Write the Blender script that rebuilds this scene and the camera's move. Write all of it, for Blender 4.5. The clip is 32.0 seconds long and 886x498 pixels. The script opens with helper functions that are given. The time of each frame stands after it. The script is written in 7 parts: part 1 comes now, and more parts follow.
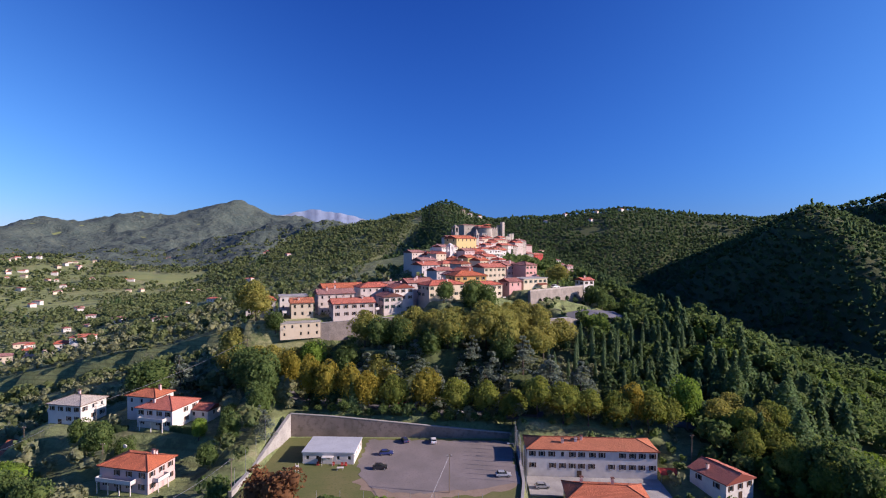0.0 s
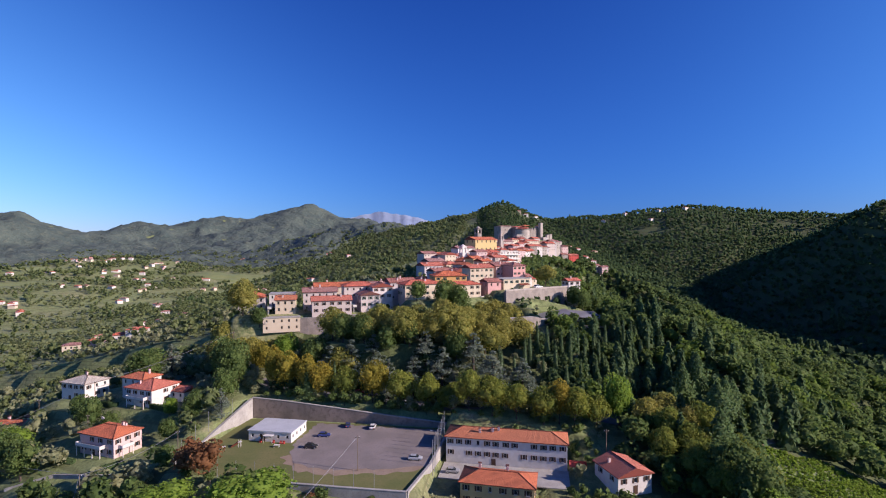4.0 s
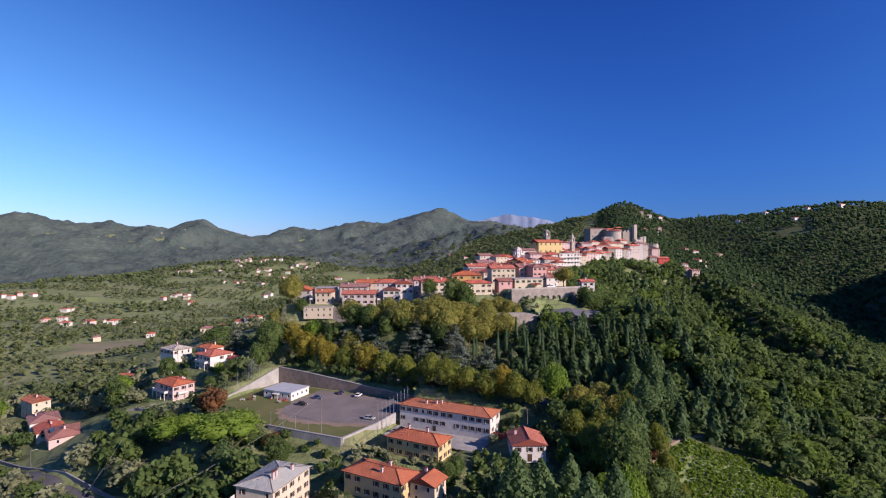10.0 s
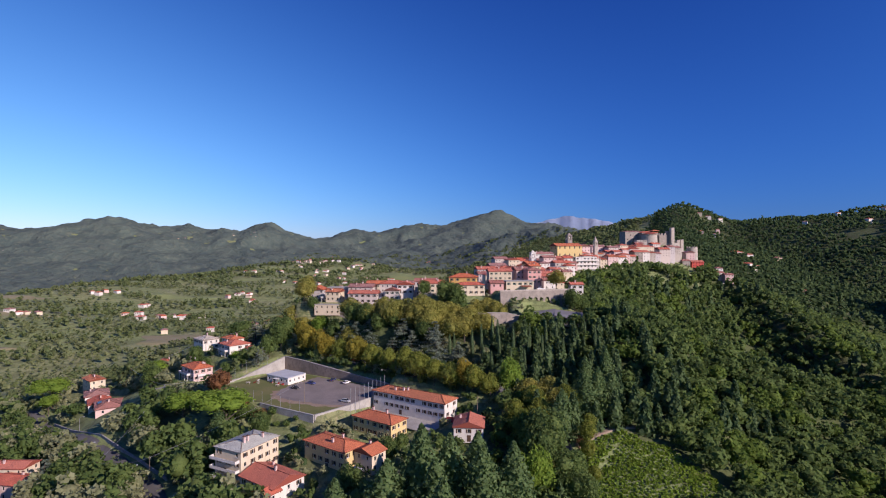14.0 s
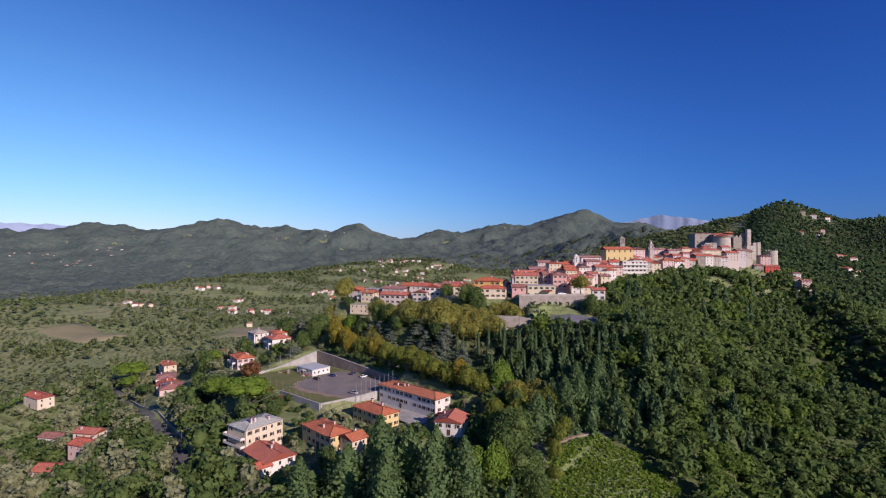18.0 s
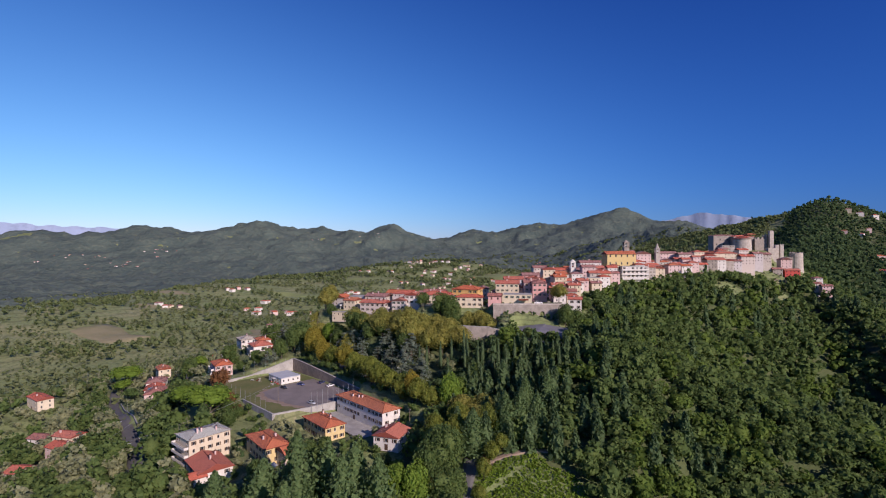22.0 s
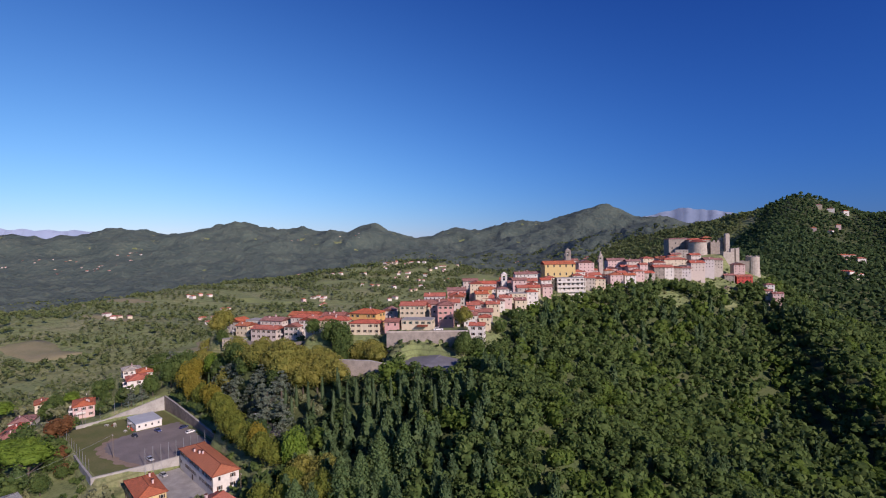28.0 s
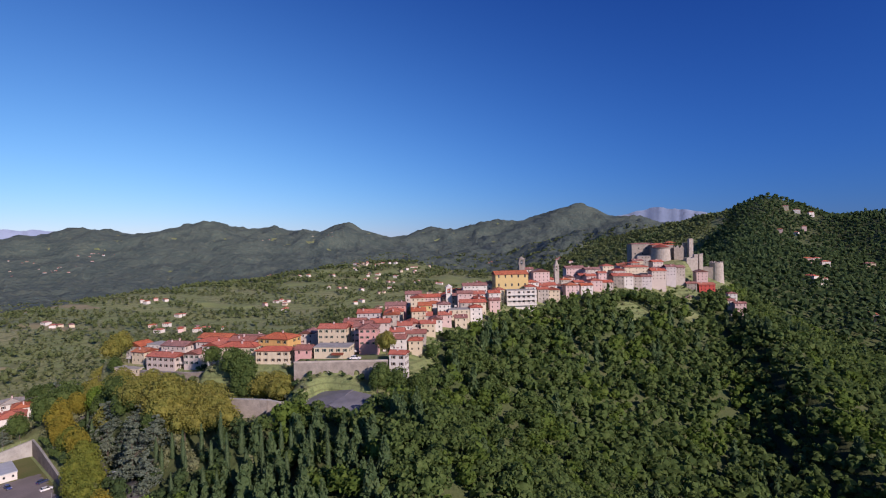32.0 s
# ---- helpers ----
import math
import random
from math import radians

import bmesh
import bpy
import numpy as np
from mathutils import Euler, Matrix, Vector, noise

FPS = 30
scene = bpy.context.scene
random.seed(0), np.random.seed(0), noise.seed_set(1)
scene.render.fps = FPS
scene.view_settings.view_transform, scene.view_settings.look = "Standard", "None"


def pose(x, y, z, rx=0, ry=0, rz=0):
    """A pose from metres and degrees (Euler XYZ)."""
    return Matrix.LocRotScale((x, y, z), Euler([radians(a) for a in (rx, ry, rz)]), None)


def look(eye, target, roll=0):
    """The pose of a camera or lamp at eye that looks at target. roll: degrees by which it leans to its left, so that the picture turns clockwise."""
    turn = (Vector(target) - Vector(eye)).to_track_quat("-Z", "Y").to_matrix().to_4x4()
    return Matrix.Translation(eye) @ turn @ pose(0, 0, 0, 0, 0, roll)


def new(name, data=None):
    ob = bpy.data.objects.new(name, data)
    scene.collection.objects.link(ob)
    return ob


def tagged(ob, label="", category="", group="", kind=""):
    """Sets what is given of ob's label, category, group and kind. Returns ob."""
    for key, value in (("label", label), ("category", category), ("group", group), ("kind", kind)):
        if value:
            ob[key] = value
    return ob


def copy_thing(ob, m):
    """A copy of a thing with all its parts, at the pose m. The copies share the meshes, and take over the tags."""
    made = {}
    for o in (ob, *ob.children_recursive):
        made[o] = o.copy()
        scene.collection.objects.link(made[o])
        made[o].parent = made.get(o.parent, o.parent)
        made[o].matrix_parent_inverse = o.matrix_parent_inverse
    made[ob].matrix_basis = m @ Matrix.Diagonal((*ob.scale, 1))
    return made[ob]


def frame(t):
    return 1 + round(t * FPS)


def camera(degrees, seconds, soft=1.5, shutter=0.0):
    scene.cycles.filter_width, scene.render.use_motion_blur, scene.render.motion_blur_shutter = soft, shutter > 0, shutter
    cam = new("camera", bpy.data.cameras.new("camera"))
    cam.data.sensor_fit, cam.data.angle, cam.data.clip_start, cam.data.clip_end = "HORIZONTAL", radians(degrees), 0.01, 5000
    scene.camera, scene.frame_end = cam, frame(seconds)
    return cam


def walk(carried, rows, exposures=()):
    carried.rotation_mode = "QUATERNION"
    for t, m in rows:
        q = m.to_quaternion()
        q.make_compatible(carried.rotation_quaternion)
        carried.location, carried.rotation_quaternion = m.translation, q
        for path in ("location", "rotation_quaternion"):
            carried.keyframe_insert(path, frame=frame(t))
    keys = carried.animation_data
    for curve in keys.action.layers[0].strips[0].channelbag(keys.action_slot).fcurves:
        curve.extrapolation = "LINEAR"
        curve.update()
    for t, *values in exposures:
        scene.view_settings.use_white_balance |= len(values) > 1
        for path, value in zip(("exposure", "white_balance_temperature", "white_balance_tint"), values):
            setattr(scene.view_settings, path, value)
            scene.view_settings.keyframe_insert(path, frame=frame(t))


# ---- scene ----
cam = camera(82.0, 32.0, 1.1)
PATH = [
    (0, (-6.408, 0.067, 63.836), (-6.444, 2.067, 63.807), 0.1),
    (0.5, (-0.571, -0.96, 63.8), (-0.627, 1.039, 63.772), -0.0),
    (1, (4.915, -1.845, 63.709), (4.827, 0.153, 63.681), -0.0),
    (1.5, (10.383, -2.888, 63.595), (10.261, -0.892, 63.568), -0.1),
    (2, (15.938, -4.01, 63.633), (15.782, -2.016, 63.606), -0.1),
    (2.5, (21.608, -5.136, 63.612), (21.418, -3.145, 63.586), -0.2),
    (3, (27.051, -6.425, 63.585), (26.828, -4.437, 63.56), -0.0),
    (3.5, (32.755, -7.683, 63.891), (32.492, -5.701, 63.865), -0.1),
    (5.5, (57.331, -13.093, 64.679), (56.904, -11.139, 64.661), -0.3),
    (6, (63.571, -14.707, 64.794), (63.101, -12.764, 64.776), -0.4),
    (6.5, (69.598, -16.052, 64.623), (69.085, -14.119, 64.608), -0.5),
    (7, (75.375, -17.151, 64.666), (74.814, -15.231, 64.651), -0.4),
    (7.5, (81.004, -18.355, 64.748), (80.396, -16.45, 64.734), -0.5),
    (8, (86.469, -19.306, 64.656), (85.821, -17.414, 64.641), -0.3),
    (8.5, (91.829, -20.314, 64.562), (91.144, -18.435, 64.548), -0.4),
    (9, (97.33, -21.086, 64.315), (96.602, -19.224, 64.301), -0.3),
    (9.5, (103.025, -21.823, 64.107), (102.255, -19.977, 64.094), -0.3),
    (10, (108.515, -22.887, 64.124), (107.709, -21.057, 64.111), -0.3),
    (10.5, (113.962, -23.928, 64.046), (113.132, -22.108, 64.035), -0.3),
    (11, (119.758, -24.791, 64.218), (118.902, -22.983, 64.206), -0.2),
    (11.5, (125.402, -25.76, 64.323), (124.52, -23.965, 64.314), -0.2),
    (12, (131.049, -26.428, 64.512), (130.135, -24.649, 64.504), -0.1),
    (12.5, (137.011, -26.656, 64.571), (136.066, -24.893, 64.565), -0.1),
    (13, (142.583, -27.024, 64.934), (141.617, -25.272, 64.928), -0.2),
    (13.5, (148.077, -26.981, 65.11), (147.086, -25.244, 65.105), -0.3),
    (14, (153.745, -26.848, 65.496), (152.724, -25.128, 65.491), -0.2),
    (14.5, (158.999, -26.469, 65.897), (157.945, -24.769, 65.892), -0.2),
    (16.5, (178.26, -22.277, 66.876), (177.086, -20.658, 66.872), 0.2),
    (17, (183.201, -20.707, 67.421), (181.997, -19.109, 67.417), 0.2),
    (17.5, (188.702, -18.845, 68.11), (187.463, -17.275, 68.104), 0.1),
    (18, (194.221, -16.318, 68.516), (192.922, -14.797, 68.511), 0.0),
    (18.5, (199.286, -13.886, 69.083), (197.932, -12.413, 69.077), 0.0),
    (19, (203.07, -11.126, 69.603), (201.685, -9.683, 69.597), 0.0),
    (19.5, (206.778, -8.092, 70.291), (205.382, -6.66, 70.285), -0.1),
    (20, (210.94, -4.524, 70.992), (209.544, -3.092, 70.984), -0.1),
    (20.5, (214.341, -1.017, 71.706), (212.947, 0.417, 71.698), -0.2),
    (21, (217.195, 2.707, 72.627), (215.8, 4.139, 72.618), -0.3),
    (21.5, (219.885, 6.677, 73.434), (218.482, 8.103, 73.426), -0.4),
    (22, (222.064, 10.858, 74.049), (220.655, 12.277, 74.042), -0.3),
    (22.5, (224.508, 15.106, 74.773), (223.101, 16.526, 74.767), -0.4),
    (23, (226.78, 19.683, 75.766), (225.38, 21.111, 75.759), -0.5),
    (23.5, (228.728, 24.361, 76.653), (227.337, 25.798, 76.646), -0.6),
    (24, (230.184, 29.266, 77.772), (228.806, 30.716, 77.764), -0.7),
    (24.5, (230.99, 34.038, 78.642), (229.619, 35.494, 78.633), -0.8),
    (25, (231.931, 38.802, 79.618), (230.56, 40.258, 79.609), -0.8),
    (25.5, (233.637, 43.941, 81.006), (232.259, 45.391, 80.994), -0.9),
    (27.5, (237.961, 65.554, 85.293), (236.578, 66.999, 85.276), -1.1),
    (28, (238.622, 71.151, 86.149), (237.244, 72.601, 86.13), -1.1),
    (28.5, (238.734, 76.327, 87.026), (237.365, 77.785, 87.006), -1.1),
    (29, (238.676, 81.887, 87.918), (237.319, 83.356, 87.896), -1.2),
    (29.5, (238.413, 87.002, 88.922), (237.067, 88.481, 88.899), -1.2),
    (30, (238.413, 92.646, 89.934), (237.075, 94.133, 89.911), -1.3),
    (30.5, (238.29, 98.127, 91.007), (236.956, 99.617, 90.981), -1.3),
    (31, (238.226, 103.764, 91.856), (236.897, 105.258, 91.831), -1.4),
    (31.5, (237.811, 109.441, 92.917), (236.487, 110.94, 92.892), -1.3),
    (32, (236.97, 115.091, 94.091), (235.654, 116.597, 94.064), -1.2),
]
walk(cam, [(t, look(eye, target, roll)) for t, eye, target, roll in PATH], [(0, 1.26, 6350, 30), (9, 1.12, 6350, 30), (19, 0.86, 6350, 30), (28, 0.74, 6350, 30), (32, 0.72, 6350, 30)])

# ---------------------------------------------------------------- daylight
SUN_TURN, SUN_HEIGHT = -8.0, 25.0  # degrees: from the east towards the north, above the horizon
sky = bpy.data.worlds.new("sky")
scene.world = sky
sky.use_nodes = True
def sky_dome(height):
    dome = sky.node_tree.nodes.new("ShaderNodeTexSky")
    dome.sky_type, dome.sun_disc = "NISHITA", False
    dome.sun_elevation, dome.sun_rotation = radians(height), radians(90 - SUN_TURN)
    dome.altitude, dome.air_density, dome.dust_density, dome.ozone_density = 800, 1.15, 0.0, 9.0
    split = sky.node_tree.nodes.new("ShaderNodeSeparateColor")
    sky.node_tree.links.new(dome.outputs[0], split.inputs[0])
    return split


def sky_step(operation, a, b):
    step = sky.node_tree.nodes.new("ShaderNodeMath")
    step.operation = operation
    for socket, value in zip(step.inputs, (a, b)):
        if isinstance(value, float):
            socket.default_value = value
        else:
            sky.node_tree.links.new(value, socket)
    return step.outputs[0]


# a clear polarised sky: deepest blue at right angles to the sun, paler towards it and away from it
air, even, deep = sky_dome(SUN_HEIGHT), sky_dome(90.0), sky.node_tree.nodes.new("ShaderNodeCombineColor")
for band, (depth, gain) in enumerate(((3.2, 1.26), (1.95, 0.95), (0.75, 1.10))):
    contrast = sky_step("POWER", sky_step("DIVIDE", air.outputs[band], even.outputs[band]), depth)
    tone = sky_step("MULTIPLY", sky_step("MULTIPLY", sky_step("POWER", air.outputs[band], 0.75), contrast), gain)
    sky.node_tree.links.new(tone, deep.inputs[band])
sky.node_tree.links.new(deep.outputs[0], sky.node_tree.nodes["Background"].inputs[0])
sky.node_tree.nodes["Background"].inputs[1].default_value = 0.080
sun = new("sun", bpy.data.lights.new("sun", "SUN"))
sun.data.energy, sun.data.angle, sun.data.color = 2.9, radians(0.53), (1.0, 0.89, 0.74)
sun_way = Vector((math.cos(radians(SUN_TURN)) * math.cos(radians(SUN_HEIGHT)), math.sin(radians(SUN_TURN)) * math.cos(radians(SUN_HEIGHT)), math.sin(radians(SUN_HEIGHT))))
sun.matrix_world = look(sun_way * 400, (0, 0, 0))

# ---------------------------------------------------------------- materials
def shade(name, rough=0.8, metal=0.0):
    m = bpy.data.materials.new(name)
    m.use_nodes = True
    tree = m.node_tree
    b = tree.nodes["Principled BSDF"]
    b.inputs["Roughness"].default_value, b.inputs["Metallic"].default_value = rough, metal
    b.inputs["Specular IOR Level"].default_value = 0.3
    return m, tree.nodes, tree.links, b


def noise_node(nodes, links, scale, detail=4.0, space="Object", rough=0.55):
    t = nodes.new("ShaderNodeTexNoise")
    t.inputs["Scale"].default_value, t.inputs["Detail"].default_value, t.inputs["Roughness"].default_value = scale, detail, rough
    if space == "World":
        g = nodes.new("ShaderNodeNewGeometry")
        links.new(g.outputs["Position"], t.inputs["Vector"])
    else:
        g = nodes.new("ShaderNodeTexCoord")
        links.new(g.outputs["Object"], t.inputs["Vector"])
    return t


def blend(nodes, links, fac, a, b, lo=0.35, hi=0.65, mode="MIX"):
    """Mix of two colours (or sockets) by a socket, spread between lo and hi."""
    r = nodes.new("ShaderNodeMapRange")
    r.inputs["From Min"].default_value, r.inputs["From Max"].default_value = lo, hi
    links.new(fac, r.inputs["Value"])
    mix = nodes.new("ShaderNodeMix")
    mix.data_type, mix.blend_type = "RGBA", mode
    links.new(r.outputs["Result"], mix.inputs[0])
    for sock, v in ((mix.inputs[6], a), (mix.inputs[7], b)):
        if isinstance(v, tuple):
            sock.default_value = (*v, 1)
        else:
            links.new(v, sock)
    return mix.outputs[2]


def bumped(nodes, links, b, height, strength, distance):
    n = nodes.new("ShaderNodeBump")
    n.inputs["Strength"].default_value, n.inputs["Distance"].default_value = strength, distance
    links.new(height, n.inputs["Height"])
    links.new(n.outputs[0], b.inputs["Normal"])


def mottled(name, c1, c2, big=0.15, small=2.0, rough=0.85, bump=0.3, dist=0.05, c3=None, space="World", metal=0.0):
    """Two tones in patches, a finer grain of a third, and relief."""
    m, nodes, links, b = shade(name, rough, metal)
    n1, n2 = noise_node(nodes, links, big, 3, space), noise_node(nodes, links, small, 6, space)
    col = blend(nodes, links, n1.outputs["Fac"], c1, c2)
    dark = c3 or tuple(0.72 * (p + q) / 2 for p, q in zip(c1, c2))
    col = blend(nodes, links, n2.outputs["Fac"], col, dark, 0.5, 0.85)
    links.new(col, b.inputs["Base Color"])
    if bump:
        bumped(nodes, links, b, n2.outputs["Fac"], bump, dist)
    return m


def leafy(name, c1, c2, c3, patch=0.09):
    """Foliage: hue changes from tree to tree and from leaf clump to leaf clump."""
    m, nodes, links, b = shade(name, 0.75)
    n1 = noise_node(nodes, links, patch, 2, "World")
    geo = nodes.new("ShaderNodeNewGeometry")
    col = blend(nodes, links, n1.outputs["Fac"], c1, c2, 0.38, 0.62)
    col = blend(nodes, links, geo.outputs["Random Per Island"], col, c3, 0.45, 1.3)
    n2 = noise_node(nodes, links, 1.4, 3, "World")
    col = blend(nodes, links, n2.outputs["Fac"], col, tuple(0.45 * v for v in c2), 0.5, 0.9)
    links.new(col, b.inputs["Base Color"])
    b.inputs["Specular IOR Level"].default_value = 0.12
    through_leaf = nodes.new("ShaderNodeBsdfTranslucent")
    links.new(col, through_leaf.inputs["Color"])
    both = nodes.new("ShaderNodeMixShader")
    both.inputs[0].default_value = 0.52
    links.new(b.outputs[0], both.inputs[1])
    links.new(through_leaf.outputs[0], both.inputs[2])
    links.new(both.outputs[0], nodes["Material Output"].inputs[0])
    return m


def plaster(name, tone):
    m, nodes, links, b = shade(name, 0.9)
    n1, n2 = noise_node(nodes, links, 0.5, 5, "World"), noise_node(nodes, links, 6.0, 5, "World")
    info = nodes.new("ShaderNodeObjectInfo")
    col = blend(nodes, links, n1.outputs["Fac"], tone, tuple(v * 0.78 for v in tone), 0.42, 0.75)
    col = blend(nodes, links, n2.outputs["Fac"], col, tuple(v * 0.6 for v in tone), 0.62, 0.95)
    col = blend(nodes, links, info.outputs["Random"], col, tuple(v * v ** 0.25 for v in tone), 0.0, 1.4)
    links.new(col, b.inputs["Base Color"])
    bumped(nodes, links, b, n2.outputs["Fac"], 0.25, 0.03)
    return m


def tiled(name, tone, dark):
    """Clay pantiles: ribs down the slope and rows across it, with lichen and odd tiles."""
    m, nodes, links, b = shade(name, 0.85)
    co = nodes.new("ShaderNodeTexCoord")
    waves_x = nodes.new("ShaderNodeTexWave")
    waves_x.bands_direction = "X"
    waves_x.inputs["Scale"].default_value, waves_x.inputs["Distortion"].default_value = 1.25, 0.4
    links.new(co.outputs["UV"], waves_x.inputs["Vector"])
    waves_y = nodes.new("ShaderNodeTexWave")
    waves_y.bands_direction, waves_y.wave_profile = "Y", "SAW"
    waves_y.inputs["Scale"].default_value, waves_y.inputs["Distortion"].default_value = 0.9, 0.3
    links.new(co.outputs["UV"], waves_y.inputs["Vector"])
    add = nodes.new("ShaderNodeMath")
    add.operation = "ADD"
    links.new(waves_x.outputs["Fac"], add.inputs[0])
    links.new(waves_y.outputs["Fac"], add.inputs[1])
    n1, n2 = noise_node(nodes, links, 0.35, 4, "World"), noise_node(nodes, links, 4.0, 6, "World")
    info = nodes.new("ShaderNodeObjectInfo")
    col = blend(nodes, links, n1.outputs["Fac"], tone, tuple(v * 0.75 for v in tone), 0.4, 0.7)
    col = blend(nodes, links, n2.outputs["Fac"], col, dark, 0.52, 0.8)
    col = blend(nodes, links, info.outputs["Random"], col, (tone[0] * 0.8, tone[1] * 1.25, tone[2] * 1.5), 0.1, 1.5)
    col = blend(nodes, links, add.outputs[0], tuple(v * 0.6 for v in dark), col, 0.15, 0.8)
    links.new(col, b.inputs["Base Color"])
    bumped(nodes, links, b, add.outputs[0], 0.7, 0.08)
    return m


WALLS = {
    "white": plaster("white_plaster", (0.66, 0.63, 0.585)), "cream": plaster("cream_plaster", (0.62, 0.54, 0.41)), "yellow": plaster("yellow_plaster", (0.62, 0.49, 0.25)),
    "ochre": plaster("ochre_plaster", (0.62, 0.40, 0.16)), "pink": plaster("pink_plaster", (0.62, 0.36, 0.33)), "rose": plaster("rose_plaster", (0.62, 0.475, 0.445)),
    "red": plaster("red_plaster", (0.50, 0.09, 0.07)), "grey": plaster("grey_plaster", (0.52, 0.48, 0.47)), "taupe": plaster("taupe_plaster", (0.58, 0.51, 0.46)),
    "stone": mottled("rubble_stone", (0.34, 0.30, 0.26), (0.25, 0.22, 0.19), 0.4, 3.0, 0.95, 0.9, 0.12, (0.15, 0.13, 0.11)),
    "pale_stone": mottled("pale_stone", (0.48, 0.43, 0.37), (0.36, 0.32, 0.28), 0.4, 2.6, 0.95, 0.8, 0.1, (0.22, 0.19, 0.17)),
}
ROOFS = {
    "orange": tiled("orange_tiles", (0.60, 0.165, 0.075), (0.34, 0.10, 0.055)), "red": tiled("red_tiles", (0.61, 0.158, 0.095), (0.38, 0.102, 0.068)),
    "old": tiled("old_tiles", (0.42, 0.175, 0.135), (0.24, 0.105, 0.085)), "grey": tiled("grey_tiles", (0.56, 0.43, 0.335), (0.34, 0.265, 0.21)),
}
CONCRETE = mottled("concrete", (0.40, 0.39, 0.36), (0.30, 0.29, 0.27), 0.3, 3.0, 0.9, 0.4, 0.05, (0.20, 0.19, 0.17))
STAINED = mottled("stained_concrete", (0.29, 0.23, 0.19), (0.19, 0.155, 0.13), 0.16, 0.9, 0.95, 0.5, 0.08, (0.10, 0.085, 0.07))
ASPHALT = mottled("asphalt", (0.105, 0.105, 0.108), (0.135, 0.132, 0.128), 0.2, 5.0, 0.9, 0.3, 0.02)
GRAVEL = mottled("car_park_gravel", (0.235, 0.205, 0.195), (0.185, 0.165, 0.155), 0.12, 2.2, 0.95, 0.3, 0.03, (0.13, 0.115, 0.105))
METAL_ROOF = mottled("pale_sheet_roof", (0.50, 0.53, 0.56), (0.44, 0.47, 0.50), 0.3, 2.0, 0.5, 0.1, 0.02)
SLATE_ROOF = mottled("grey_membrane", (0.20, 0.20, 0.22), (0.16, 0.16, 0.175), 0.2, 2.0, 0.6, 0.1, 0.02)
STEEL = mottled("galvanised_steel", (0.42, 0.43, 0.44), (0.34, 0.35, 0.36), 1.0, 8.0, 0.5, 0.1, 0.01, None, "World", 0.6)
WOOD = mottled("pole_wood", (0.20, 0.16, 0.12), (0.14, 0.11, 0.085), 0.5, 5.0, 0.9, 0.3, 0.02)
BARK = mottled("bark", (0.12, 0.10, 0.08), (0.08, 0.065, 0.05), 0.6, 4.0, 0.95, 0.6, 0.05)
FRAME = mottled("window_frame_paint", (0.55, 0.53, 0.50), (0.48, 0.46, 0.43), 0.5, 6.0, 0.6, 0.1, 0.01)
SHUTTERS = {"green": mottled("green_shutters", (0.05, 0.10, 0.07), (0.04, 0.08, 0.055), 0.6, 8.0, 0.6, 0.2, 0.01), "brown": mottled("brown_shutters", (0.10, 0.06, 0.04), (0.075, 0.045, 0.03), 0.6, 8.0, 0.6, 0.2, 0.01)}
GLASS, gn, gl, gb = shade("window_glass", 0.08)
gb.inputs["Base Color"].default_value, gb.inputs["Specular IOR Level"].default_value = (0.025, 0.03, 0.035, 1), 0.5
DARK_ROOM = mottled("dark_interior", (0.03, 0.028, 0.026), (0.02, 0.02, 0.02), 0.5, 3.0, 0.9, 0)
ROCK = mottled("path_stone", (0.30, 0.23, 0.17), (0.24, 0.18, 0.13), 0.2, 1.5, 0.95, 0.6, 0.1)
GRASS = mottled("mown_grass", (0.115, 0.135, 0.042), (0.16, 0.155, 0.06), 0.10, 1.5, 0.95, 0.5, 0.08, (0.08, 0.10, 0.03))

BROAD = leafy("broadleaf_foliage", (0.140, 0.212, 0.062), (0.102, 0.164, 0.050), (0.205, 0.270, 0.085))
DEEP = leafy("dark_evergreen_foliage", (0.090, 0.150, 0.058), (0.070, 0.120, 0.050), (0.145, 0.210, 0.078))
CONIFER = leafy("conifer_foliage", (0.128, 0.205, 0.085), (0.100, 0.165, 0.072), (0.19, 0.26, 0.11))
CEDAR = leafy("blue_cedar_foliage", (0.245, 0.300, 0.220), (0.185, 0.240, 0.175), (0.32, 0.365, 0.275))
CYPRESS = leafy("cypress_foliage", (0.125, 0.195, 0.092), (0.098, 0.160, 0.076), (0.18, 0.25, 0.12))
PLANE = leafy("yellowing_plane_foliage", (0.350, 0.340, 0.085), (0.275, 0.295, 0.075), (0.43, 0.38, 0.10))
GOLD = leafy("golden_plane_foliage", (0.37, 0.305, 0.048), (0.29, 0.275, 0.048), (0.45, 0.34, 0.060))
HEATH = leafy("valley_scrub_foliage", (0.185, 0.235, 0.092), (0.140, 0.190, 0.074), (0.25, 0.285, 0.125))
LIME = leafy("bright_green_foliage", (0.225, 0.345, 0.052), (0.180, 0.290, 0.044), (0.29, 0.41, 0.075))
OLIVE = leafy("olive_foliage", (0.315, 0.335, 0.180), (0.250, 0.280, 0.145), (0.42, 0.43, 0.245))
RUSSET = leafy("russet_foliage", (0.294, 0.142, 0.064), (0.216, 0.113, 0.055), (0.372, 0.189, 0.082))
LEAF_GREEN = leafy("fresh_green_foliage", (0.150, 0.230, 0.046), (0.115, 0.185, 0.038), (0.205, 0.285, 0.062))
TURNING = leafy("turning_plane_foliage", (0.245, 0.290, 0.055), (0.190, 0.245, 0.050), (0.34, 0.335, 0.070))
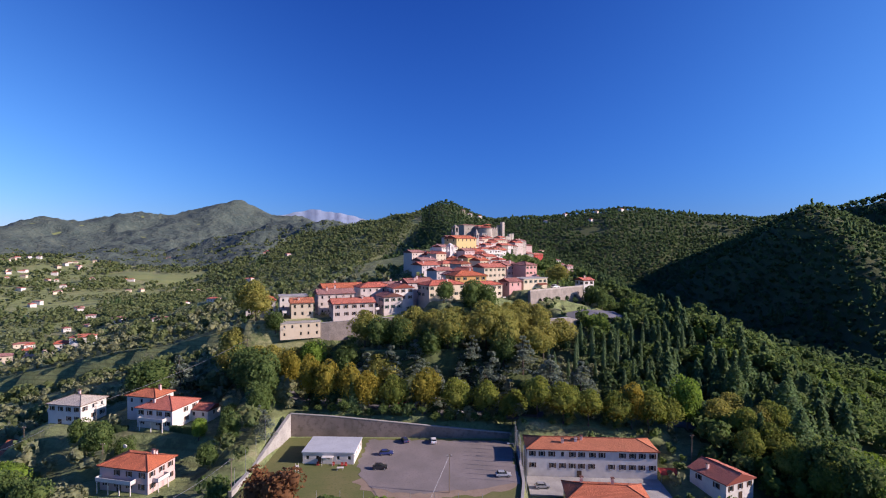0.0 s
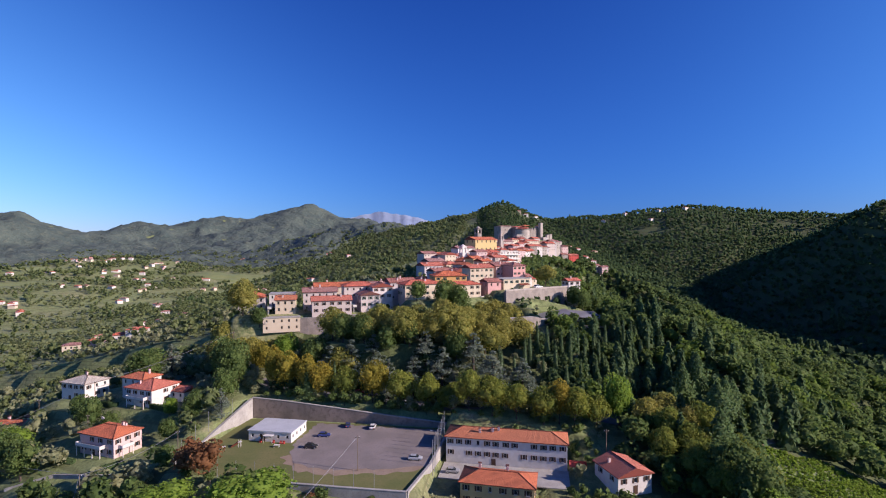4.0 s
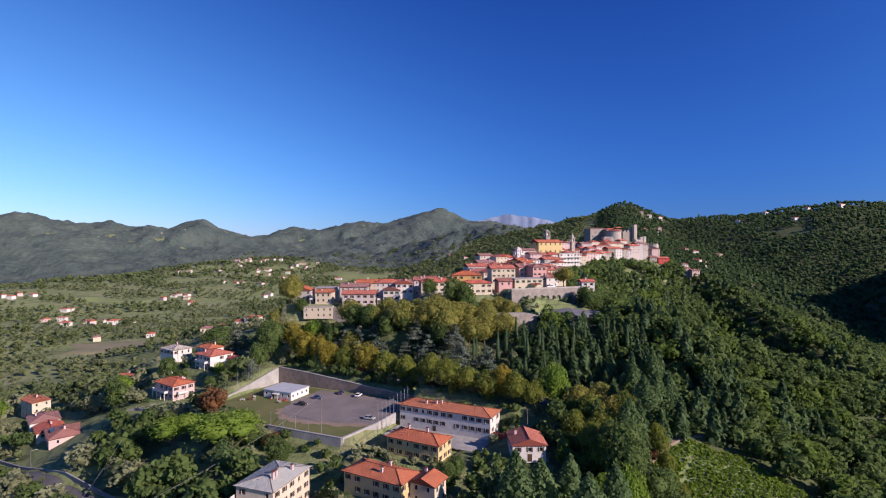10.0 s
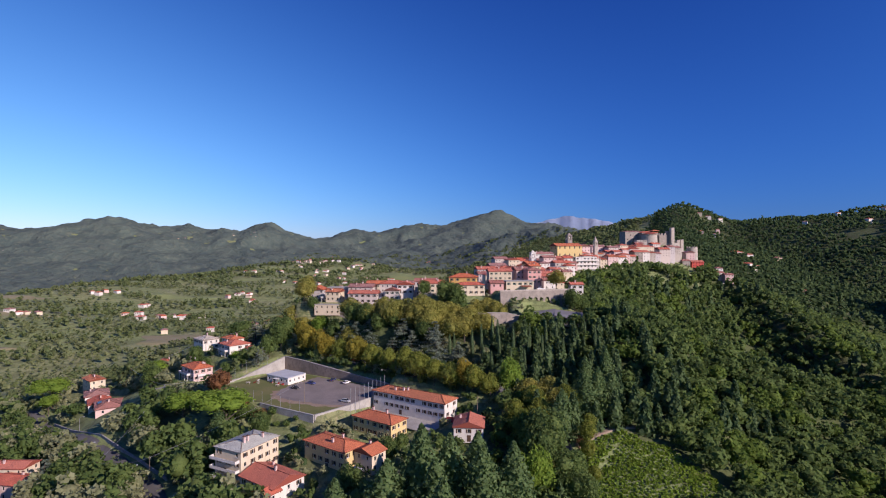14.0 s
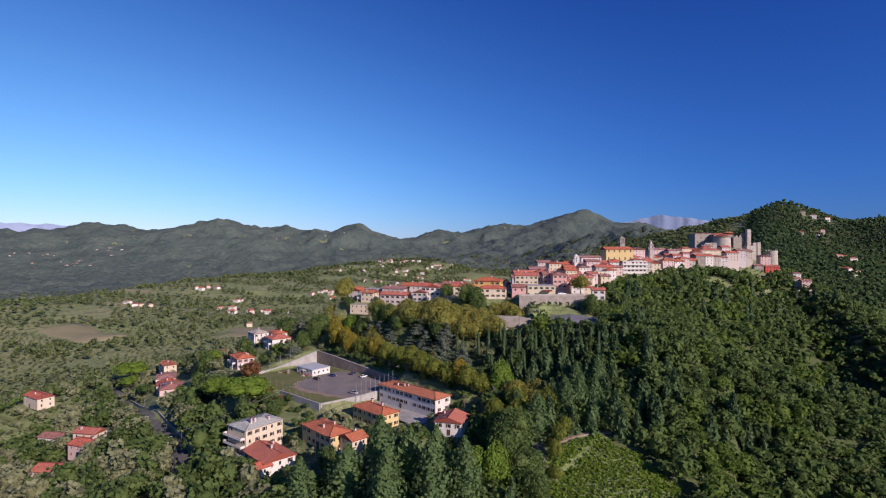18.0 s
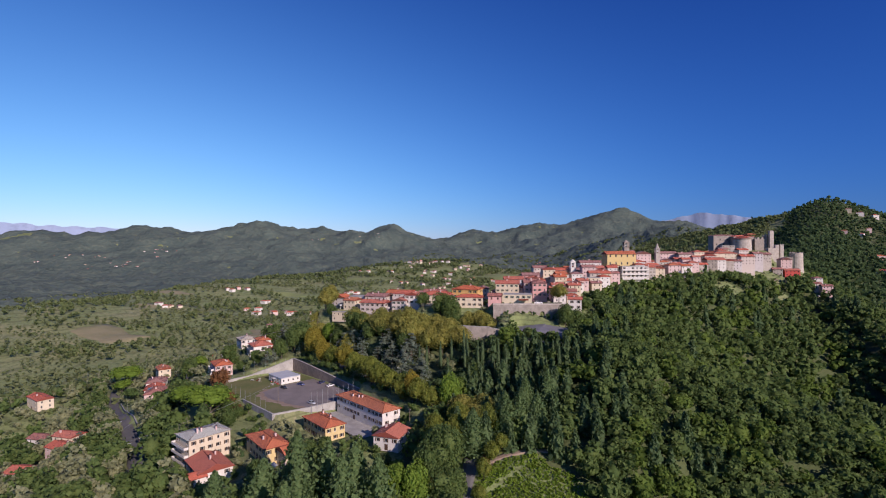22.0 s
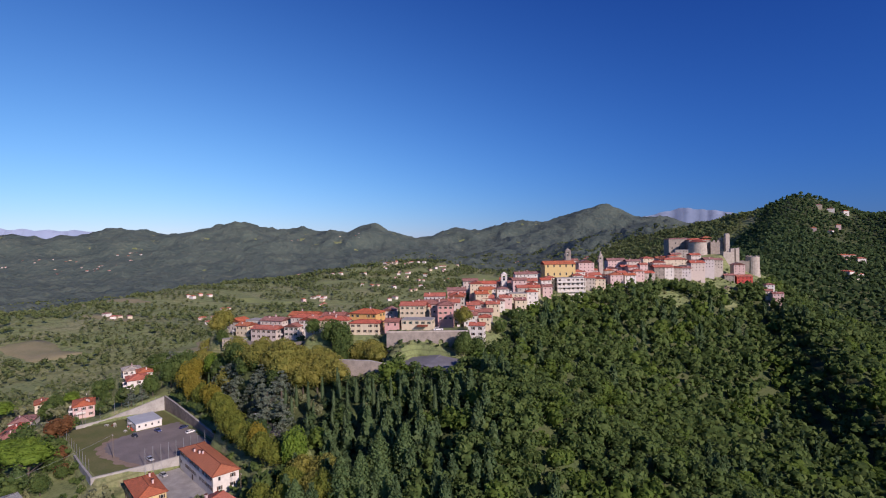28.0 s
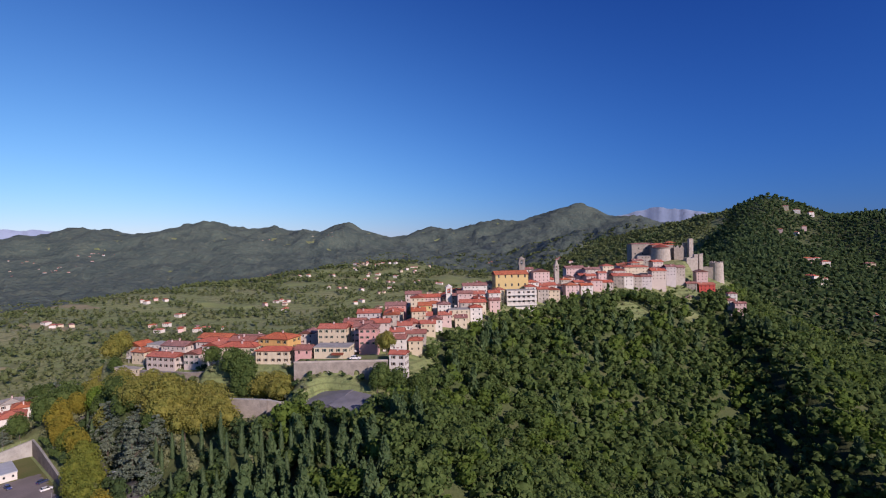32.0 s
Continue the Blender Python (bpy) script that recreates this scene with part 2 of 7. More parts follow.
VALE = leafy("valley_olive_foliage", (0.235, 0.275, 0.125), (0.180, 0.225, 0.098), (0.31, 0.335, 0.17))
BRAMBLE = leafy("bramble_foliage", (0.225, 0.34, 0.045), (0.185, 0.295, 0.038), (0.28, 0.375, 0.065))
SPRUCE = leafy("spruce_foliage", (0.155, 0.245, 0.095), (0.118, 0.195, 0.076), (0.215, 0.300, 0.12))
# far woods: aerial haze is put into these paler, bluish greens
HAZY_WOOD = mottled("haze_tinted_woodland", (0.088, 0.118, 0.096), (0.058, 0.086, 0.076), 0.007, 0.035, 0.95, 1.0, 12.0, (0.140, 0.160, 0.115))
TILLED = mottled("tilled_earth", (0.27, 0.235, 0.135), (0.215, 0.205, 0.105), 0.03, 0.5, 0.95, 0.5, 0.2, (0.16, 0.15, 0.08))
MEADOW = mottled("meadow_grass", (0.215, 0.245, 0.095), (0.175, 0.22, 0.085), 0.03, 0.4, 0.95, 0.5, 0.2, (0.13, 0.15, 0.06))


def ground_material():
    m, nodes, links, b = shade("hillside_ground", 0.95)
    n1 = noise_node(nodes, links, 0.012, 5, "World")
    n2 = noise_node(nodes, links, 0.09, 5, "World")
    n3 = noise_node(nodes, links, 1.1, 6, "World")
    col = blend(nodes, links, n1.outputs["Fac"], (0.205, 0.250, 0.100), (0.285, 0.285, 0.140), 0.46, 0.68)
    col = blend(nodes, links, n2.outputs["Fac"], col, (0.36, 0.29, 0.20), 0.62, 0.80)
    col = blend(nodes, links, n3.outputs["Fac"], col, (0.125, 0.145, 0.060), 0.48, 0.8)
    n4 = noise_node(nodes, links, 0.24, 6, "World", 0.65)
    col = blend(nodes, links, n4.outputs["Fac"], col, (0.115, 0.150, 0.060), 0.50, 0.62)
    # old terrace banks follow the contours
    place = nodes.new("ShaderNodeNewGeometry")
    split = nodes.new("ShaderNodeSeparateXYZ")
    links.new(place.outputs["Position"], split.inputs[0])
    height = nodes.new("ShaderNodeMath")
    height.operation = "MULTIPLY_ADD"
    height.inputs[1].default_value = 2.3
    links.new(split.outputs["Z"], height.inputs[0])
    wander = nodes.new("ShaderNodeMath")
    wander.operation = "MULTIPLY"
    wander.inputs[1].default_value = 9.0
    links.new(n1.outputs["Fac"], wander.inputs[0])
    links.new(wander.outputs[0], height.inputs[2])
    step = nodes.new("ShaderNodeMath")
    step.operation = "SINE"
    links.new(height.outputs[0], step.inputs[0])
    col = blend(nodes, links, step.outputs[0], col, (0.115, 0.130, 0.055), 0.45, 1.3)
    links.new(col, b.inputs["Base Color"])
    bumped(nodes, links, b, n3.outputs["Fac"], 0.8, 0.5)
    return m


SOIL = ground_material()
UNDERGROWTH = mottled("woodland_undergrowth", (0.070, 0.100, 0.034), (0.090, 0.105, 0.042), 0.05, 0.7, 0.95, 0.8, 0.6, (0.038, 0.052, 0.020))

# ---------------------------------------------------------------- the lie of the land
def along(px, py, line):
    """Distance to a crest line, the crest's height there and the side (+1: right of its way)."""
    best = np.full(px.shape, 1e12)
    high, side = np.zeros(px.shape), np.zeros(px.shape)
    for (ax, ay, az), (bx, by, bz) in zip(line[:-1], line[1:]):
        dx, dy = bx - ax, by - ay
        f = np.clip(((px - ax) * dx + (py - ay) * dy) / (dx * dx + dy * dy), 0, 1)
        qx, qy = px - ax - f * dx, py - ay - f * dy
        d2 = qx * qx + qy * qy
        near = d2 < best
        best = np.where(near, d2, best)
        high = np.where(near, az + f * (bz - az), high)
        side = np.where(near, (qx * dy - qy * dx) / (np.sqrt(d2 * (dx * dx + dy * dy)) + 1e-6), side)
    return np.sqrt(best), high, side


def waves(x, y, seed, size, octaves=4):
    """Smooth uneven ground, about -1 to 1, from sums of turned sines."""
    rng, out, amp = np.random.RandomState(seed), 0.0, 1.0
    for n in range(octaves):
        for _ in range(3):
            a, p, q = rng.rand(3) * 2 * np.pi
            u, v = x * np.cos(a) + y * np.sin(a), y * np.cos(a) - x * np.sin(a)
            out = out + amp / 3 * np.sin(u * 2 * np.pi / size + p + 1.3 * np.sin(v * 4.1 / size + q))
        size, amp = size * 0.47, amp * 0.5
    return out


# Crest lines (x, y, z), each with the fall to its left and right (metres per metre) and the width of its top.
CRESTS = [
    ([(60, -160, -42), (40, -40, -30), (30, 40, -16), (30, 90, -9), (22, 128, -5), (0, 160, 0)], 0.26, 0.15, 22),
    ([(-10, 165, 2), (-8, 190, 14), (0, 222, 29), (18, 245, 32), (28, 276, 36), (26, 330, 40), (10, 390, 45), (0, 450, 51),
      (20, 520, 50), (42, 580, 52), (46, 650, 58), (40, 720, 68), (48, 790, 60), (20, 900, 55)], 0.24, 0.66, 22)] + [([(46, 254, 33), (60, 257, 31), (80, 254, 27), (113, 248, 24), (143, 258, 10), (200, 262, -8), (260, 268, -34), (340, 280, -66)], 0.62, 0.46, 8),
    ([(20, 170, 2), (60, 172, 1), (95, 168, -1), (118, 168, -3), (150, 150, -16), (200, 120, -40)], 0.5, 0.45, 12),
    ([(46, 650, 56), (100, 640, 37), (138, 629, 24), (172, 572, 9), (205, 510, -9), (236, 448, -30), (264, 380, -54), (290, 320, -74)], 0.45, 0.88, 6)] + [([(20, 900, 52), (60, 1100, 62), (0, 1500, 112), (-40, 1880, 192), (-30, 2300, 150)], 0.62, 0.34, 34),
    ([(-40, 1890, 178), (-172, 1900, 150), (-270, 1975, 140), (-360, 2060, 132), (-594, 2212, 128), (-780, 2260, 112), (-1000, 2300, 70)], 0.30, 0.30, 30),
    ([(-40, 1880, 182), (150, 1800, 142), (420, 1700, 160), (560, 1640, 168), (720, 1560, 150), (850, 1470, 128), (1000, 1350, 130)], 0.32, 0.34, 40)] + [([(1000, 1350, 130), (700, 1010, 114), (590, 860, 120), (566, 765, 80), (528, 665, 40), (482, 565, -2), (432, 450, -48)], 0.50, 0.72, 14),
    ([(700, 1030, 116), (790, 1000, 138), (828, 950, 150), (900, 820, 164), (1100, 600, 165)], 0.45, 0.60, 20),
    ([(-20, 200, 17), (-70, 180, 8), (-122, 174, 5), (-200, 150, -20), (-330, 150, -46)], 0.40, 0.2, 10),
    ([(-60, 150, 0), (-90, 138, -1), (-110, 132, -9), (-135, 122, -20), (-164, 112, -26), (-205, 90, -28), (-215, 60, -30)], 0.36, 0.25, 6),
    ([(-760, -40, -34), (-911, 167, -28), (-1047, 271, -36), (-1191, 448, -34), (-1280, 700, -28), (-1339, 917, -20), (-1378, 1225, -12), (-1381, 1460, 0), (-1330, 1700, 6)], 0.20, 0.10, 60)]
FLATS = [  # level ground: centre x, y, half sizes, turn in degrees, height, width of the slope round it
    (-23.5, 141.5, 37, 25, 0, 0.0, 1.0), (-4, 108.5, 15, 6.5, 0, -6.0, 3), (33, 139, 20, 17, -2.5, -3.9, 4), (7, 88, 9, 11, 0, -10.2, 6), (25, 84, 11, 8, 0, -11.2, 5),
    (33, 129, 13, 7, 0, -5.2, 5), (34, 103, 13, 7, 0, -6.8, 5), (0, 210, 44, 11, 33, 23.0, 6), (-53.5, 225.7, 42, 8, 22, 31.5, 7), (4, 248, 26, 10, 36, 36.5, 6),
    (41, 266.5, 22, 7.5, 41.6, 39.6, 1.5)] + [(62, 247, 14, 8, 16, 22.5, 3), (38, 726, 24, 20, 20, 68.0, 8), (-90, 139, 13, 8, -10, -1.6, 6), (-97, 166, 12, 9, -5, 5.0, 6), (-133, 169, 9, 8, 0, 3.8, 6),
    (-50, 178, 13, 9, 0, 7.0, 4), (-25, 178, 12, 9, 0, 5.4, 4), (-2, 178, 11, 9, 0, 3.8, 4), (16, 177, 8, 8, 0, 2.6, 4)]


def ground_height(x, y):
    x, y = np.asarray(x, float), np.asarray(y, float)
    west = np.clip(-x - 60, 0, None)
    base = -34 - 52 * (1 - np.exp(-west / 420)) - 30 * (1 - np.exp(-np.clip(x - 60, 0, None) / 160)) + 0.004 * np.clip(y, 0, 600)
    base = base + 5 * waves(x, y, 3, 420) * np.clip((np.hypot(x, y - 200) - 180) / 300, 0, 1)
    far = np.hypot(x - 120, y - 40)
    base = base - 55 * np.clip((west - 1300) / 900, 0, 1) * np.clip((2400 - y) / 1500, 0, 1)
    # wooded hills that close the valley, with their summits
    for cx, cy, cz, sx, sy, turn in HILLS:
        c, s = math.cos(math.radians(turn)), math.sin(math.radians(turn))
        u, v = (x - cx) * c + (y - cy) * s, (y - cy) * c - (x - cx) * s
        base = base + cz * np.exp(-np.sqrt((u / sx) ** 2 + (v / sy) ** 2 + 0.02) ** 1.35)
    total = np.exp(np.clip(base, -150, 900) / 6)
    for line, left, right, top in CRESTS:
        d, high, side = along(x, y, line)
        drop = ((left + right) / 2 + side * (right - left) / 2) * (np.sqrt(d * d + top * top) - top)
        total = total + np.exp(np.clip(high - drop + 1.5 * waves(x, y, 8, 90, 3) * np.clip(d / 40, 0, 1), -150, 900) / 6)
    z = 6 * np.log(total)
    z = z + 14 * waves(x, y, 21, 700, 5) * np.clip((far - 700) / 1500, 0, 1)
    # spurs and gullies down the far hills
    z = z + 34 * (0.45 - abs(waves(x, y, 23, 620, 2))) * np.clip((far - 1500) / 900, 0, 1) * np.clip((z + 50) / 130, 0, 1)
    for cx, cy, hx, hy, turn, level, soft in FLATS:
        c, s = math.cos(math.radians(turn)), math.sin(math.radians(turn))
        u, v = (x - cx) * c + (y - cy) * s, (y - cy) * c - (x - cx) * s
        out = np.hypot(np.clip(abs(u) - hx, 0, None), np.clip(abs(v) - hy, 0, None))
        f = np.clip(1 - out / soft, 0, 1)
        f = f * f * (3 - 2 * f)
        z = z * (1 - f) + level * f
    return z


HILLS = [  # summit x, y, rise, half widths, turn
    (-1850, 4350, 388, 420, 650, 0), (-1150, 4250, 250, 500, 650, 20), (-2450, 3930, 250, 520, 650, 10), (-2900, 3500, 205, 420, 600, 20),
    (-3080, 2720, 235, 330, 480, 48), (-3600, 1850, 300, 620, 480, 0), (-3500, 2350, 150, 600, 300, 0), (-4100, 1150, 270, 800, 600, 0),
    (-4350, 420, 260, 600, 600, 0), (-500, 3300, 170, 600, 600, 0), (500, 2600, 150, 500, 400, 0), (-1500, 2700, 95, 500, 500, 0),
    (-700, 1900, 60, 400, 300, 0),
]
# ---------------------------------------------------------------- mesh helpers
def mesh_of(name, verts, faces, mat, smooth=False):
    """A mesh from arrays of corners and of three- or four-cornered faces."""
    verts, faces = np.asarray(verts, np.float32), np.asarray(faces, np.int32)
    me = bpy.data.meshes.new(name)
    me.vertices.add(len(verts))
    me.vertices.foreach_set("co", verts.ravel())
    k = faces.shape[1]
    me.loops.add(faces.size)
    me.loops.foreach_set("vertex_index", faces.ravel())
    me.polygons.add(len(faces))
    me.polygons.foreach_set("loop_start", np.arange(len(faces), dtype=np.int32) * k)
    if smooth:
        me.polygons.foreach_set("use_smooth", np.ones(len(faces), bool))
    me.update(calc_edges=True)
    me.materials.append(mat)
    return me


def made(name, bm, mat):
    me = bpy.data.meshes.new(name)
    bm.to_mesh(me)
    bm.free()
    me.materials.append(mat)
    return me


def put(name, me, parent=None, m=None, label=""):
    ob = new(name, me)
    if parent:
        ob.parent = parent
    if m is not None:
        ob.matrix_basis = m
    if label:
        ob["label"] = label
    return ob


def thing(name, label, category, m=None, me=None, group="", kind=""):
    ob = new(name, me)
    if m is not None:
        ob.matrix_basis = m
    return tagged(ob, label, category, group, kind)


def box(bm, x0, x1, y0, y1, z0, z1, m=None):
    vs = [bm.verts.new(p) for p in ((x0, y0, z0), (x1, y0, z0), (x1, y1, z0), (x0, y1, z0), (x0, y0, z1), (x1, y0, z1), (x1, y1, z1), (x0, y1, z1))]
    for f in ((0, 3, 2, 1), (4, 5, 6, 7), (0, 1, 5, 4), (1, 2, 6, 5), (2, 3, 7, 6), (3, 0, 4, 7)):
        bm.faces.new([vs[i] for i in f])
    if m is not None:
        bmesh.ops.transform(bm, matrix=m, verts=vs)
    return vs


def prism(bm, ring, z0, z1):
    """An upright solid over a ring of plan points."""
    low, high = [bm.verts.new((x, y, z0)) for x, y in ring], [bm.verts.new((x, y, z1)) for x, y in ring]
    for i in range(len(ring)):
        j = (i + 1) % len(ring)
        bm.faces.new((low[i], low[j], high[j], high[i]))
    bm.faces.new(high)
    bm.faces.new(low[::-1])


def tube(bm, path, radii, sides=8):
    """A tapered tube through points."""
    rings = []
    for n, (p, r) in enumerate(zip(path, radii)):
        a = Vector(path[max(n - 1, 0)])
        b = Vector(path[min(n + 1, len(path) - 1)])
        q = (b - a).to_track_quat("Z", "X").to_matrix()
        rings.append([bm.verts.new(Vector(p) + q @ Vector((r * math.cos(2 * math.pi * k / sides), r * math.sin(2 * math.pi * k / sides), 0))) for k in range(sides)])
    for a, b in zip(rings[:-1], rings[1:]):
        for k in range(sides):
            bm.faces.new((a[k], a[(k + 1) % sides], b[(k + 1) % sides], b[k]))
    bm.faces.new(rings[-1])
    bm.faces.new(rings[0][::-1])


def gz(x, y):
    return float(ground_height(x, y))


# ---------------------------------------------------------------- the ground, one sheet to the horizon
def ground_sheet():
    u = np.linspace(-1, 1, 331)
    xs = 40 + 330 * u + 4560 * np.abs(u) ** 5 * np.sign(u)
    v = np.linspace(-1, 1, 331)
    ys = 230 + 420 * v + 4400 * np.abs(v) ** 5 * np.sign(v)
    gx, gy = np.meshgrid(xs, ys)
    g = ground_height(gx, gy) + 0.25 * waves(gx, gy, 5, 14, 3)
    for cx, cy, hx, hy, turn, level, soft in FLATS:
        c, s = math.cos(radians(turn)), math.sin(radians(turn))
        a, b = (gx - cx) * c + (gy - cy) * s, (gy - cy) * c - (gx - cx) * s
        g = np.where((abs(a) < hx) & (abs(b) < hy), level - 0.05, g)
    n = len(u)
    i = np.arange(n * n).reshape(n, n)
    faces = np.stack([i[:-1, :-1], i[:-1, 1:], i[1:, 1:], i[1:, :-1]], -1).reshape(-1, 4)
    me = mesh_of("ground", np.stack([gx, gy, g], -1).reshape(-1, 3), faces, SOIL, True)
    return thing("ground", "rolling hillside ground of grass, scrub and bare earth", "ground", None, me, "", "structure")


ground = ground_sheet()

# ---------------------------------------------------------------- houses
WINDOW_MESHES = {}


def window_meshes(w, h, sh):
    """Frame with sill, pane and one shutter leaf, shared by all windows of a size."""
    key = (w, h, sh)
    if key not in WINDOW_MESHES:
        bm = bmesh.new()
        a = w / 2
        rings = []
        for k, y in ((0, 0.08), (0.09, 0.08), (0.09, 0.15), (0, 0.15)):
            rings.append([bm.verts.new((sx * (a - k), y, sz * (h / 2 - k))) for sx, sz in ((-1, -1), (1, -1), (1, 1), (-1, 1))])
        for p, q in zip(rings, rings[1:] + rings[:1]):
            for k in range(4):
                bm.faces.new((p[k], p[(k + 1) % 4], q[(k + 1) % 4], q[k]))
        frame_mesh = made("window_frame", bm, FRAME)
        bm = bmesh.new()
        box(bm, -a - 0.1, a + 0.1, -0.12, 0.07, -h / 2 - 0.1, -h / 2 - 0.002)
        sill = made("sill", bm, FRAME)
        bm = bmesh.new()
        box(bm, -a + 0.08, a - 0.08, 0.13, 0.16, -h / 2 + 0.08, h / 2 - 0.08)
        pane = made("pane", bm, GLASS)
        leaf = None
        if sh:
            bm = bmesh.new()
            box(bm, 0, w / 2, -0.07, -0.02, -h / 2, h / 2)
            leaf = made("shutter", bm, SHUTTERS[sh])
        WINDOW_MESHES[key] = (frame_mesh, pane, leaf, sill)
    return WINDOW_MESHES[key]


def wall_shell(w, d, h, gable, rows):
    """Four walls with real recesses for the windows. rows: for each side the list of (x, z, width, height) of its windows."""
    verts, faces = [], []

    def quad(*p):
        n = len(verts)
        verts.extend(p)
        faces.append(tuple(range(n, n + len(p))))

    sides = (((-w / 2, -d / 2), (1, 0), w), ((w / 2, -d / 2), (0, 1), d), ((w / 2, d / 2), (-1, 0), w), ((-w / 2, d / 2), (0, -1), d))
    for ((ox, oy), (ux, uy), length), wins in zip(sides, rows):
        nx, ny = -uy, ux  # into the house

        def at(s, z, deep=0.0):
            return (ox + ux * s + nx * deep, oy + uy * s + ny * deep, z)

        cuts_x = sorted({0.0, length, *(round(length / 2 + c - ww / 2, 3) for c, _, ww, _ in wins), *(round(length / 2 + c + ww / 2, 3) for c, _, ww, _ in wins)})
        cuts_z = sorted({0.0, h, *(round(z - hh / 2, 3) for _, z, _, hh in wins), *(round(z + hh / 2, 3) for _, z, _, hh in wins)})
        for a, b in zip(cuts_x[:-1], cuts_x[1:]):
            for c, e in zip(cuts_z[:-1], cuts_z[1:]):
                mx, mz = (a + b) / 2 - length / 2, (c + e) / 2
                if any(abs(mx - x) < ww / 2 and abs(mz - z) < hh / 2 for x, z, ww, hh in wins):
                    r = 0.22
                    quad(at(a, c, r), at(b, c, r), at(b, e, r), at(a, e, r))
                    quad(at(a, c), at(b, c), at(b, c, r), at(a, c, r))
                    quad(at(b, c), at(b, e), at(b, e, r), at(b, c, r))
                    quad(at(b, e), at(a, e), at(a, e, r), at(b, e, r))
                    quad(at(a, e), at(a, c), at(a, c, r), at(a, e, r))
                else:
                    quad(at(a, c), at(b, c), at(b, e), at(a, e))
    if gable == "x":
        quad((w / 2, -d / 2, h), (w / 2, d / 2, h), (w / 2, 0, h + gable_rise(d)))
        quad((-w / 2, d / 2, h), (-w / 2, -d / 2, h), (-w / 2, 0, h + gable_rise(d)))
    elif gable == "y":
        quad((-w / 2, -d / 2, h), (w / 2, -d / 2, h), (0, -d / 2, h + gable_rise(w)))
        quad((w / 2, d / 2, h), (-w / 2, d / 2, h), (0, d / 2, h + gable_rise(w)))
    me = bpy.data.meshes.new("wall")
    me.from_pydata(verts, [], faces)
    return me


PITCH = 0.34


def gable_rise(span):
    return span / 2 * PITCH


def roof_mesh(w, d, style, mat, over=0.55, thick=0.22, pitch=PITCH, flip=1):
    """Pitched roof over w by d with its eaves at z 0: slopes, fascia and soffit, with tile rows laid along each slope."""
    bm = bmesh.new()
    uv = bm.loops.layers.uv.new("UV")
    a, b = w / 2 + over, d / 2 + over
    drop = -over * pitch
    low = [(-a, -b, drop), (a, -b, drop), (a, b, drop), (-a, b, drop)]
    if style == "flat":
        tops = [(x, y, 0.25) for x, y, _ in low]
        slopes = [tops]
    elif style == "shed":
        tops = [(x, y, 0.1 + (0.12 * 2 * b if y > 0 else 0)) for x, y, _ in low]
        slopes = [tops]
    else:
        tops = [(x, y, z + thick) for x, y, z in low]
        if style == "gable_x":
            r0, r1 = (-a, 0, thick + d / 2 * pitch), (a, 0, thick + d / 2 * pitch)
            slopes = [[tops[0], tops[1], r1, r0], [tops[2], tops[3], r0, r1]]
        elif style == "gable_y":
            r0, r1 = (0, -b, thick + w / 2 * pitch), (0, b, thick + w / 2 * pitch)
            slopes = [[tops[1], tops[2], r1, r0], [tops[3], tops[0], r0, r1]]
        elif w >= d:
            r0, r1 = (-(w - d) / 2 - 0.01, 0, thick + d / 2 * pitch), ((w - d) / 2 + 0.01, 0, thick + d / 2 * pitch)
            slopes = [[tops[0], tops[1], r1, r0], [tops[2], tops[3], r0, r1], [tops[1], tops[2], r1], [tops[3], tops[0], r0]]
        else:
            r0, r1 = (0, -(d - w) / 2 - 0.01, thick + w / 2 * pitch), (0, (d - w) / 2 + 0.01, thick + w / 2 * pitch)
            slopes = [[tops[1], tops[2], r1, r0], [tops[3], tops[0], r0, r1], [tops[0], tops[1], r0], [tops[2], tops[3], r1]]
    for pts in slopes:
        f = bm.faces.new([bm.verts.new(p) for p in pts])
        e = (Vector(pts[1]) - Vector(pts[0])).normalized()
        up = (Vector(pts[2]) - Vector(pts[0]))
        up = (up - e * up.dot(e)).normalized()
        for loop in f.loops:
            q = loop.vert.co - Vector(pts[0])
            loop[uv].uv = (q.dot(e), q.dot(up))
    for i in range(4):
        j = (i + 1) % 4
        bm.faces.new([bm.verts.new(p) for p in (low[i], low[j], tops[j], tops[i])])
    if style == "gable_x":
        for q, r in (((low[1], low[2], tops[2], tops[1]), (a, 0, thick + d / 2 * pitch)), ((low[3], low[0], tops[0], tops[3]), (-a, 0, thick + d / 2 * pitch))):
            bm.faces.new([bm.verts.new(p) for p in (q[3], q[2], r)])
    if style == "gable_y":
        for q, r in (((low[0], low[1], tops[1], tops[0]), (0, -b, thick + w / 2 * pitch)), ((low[2], low[3], tops[3], tops[2]), (0, b, thick + w / 2 * pitch))):
            bm.faces.new([bm.verts.new(p) for p in (q[3], q[2], r)])
    bm.faces.new([bm.verts.new(p) for p in low[::-1]])
    return made("roof", bm, mat)


